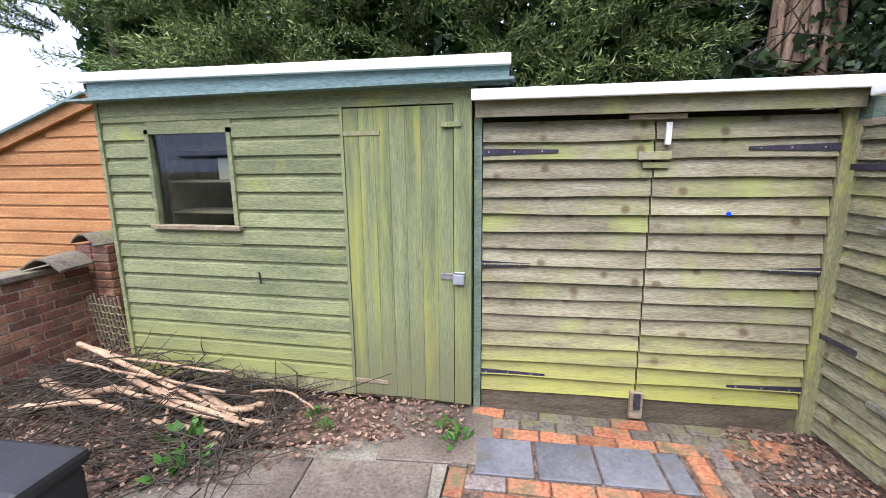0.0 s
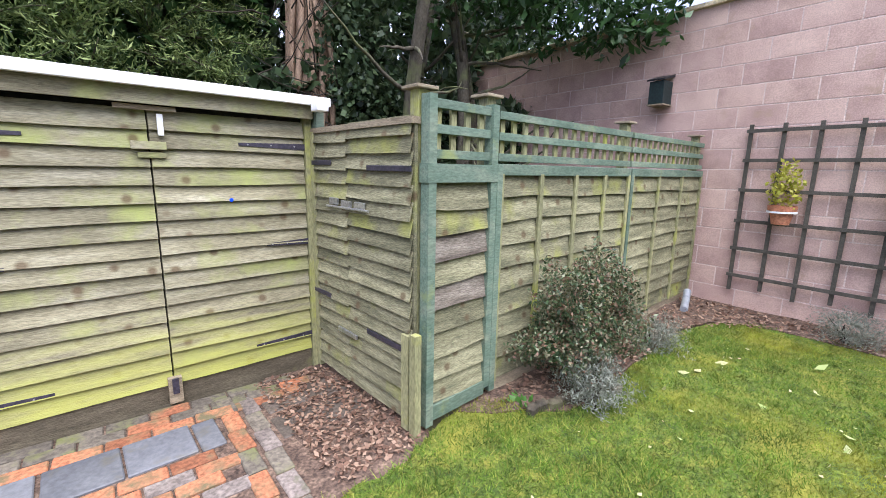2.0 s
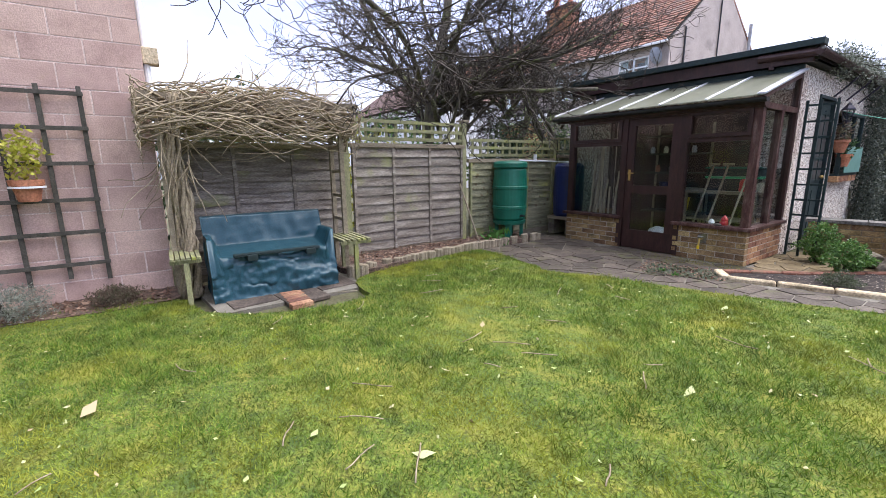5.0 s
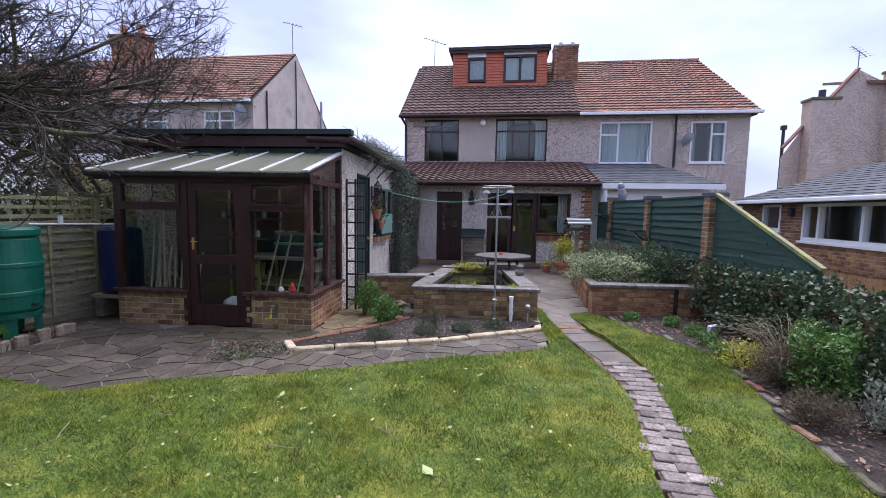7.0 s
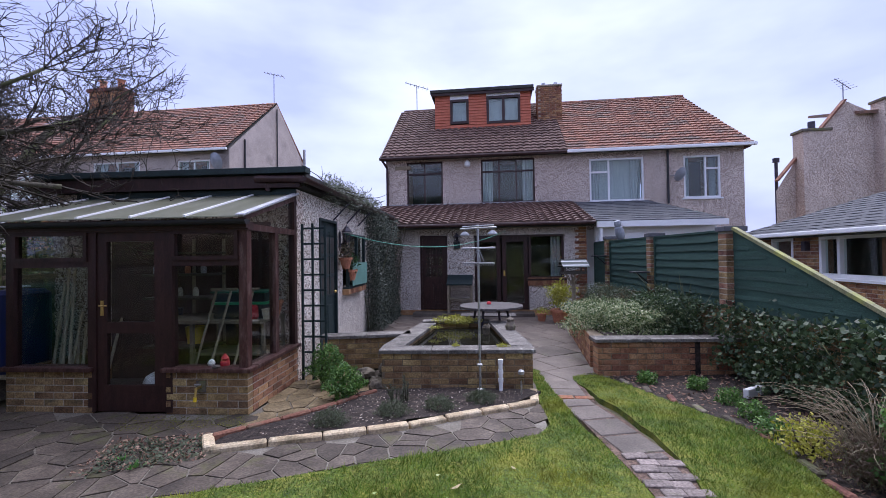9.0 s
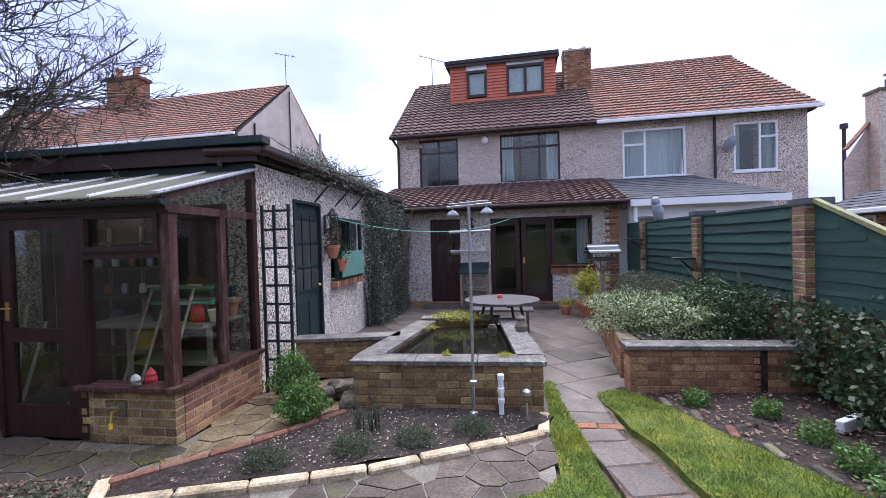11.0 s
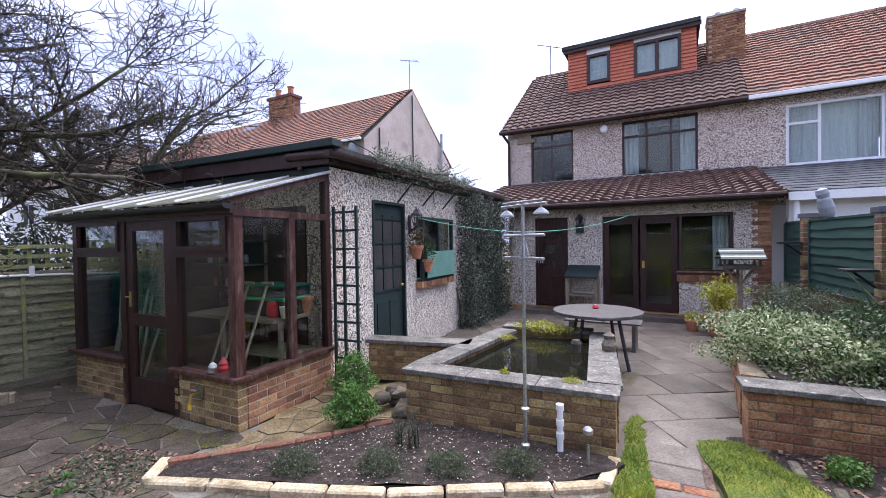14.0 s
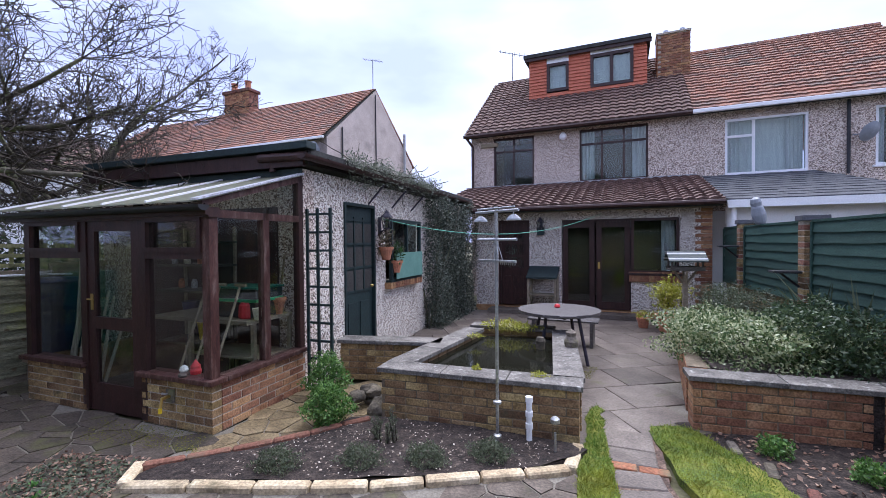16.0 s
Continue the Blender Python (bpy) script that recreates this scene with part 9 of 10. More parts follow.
for j in range(6):
    put_piece("paving_brick", rb if j % 3 else rm, bp_, 0.60 - 0.0 * j, 2.32 - j * 0.215, -0.01, 93 + rng.uniform(-3, 3))
    put_piece("paving_brick", rm if j % 2 else rp, bp_, 0.72, 2.25 - j * 0.215, -0.014, 93 + rng.uniform(-3, 3))
    put_piece("paving_brick", rb if j % 3 == 1 else rm, bp_, -0.65, 2.0 - j * 0.215, -0.012, 90 + rng.uniform(-3, 3))
for k in range(4):
    put_piece("slate_slab", piece_box("dark_slab", (0.26, 0.24, 0.04), M_SLAB, 0.006), bp_, 0.92 + 0.27 * (k % 2), 2.2 - 0.3 * (k // 2), -0.012, 4)

path = structure("path", prism([(-0.56, -8.5), (-0.59, -7.7), (-0.72, -7.2), (-0.97, -5.77), (-0.82, -4.79), (-0.66, -3.0), (-0.6, -1.0), (-0.62, 0.6), (-0.95, 0.6), (-0.88, -1.0), (-0.94, -3.0), (-1.10, -4.8), (-1.32, -6.29), (-1.14, -7.2), (-0.97, -7.7), (-0.95, -8.5)], -0.04, 0.004), M_MULCH, "narrow garden path of grey bricks sunk in the lawn", "path")
PXL = ([0.6, -1.0, -3.0, -4.79, -5.77, -6.5, -7.25, -7.7, -8.5], [-0.78, -0.74, -0.80, -0.965, -1.14, -1.10, -0.89, -0.74, -0.71])
y, k = 0.5, 0
while y > -6.5:
    xc = np.interp(-y, [-a for a in PXL[0]], PXL[1])
    x2 = np.interp(-(y - 0.1), [-a for a in PXL[0]], PXL[1])
    ang = math.degrees(math.atan2(-0.1, x2 - xc)) + 90
    for j in range(2):
        o = (j - 0.5) * 0.165 + (0.03 if k % 2 else -0.03)
        put_piece("path_brick", piece_box("path_brick", (0.15 if (j + k) % 2 else 0.19, 0.092, 0.05), M_PATHBRICK, 0.006), path, xc + o, y, -0.006 + rng.uniform(-0.004, 0.004), ang + rng.uniform(-2, 2))
    y -= 0.104
    k += 1
for y, ln in ((-6.70, 0.34), (-7.05, 0.34), (-7.40, 0.34), (-7.69, 0.22), (-8.02, 0.24), (-8.32, 0.34)):
    xc, x2 = (np.interp(-v, [-a for a in PXL[0]], PXL[1]) for v in (y + 0.1, y - 0.1))
    put_piece("path_slab", piece_box("path_slab", (0.36, ln, 0.05), M_SLAB, 0.008), path, (xc + x2) / 2, y, -0.012, math.degrees(math.atan2(-0.2, x2 - xc)) + 90 + rng.uniform(-1.5, 1.5))
for j in range(2):
    put_piece("paving_brick", rb, path, -0.66 - 0.22 * j, -7.85, -0.008, 4)

# ---------------------------------------------------------------- plants
def shrub(name, c, r, n, size, material, label, category="shrub", ratio=0.5, shell=0.55, group="", stems=5, floor=0.02, up=0.0, direction=None, spread=1.0):
    t_ = thing(name, label, category, group)
    p = blob_points(n, c, r, shell, floor=floor)
    part("foliage", leaves("foliage", p, size, material, ratio, up, direction, spread), material, t_)
    if stems:
        ls = []
        for k in range(stems):
            a = rng.uniform(0, 6.28)
            e = np.array([c[0] + r[0] * 0.6 * math.cos(a), c[1] + r[1] * 0.6 * math.sin(a), c[2] + r[2] * 0.3])
            s0 = np.array([c[0] + 0.03 * math.cos(a), c[1] + 0.03 * math.sin(a), 0.0])
            q = np.linspace(0, 1, 5)[:, None]
            ls.append((s0 + (e - s0) * q + rng.normal(size=(5, 3)) * 0.01, np.linspace(0.012, 0.004, 5)))
        for l_ in ls:
            part("stem", tubes_mesh("stem", [l_], M_TWIG, 5), M_TWIG, t_)
    return t_


def spiky(name, c, h, rad, n, material, label, category="plant", w=0.012, group=""):
    """A tuft of narrow upright shoots."""
    a, q = rng.uniform(0, 6.28, n), np.sqrt(rng.random(n)) * rad
    at = np.stack([c[0] + q * np.cos(a), c[1] + q * np.sin(a), np.full(n, 0.02) + rng.random(n) * h * 0.5], 1)
    d = np.stack([np.cos(a) * q / rad * 0.8, np.sin(a) * q / rad * 0.8, np.ones(n)], 1)
    t_ = thing(name, label, category, group)
    part("foliage", leaves("foliage", at, h * 0.55, material, w / (h * 0.5) * 3, 0, d * 2.2, 0.8), material, t_)
    return t_


shrub("evergreen_shrub", (2.76, 1.17, 0.46), (0.50, 0.26, 0.46), 15000, 0.030, L_SHRUB, "bronze-tinged evergreen shrub against the lap fence", stems=7)
for x, y, r_, h in ((2.50, 0.92, 0.22, 0.32), (3.75, 1.15, 0.25, 0.28), (5.35, 0.15, 0.28, 0.30), (5.4, -0.55, 0.2, 0.18)):
    shrub("lavender", (x, y, h * 0.55), (r_, r_, h * 0.6), 3200, 0.030, L_LAVENDER if h > 0.2 else L_HEATHER, "grey-leaved lavender clump at the lawn edge", "lavender", 0.22, 0.3, "lavender clumps", 3, direction=np.array([0, 0, 0.8]))
for x, y in ((2.20, -8.03), (1.82, -7.56)):
    shrub("box_bush", (x, y, 0.27 if x > 2.1 else 0.20), (0.19, 0.19, 0.22 if x > 2.1 else 0.17), 3400, 0.030, L_BOX, "rounded bright green box bush by the rockery", "shrub", 0.6, 0.7, "box bushes", 4)
for x, y in ((1.68, -6.80), (1.14, -7.08), (0.69, -7.27), (0.26, -7.52)):
    shrub("low_herb", (x, y, 0.085), (0.165, 0.14, 0.085), 2600, 0.020, L_IVYGREY, "low grey-green cushion herb in dark soil", "herb", 0.35, 0.5, "cushion herbs", 0, direction=np.array([0, 0, 0.8]))
rr_ = np.random.default_rng(63)
for x, y, h_ in ((1.10, -7.48, 0.27), (1.24, -7.46, 0.20)):
    ro = thing("rosemary", "upright rosemary bush with short needles in dark soil", "herb", "rosemary bushes")
    needle_at, needle_dir = [], []
    for k in range(7):
        pts, _d = wander((x + rr_.normal() * 0.02, y + rr_.normal() * 0.02, 0.03), (rr_.normal() * 0.22, rr_.normal() * 0.22, 1), h_ * rr_.uniform(0.6, 1.1), 6, 0.08, rr_)
        part("stem", tubes_mesh("stem", [(pts, np.linspace(0.005, 0.0025, 7))], M_TWIG, 5), M_TWIG, ro)
        q = rr_.random(90) * 5.99
        i0 = q.astype(int)
        needle_at.append(pts[i0] + (pts[i0 + 1] - pts[i0]) * (q - i0)[:, None])
        needle_dir.append(unit(rr_.normal(size=(90, 3)) * np.array([1, 1, 0.3])) + np.array([0, 0, 0.8]))
    part("foliage", leaves("foliage", np.concatenate(needle_at), 0.026, L_IVYGREY, 0.2, 0, np.concatenate(needle_dir) * 2, 0.3), L_IVYGREY, ro)
for x, y, r_ in ((-1.75, -8.45, 0.11), (-2.24, -8.24, 0.11), (-2.36, -7.77, 0.12), (-2.36, -7.36, 0.12), (-2.30, -6.95, 0.12)):
    shrub("small_box", (x, y, r_ * 0.7), (r_, r_, r_ * 0.8), 650, 0.03, L_BOX, "small clipped green bush in the border", "shrub", 0.6, 0.6, "border bushes", 0)
shrub("variegated_euonymus", (-2.36, -6.62, 0.14), (0.20, 0.2, 0.16), 800, 0.04, L_YELLOW, "low yellow variegated shrub in the border", "shrub", 0.5, 0.5)
shrub("conical_shrub", (-2.63, -5.95, 0.30), (0.25, 0.26, 0.36), 3200, 0.045, L_BOX, "dense green shrub in the wall border", "shrub", 0.5, 0.6)
shrub("heather", (-2.25, -5.38, 0.12), (0.24, 0.22, 0.14), 1800, 0.045, L_HEATHER, "brown dormant heather beside the lawn", "heather", 0.18, 0.3, direction=np.array([0, 0, 0.9]))
shrub("lavender", (-2.68, -5.28, 0.2), (0.2, 0.2, 0.22), 900, 0.06, L_LAVENDER, "grey-leaved lavender clump in the border", "lavender", 0.2, 0.3, "lavender clumps", 3, direction=np.array([0, 0, 0.9]))
dry = thing("dry_grass", "fan of dry brown arching stems in the border", "grass tuft")
rd = np.random.default_rng(41)
dry_lines = []
for k in range(110):
    a, h_ = rd.uniform(0, 6.28), rd.uniform(0.25, 0.62)
    t = np.linspace(0, 1, 8)[:, None]
    out_ = np.array([math.cos(a), math.sin(a), 0.0]) * rd.uniform(0.15, 0.62) + np.array([0.10, -0.10, 0])
    dry_lines.append((np.array([-2.52, -6.18, 0.01]) + rd.normal(size=3) * np.array([0.05, 0.05, 0]) + out_ * t ** 1.5 + np.array([0, 0, h_]) * np.sin(t * 1.9) + rd.normal(size=(8, 3)) * 0.006, np.linspace(0.0035, 0.0015, 8)))
part("stems", tubes_mesh("stems", dry_lines, M_VINE, 4), M_VINE, dry)
shrub("heather", (-2.45, -6.15, 0.16), (0.26, 0.24, 0.20), 2600, 0.05, L_HEATHER, "grey-brown dormant heather in the border", "heather", 0.16, 0.3, direction=np.array([0, 0, 0.9]))
shrub("variegated_hedge", (-1.95, -9.85, 0.60), (0.80, 0.75, 0.30), 17000, 0.042, L_HEBE, "cream and green variegated shrub spilling over the raised bed", "shrub", 0.5, 0.5, stems=6)
shrub("variegated_hedge", (-1.75, -11.1, 0.46), (0.55, 0.8, 0.34), 8000, 0.042, L_HEBE, "cream and green variegated shrub spilling over the raised bed", "shrub", 0.5, 0.5, stems=6)
shrub("dark_hedge", (-2.5, -9.9, 0.68), (0.42, 0.75, 0.38), 11000, 0.045, L_IVY, "dark green evergreen shrub in the raised bed", "shrub", 0.5, 0.5, stems=6)
shrub("dark_hedge", (-2.15, -11.9, 0.62), (0.45, 1.2, 0.42), 13000, 0.034, L_IVYGREY, "grey-green evergreen hedge under the green panels", "hedge", 0.4, 0.5, stems=6)
for x, y in ((-2.8, -9.9), (-2.72, -10.5)):
    spiky("tall_stem", (x, y), 1.25, 0.06, 60, L_IVYGREY, "tall thin shoot above the hedge", "plant", 0.01)
hedge = thing("ivy_hedge", "thick dark ivy hedge grown over the low wall", "hedge")
HP = []
for k in range(22):
    y = -9.0 + k * 0.42
    HP.append(blob_points(1500, (-3.15 - 0.055 * max(0, y + 8), y, 0.42 + 0.05 * math.sin(k * 1.7)), (0.42 + 0.06 * math.sin(k * 2.3), 0.42, 0.55 + 0.08 * math.sin(k * 3.1)), 0.6, 0.2, 0.03))
part("foliage", leaves("foliage", np.concatenate(HP), 0.055, L_IVY, 0.75), L_IVY, hedge)
lines = []
for k in range(60):
    y = r8.uniform(-9, 0.2)
    pts, _d = wander((-3.2 - 0.055 * max(0, y + 8), y, 0.0), (r8.normal() * 0.3, r8.normal() * 0.3, 1), 0.9, 6, 0.15, r8)
    part("stem", tubes_mesh("stem", [(pts, np.linspace(0.014, 0.005, 7))], M_BARK, 5), M_BARK, hedge)
giv = thing("wall_ivy", "dense dark ivy covering the end of the garage wall", "ivy")
P_ = rng.uniform(size=(34000, 3)) * np.array([0.42, 2.6, 2.65]) + np.array([-0.40, -7.35, 0.0])
P_ = P_[(P_[:, 0] > -0.38 + 0.12 * np.sin(P_[:, 1] * 4) * np.sin(P_[:, 2] * 3)) & (P_[:, 2] < 2.55 + 0.12 * np.sin(P_[:, 1] * 7))]
Q_ = rng.normal(size=(6500, 3)) * np.array([0.10, 0.0, 0.055]) + np.array([-0.15, 0.0, 2.76])
Q_[:, 1] = rng.uniform(-5.0, -1.9, 6500)
Q_[:, 2] += 0.04 * np.sin(Q_[:, 1] * 6) + 0.03 * np.sin(Q_[:, 1] * 17) - 0.30 * rng.random(6500) ** 5
part("foliage", leaves("foliage", P_, 0.036, L_WALLIVY, 0.8, direction=np.array([-0.5, 0.1, -0.6])), L_WALLIVY, giv)
part("eaves_growth", leaves("eaves_growth", Q_, 0.036, L_EAVESIVY, 0.45, direction=np.array([-0.3, 0.1, 0.1])), L_EAVESIVY, giv, "grey-green ivy trailing along the gutter")
rv = np.random.default_rng(77)
for k in range(26):
    pts, _d = wander((-0.12 + rv.normal() * 0.05, rv.uniform(-4.9, -1.9), 2.74), (rv.normal() * 0.15, rv.choice([-1, 1]), rv.normal() * 0.12), rv.uniform(0.4, 1.0), 8, 0.16, rv)
    part("stem", tubes_mesh("stem", [(pts, np.linspace(0.009, 0.004, 9))], M_TWIG, 5), M_TWIG, giv)
giv.matrix_basis = G
lines = []
for k in range(14):
    pts, _d = wander((-0.05, -7.2 + k * 0.18, 0.0), (-0.03, r8.normal() * 0.1, 1), 2.5, 10, 0.06, r8)
    part("stem", tubes_mesh("stem", [(pts, np.linspace(0.02, 0.006, 11))], M_BARK, 5), M_BARK, giv)
for q in range(3):
    part("iron_bracket", cyl((-0.02, -2.7 - 0.75 * q, 2.25), (-0.28, -2.7 - 0.75 * q, 2.52), 0.014), M_BLACKMETAL, garage)
shrub("pond_plants", (0.80, -10.15, 0.53), (0.42, 0.12, 0.075), 900, 0.035, L_YELLOW, "yellow-green plants along the back of the pond", "plant", 0.5, 0.4, stems=0, floor=0.45)
for x, y, r_ in ((0.02, -8.22, 0.08), (0.6, -8.2, 0.04), (1.05, -9.5, 0.1)):
    shrub("moss_cushion", (x, y, 0.50), (r_, r_ * 0.7, 0.035), 260, 0.018, L_YELLOW, "yellow-green moss cushion on the coping", "moss", 0.5, 0.5, "moss cushions", 0, floor=0.49)


# ---------------------------------------------------------------- trees
def bare_tree(name, base, seed, label, trunks, limbs, levels=4, kids=(6, 9, 8, 7), thin=0.006):
    """A leafless tree: trunks from the ground, limbs that start at the given heights, and finer growth on them."""
    r_ = np.random.default_rng(seed)
    t_ = thing(name, label, "tree")
    twig, queue = [], []
    for dx, dy, ln, rad in trunks:
        queue.append((np.array(base, float), np.array([dx, dy, 1.0]), ln, rad, 0))
    for h, dx, dy, dz, ln, rad in limbs:
        queue.append((np.array([base[0], base[1], h]), np.array([dx, dy, dz]), ln, rad, 1))
    while queue:
        p, d, ln, rad, lev = queue.pop()
        steps = 10 if lev < 2 else 6
        pts, e = wander(p, d, ln, steps, 0.07 + 0.05 * lev, r_, (0.0, -0.005, 0.0, 0.03, 0.04)[min(lev, 4)])
        radii = np.linspace(rad, max(thin * 0.6, rad * (0.5 if lev < levels else 0.4)), steps + 1)
        if lev < 2:
            nm = "trunk" if lev == 0 else "limb"
            part(nm, tubes_mesh(nm, [(pts, radii)], M_BARK, 8), M_BARK, t_)
        else:
            twig.append((pts, radii))
        if lev < levels:
            for k in range(kids[min(lev, 3)]):
                i = int(r_.integers(max(1, steps // 4), steps + 1))
                dd = pts[i] - pts[i - 1]
                dd = dd / np.linalg.norm(dd)
                side = r_.normal(size=3)
                side -= dd * side.dot(dd)
                side /= np.linalg.norm(side)
                nd = dd * r_.uniform(0.5, 1.0) + side * r_.uniform(0.45, 0.9) * np.array([1.2, 1.2, 0.55])
                queue.append((pts[i], nd, max(0.25, ln * r_.uniform(0.34, 0.55)), max(thin, radii[i] * r_.uniform(0.35, 0.55)), lev + 1))
    part("crown", tubes_mesh("crown", twig, M_TWIG, 3), M_TWIG, t_, "dense bare twigs")
    return t_


bare_tree("apple_tree", (7.9, -5.9, -0.05), 21, "spreading bare fruit tree with dense twigs behind the fence", ((-0.02, 0.06, 4.6, 0.15), (0.05, -0.22, 4.4, 0.12)),
          ((2.5, -1.0, -0.45, 0.55, 3.1, 0.055), (2.6, -0.8, -1.0, 0.6, 3.3, 0.055), (2.0, -0.75, 0.7, 0.5, 4.4, 0.06), (2.2, -0.2, 1.0, 0.6, 4.0, 0.05), (2.3, 0.1, -1.0, 0.6, 3.8, 0.055), (2.8, -0.5, -0.2, 1.0, 3.6, 0.045), (2.5, 0.7, 0.3, 0.8, 3.2, 0.06), (3.0, -0.9, 0.15, 0.6, 3.0, 0.045), (3.1, -1.0, -1.1, 0.6, 3.0, 0.045)), 4, (5, 11, 9, 6))
bare_tree("young_tree", (6.75, -8.2, -0.05), 35, "slim bare tree behind the fence by the garage", ((0.03, -0.02, 4.3, 0.075),), ((1.6, 0.5, 0.3, 1.0, 2.4, 0.04), (2.0, -0.5, -0.3, 1.0, 2.2, 0.035)), 4, (6, 6, 4, 3), 0.005)
bare_tree("apple_tree", (8.7, -8.3, -0.05), 52, "bare spreading tree beyond the back fence", ((-0.06, -0.02, 4.6, 0.12),),
          ((2.4, -1.0, -0.2, 0.8, 2.5, 0.045), (2.6, -0.9, 0.5, 0.8, 2.5, 0.045), (2.4, -0.4, -1.0, 0.8, 2.5, 0.045), (2.6, 0.5, -0.8, 0.8, 3.4, 0.05), (2.6, 0.2, 0.9, 0.6, 3.4, 0.05)), 4, (4, 6, 6, 4))

# conifer hedge behind the sheds
con = thing("conifer_hedge", "tall loose conifer hedge behind the sheds", "hedge")
rc = np.random.default_rng(12)
P_, D_ = [], []
branch_lines = []
for k in range(800):
    x = rc.uniform(-7.4, 1.5)
    z = rc.uniform(1.3, 6.4)
    top = 6.4 - 0.35 * max(0, -x - 3.0) ** 1.6 * 0.4
    if z > top:
        continue
    if x < -5.8 - 0.2 * rc.random() and z < 3.3 + 0.2 * rc.random():
        continue
    ys = 4.75 + 0.25 * math.sin(x * 1.9) + rc.normal() * 0.25 + 0.1 * (z - 3)
    ln = rc.uniform(0.5, 1.1)
    d = np.array([rc.normal() * 0.6, -1.0, rc.uniform(-0.15, 0.5)])
    d /= np.linalg.norm(d)
    s0 = np.array([x, ys + 0.5, z])
    pts, e = wander(s0, d, ln, 6, 0.10, rc, -0.02)
    branch_lines.append((pts, np.linspace(0.014, 0.004, 7)))
    m_ = 240
    t = rc.random(m_)
    idx = t * 6
    i0 = np.minimum(idx.astype(int), 5)
    q = pts[i0] + (pts[i0 + 1] - pts[i0]) * (idx - i0)[:, None]
    P_.append(q + rc.normal(size=(m_, 3)) * np.array([0.09, 0.06, 0.06]) * (0.3 + 0.7 * t)[:, None])
    D_.append(np.tile(d, (m_, 1)) + rc.normal(size=(m_, 3)) * 0.55)
P_, D_ = np.concatenate(P_), np.concatenate(D_)
part("sprays", leaves("sprays", P_, 0.085, L_CONIFER, 0.20, 2.0, D_ * 1.4, 0.5), L_CONIFER, con)
part("branch_mass", tubes_mesh("branch_mass", branch_lines, M_BARK, 4), M_BARK, con)
# Inner leaves take the dark laurel colour to imitate shade between the sprays.
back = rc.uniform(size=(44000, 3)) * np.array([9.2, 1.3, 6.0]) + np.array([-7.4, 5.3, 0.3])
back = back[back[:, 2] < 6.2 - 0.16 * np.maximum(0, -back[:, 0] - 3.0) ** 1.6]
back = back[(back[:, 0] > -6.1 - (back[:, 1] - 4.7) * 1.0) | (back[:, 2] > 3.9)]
part("inner_foliage", leaves("inner_foliage", back, 0.24, L_LAUREL, 0.42), L_LAUREL, con, "inner foliage coloured darker for the shade within the hedge")
for x in (-6.2, -4.3, -2.6, -0.9, 0.6):
    pts, e = wander((x, 5.6, -0.05), (0.02, -0.02, 1), 5.6, 10, 0.05, rc)
    part("trunk", tubes_mesh("trunk", [(pts, np.linspace(0.13, 0.04, 11))], M_BARK, 8), M_BARK, con)

# big ivy-clad tree
bt_ = thing("ivy_tree", "large old tree with thick ropy ivy stems on its trunk", "tree")
pts, e = wander((2.05, 4.7, -0.05), (-0.02, 0.03, 1), 7.0, 14, 0.03, rc)
part("trunk", tubes_mesh("trunk", [(pts, np.linspace(0.26, 0.16, 15))], M_ROOT, 12), M_ROOT, bt_)
lines = []
for k in range(11):
    a0 = rc.uniform(2.6, 6.4)
    tt = np.linspace(0, 1, 16)
    ang = a0 + 0.5 * np.sin(tt * 5 + k)
    zz = tt * 6.2
    rr = np.interp(zz, [0, 7], [0.27, 0.17]) + 0.03
    cx = np.interp(zz, pts[:, 2], pts[:, 0])
    cy = np.interp(zz, pts[:, 2], pts[:, 1])
    lines.append((np.stack([cx + rr * np.cos(ang), cy + rr * np.sin(ang), zz], 1), np.linspace(0.06, 0.025, 16) * rc.uniform(0.5, 1.1)))
for ln_ in lines:
    part("ivy_stem", tubes_mesh("ivy_stem", [ln_], M_ROOT, 7), M_ROOT, bt_)
lines = []
for k in range(60):
    pts2, e = wander((2.0 + rc.normal() * 0.3, 4.6 + rc.normal() * 0.1, rc.uniform(2.0, 5.5)), (rc.uniform(-1.2, 0.3), -0.5, rc.uniform(-0.3, 0.5)), rc.uniform(0.5, 1.5), 7, 0.2, rc)
    lines.append((pts2, np.linspace(0.009, 0.003, 8)))
part("twig_mass", tubes_mesh("twig_mass", lines, M_TWIG, 4), M_TWIG, bt_)
iv = np.concatenate([blob_points(3800, (2.65, 4.55, 3.0), (0.5, 0.45, 1.9), 0.5, 0.3), blob_points(3000, (3.0, 4.9, 1.9), (0.7, 0.5, 1.0), 0.5, 0.3, 0.1), blob_points(2600, (2.4, 5.2, 5.0), (1.3, 0.8, 1.2), 0.4, 0.35)])
part("ivy_foliage", leaves("ivy_foliage", iv, 0.085, L_IVY, 0.8), L_IVY, bt_)

# laurel and dark evergreens behind the fence
lau = thing("laurel_tree", "large dark laurel overhanging the fence and block wall", "tree")
lp = []
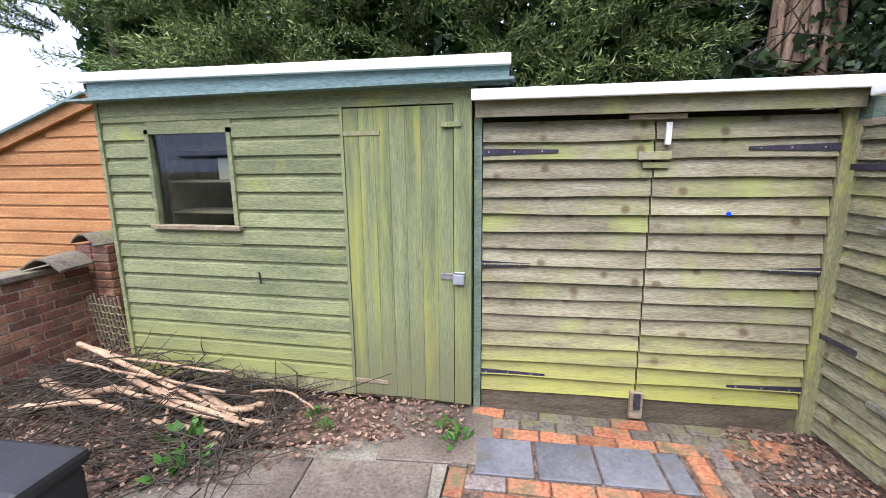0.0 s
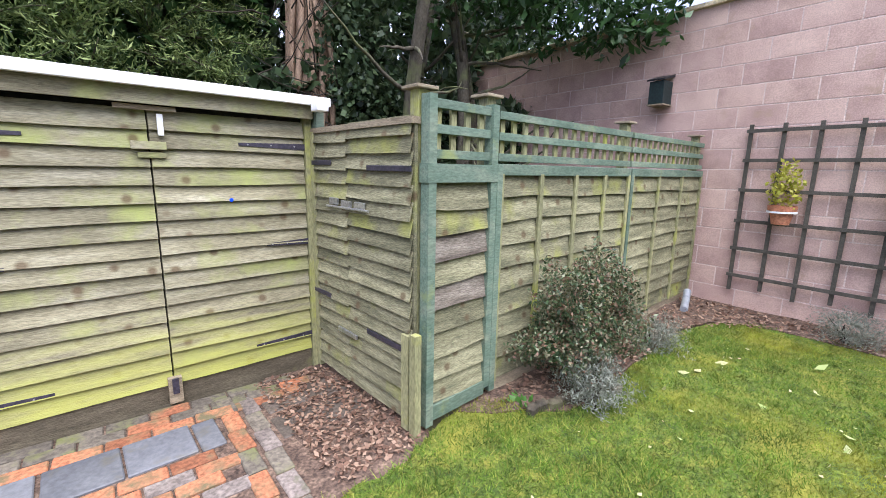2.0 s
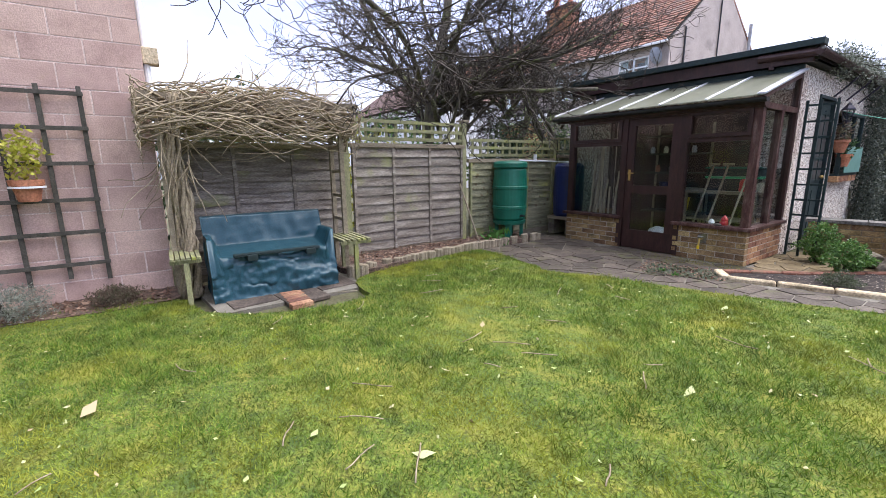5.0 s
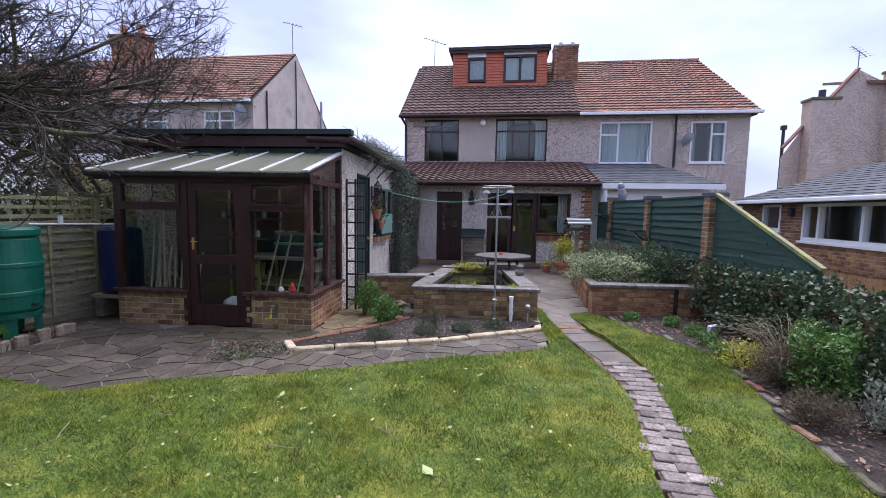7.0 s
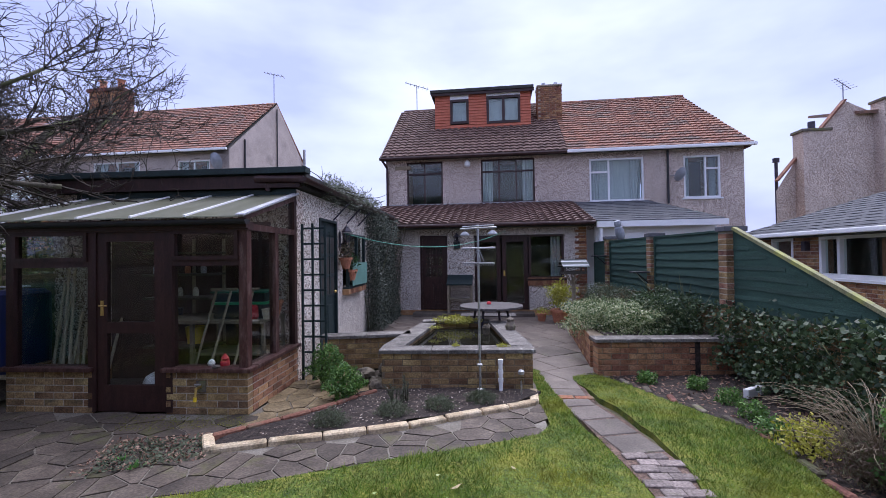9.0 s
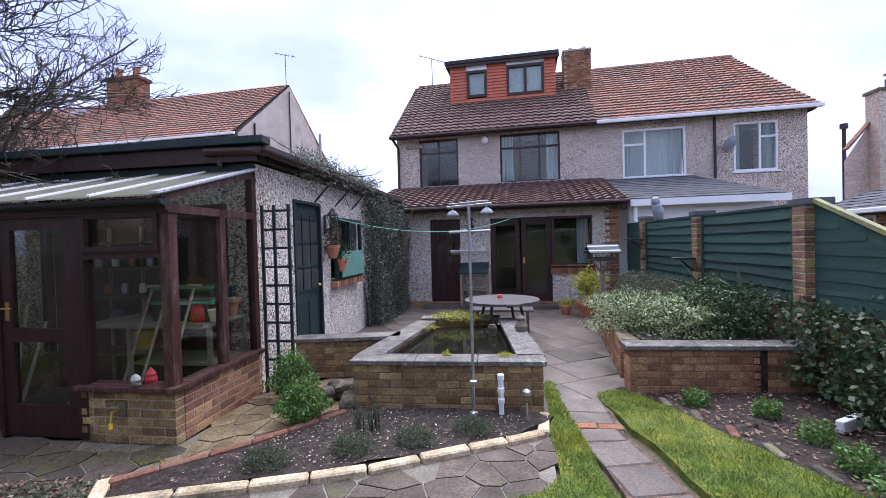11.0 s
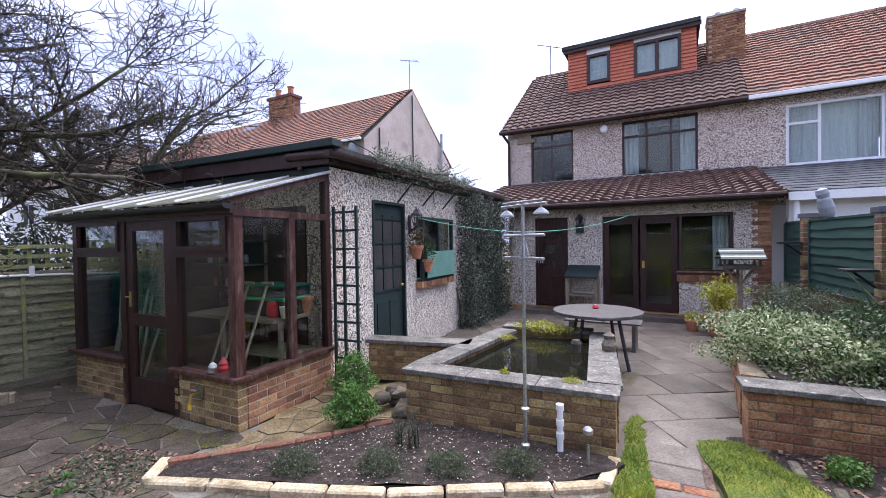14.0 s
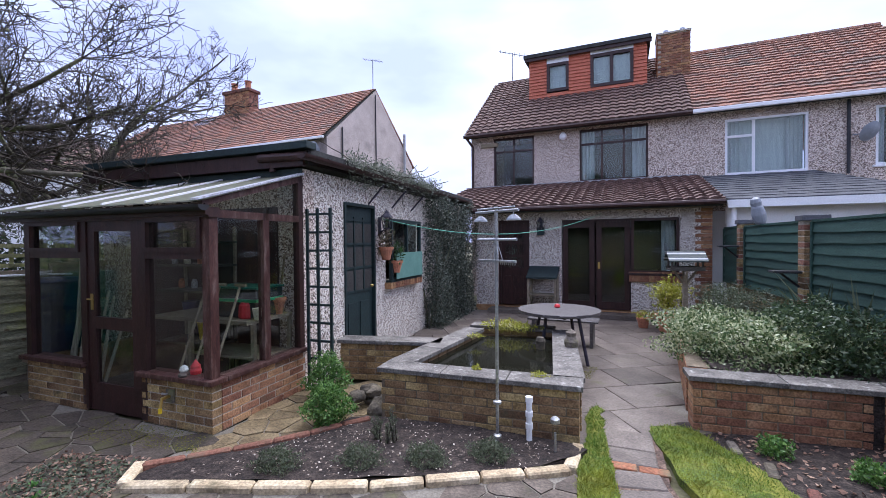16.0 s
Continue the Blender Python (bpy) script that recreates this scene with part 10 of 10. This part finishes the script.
for c, r_, n in (((4.9, 3.3, 3.6), (0.9, 0.9, 0.6), 900), ((4.0, 4.0, 4.2), (1.3, 1.0, 1.0), 1600), ((5.3, 2.6, 3.35), (0.45, 0.6, 0.35), 330), ((5.6, 3.6, 4.3), (1.2, 1.2, 0.9), 1300), ((3.2, 4.6, 5.0), (1.4, 1.0, 1.2), 1500), ((4.4, 2.9, 4.9), (1.2, 1.0, 0.9), 1200), ((5.6, 2.2, 3.9), (0.6, 0.7, 0.35), 350)):
    lp.append(blob_points(n, c, r_, 0.35, 0.35))
part("foliage", leaves("foliage", np.concatenate(lp), 0.17, L_LAUREL, 0.36, 1.0, np.array([0, -0.3, -0.35])), L_LAUREL, lau)
lines = []
for x, y in ((3.3, 4.3), (4.1, 4.4), (3.7, 4.9), (4.7, 4.6)):
    pts, e = wander((x, y, -0.05), (rc.normal() * 0.12, -0.02, 1), 5.0, 10, 0.08, rc)
    part("trunk", tubes_mesh("trunk", [(pts, np.linspace(0.12, 0.05, 11))], M_BARK, 8), M_BARK, lau)
    for k in range(12):
        i = int(rc.integers(3, 10))
        p2, e = wander(pts[i], (rc.normal(), -abs(rc.normal()) * 0.7, rc.uniform(-0.2, 0.5)), rc.uniform(0.6, 1.8), 7, 0.15, rc)
        part("limb", tubes_mesh("limb", [(p2, np.linspace(0.03, 0.006, 8))], M_BARK, 5), M_BARK, lau)
dk = thing("evergreen_screen", "dark evergreen thicket beyond the garden", "hedge")
P_ = np.concatenate([rc.uniform(size=(26000, 3)) * np.array([7.5, 2.0, 7.0]) + np.array([0.8, 5.6, 0.0]), rc.uniform(size=(9000, 3)) * np.array([4.6, 0.6, 2.6]) + np.array([1.4, 4.6, 0.0])])
P_ = P_[np.sin(P_[:, 0] * 3.3) * np.sin(P_[:, 2] * 2.9 + 1) < 0.8]
part("foliage", leaves("foliage", P_, 0.24, L_IVY, 0.55), L_IVY, dk)
for x in (2.6, 3.8, 5.0):
    pts, e = wander((x, 6.0, -0.05), (0, 0, 1), 6.0, 8, 0.04, rc)
    part("trunk", tubes_mesh("trunk", [(pts, np.linspace(0.11, 0.05, 9))], M_BARK, 7), M_BARK, dk)

# planting beyond the back fence
for c, r_ in (((6.95, -8.5, 1.15), (0.5, 0.8, 1.15)), ((7.1, -10.2, 1.3), (0.6, 0.9, 1.3)), ((7.0, -6.9, 0.95), (0.45, 0.7, 0.95))):
    shrub("evergreen_bush", c, r_, 7500, 0.055, L_IVY, "dark evergreen bush close behind the back fence", "bush", 0.5, 0.4, stems=4)
for c, r_, mm, n, nm, lb in (((6.9, -2.0, 1.0), (0.55, 1.2, 1.05), L_IVY, 2600, "evergreen_bush", "dark evergreen bush close behind the back fence"), ((8.2, -2.6, 1.2), (0.9, 1.0, 1.25), L_IVY, 2600, "evergreen_bush", "dark evergreen bush beyond the back fence"), ((8.4, -5.2, 1.1), (1.0, 1.4, 1.1), L_BOX, 2400, "garden_bush", "light green bush beyond the back fence"), ((7.6, -7.4, 1.1), (0.7, 0.8, 1.1), L_IVYGREY, 1800, "garden_bush", "grey-green bush beyond the back fence"), ((8.8, -9.6, 1.3), (1.2, 1.0, 1.3), L_CONIFER, 2400, "conifer_bush", "feathery conifer beyond the back fence"), ((7.5, -4.2, 0.95), (0.5, 0.8, 1.0), L_YELLOW, 1100, "garden_bush", "yellow-green bush beyond the back fence")):
    shrub(nm, c, r_, n, 0.10, mm, lb, "bush", 0.5, 0.45, stems=4)
for x, y, w_, h, mm in ((46, -6, 9, 4.6, M_WHITEWALL),):
    fh = thing("far_house", "distant house seen over the back fence", "house", "far houses", at=frame_at(x, y, 8))
    part("wall", box(0, 8, -w_ / 2, w_ / 2, 0, h), mm, fh)
    b = prism([(-w_ / 2 - 0.3, h), (w_ / 2 + 0.3, h), (0, h + 2.6)], -0.3, 8.3)
    bmesh.ops.transform(b, matrix=pose(0, 0, 0, 90, 0, 90), verts=b.verts)
    part("roof", b, M_TILERED, fh)
    for k in (-2.6, 0.8):
        wd = part("window", box(-0.06, 0.0, k, k + 1.6, 3.2, 4.6), M_UPVC, fh)
        # Opaque pane with the room's darkness put into its colour.
        part("pane", box(-0.08, -0.06, k + 0.1, k + 1.5, 3.3, 4.5), M_DARK, wd)
    part("chimney", box(3, 3.9, -0.5, 0.5, h + 1.5, h + 4), M_BRICKRED, fh)
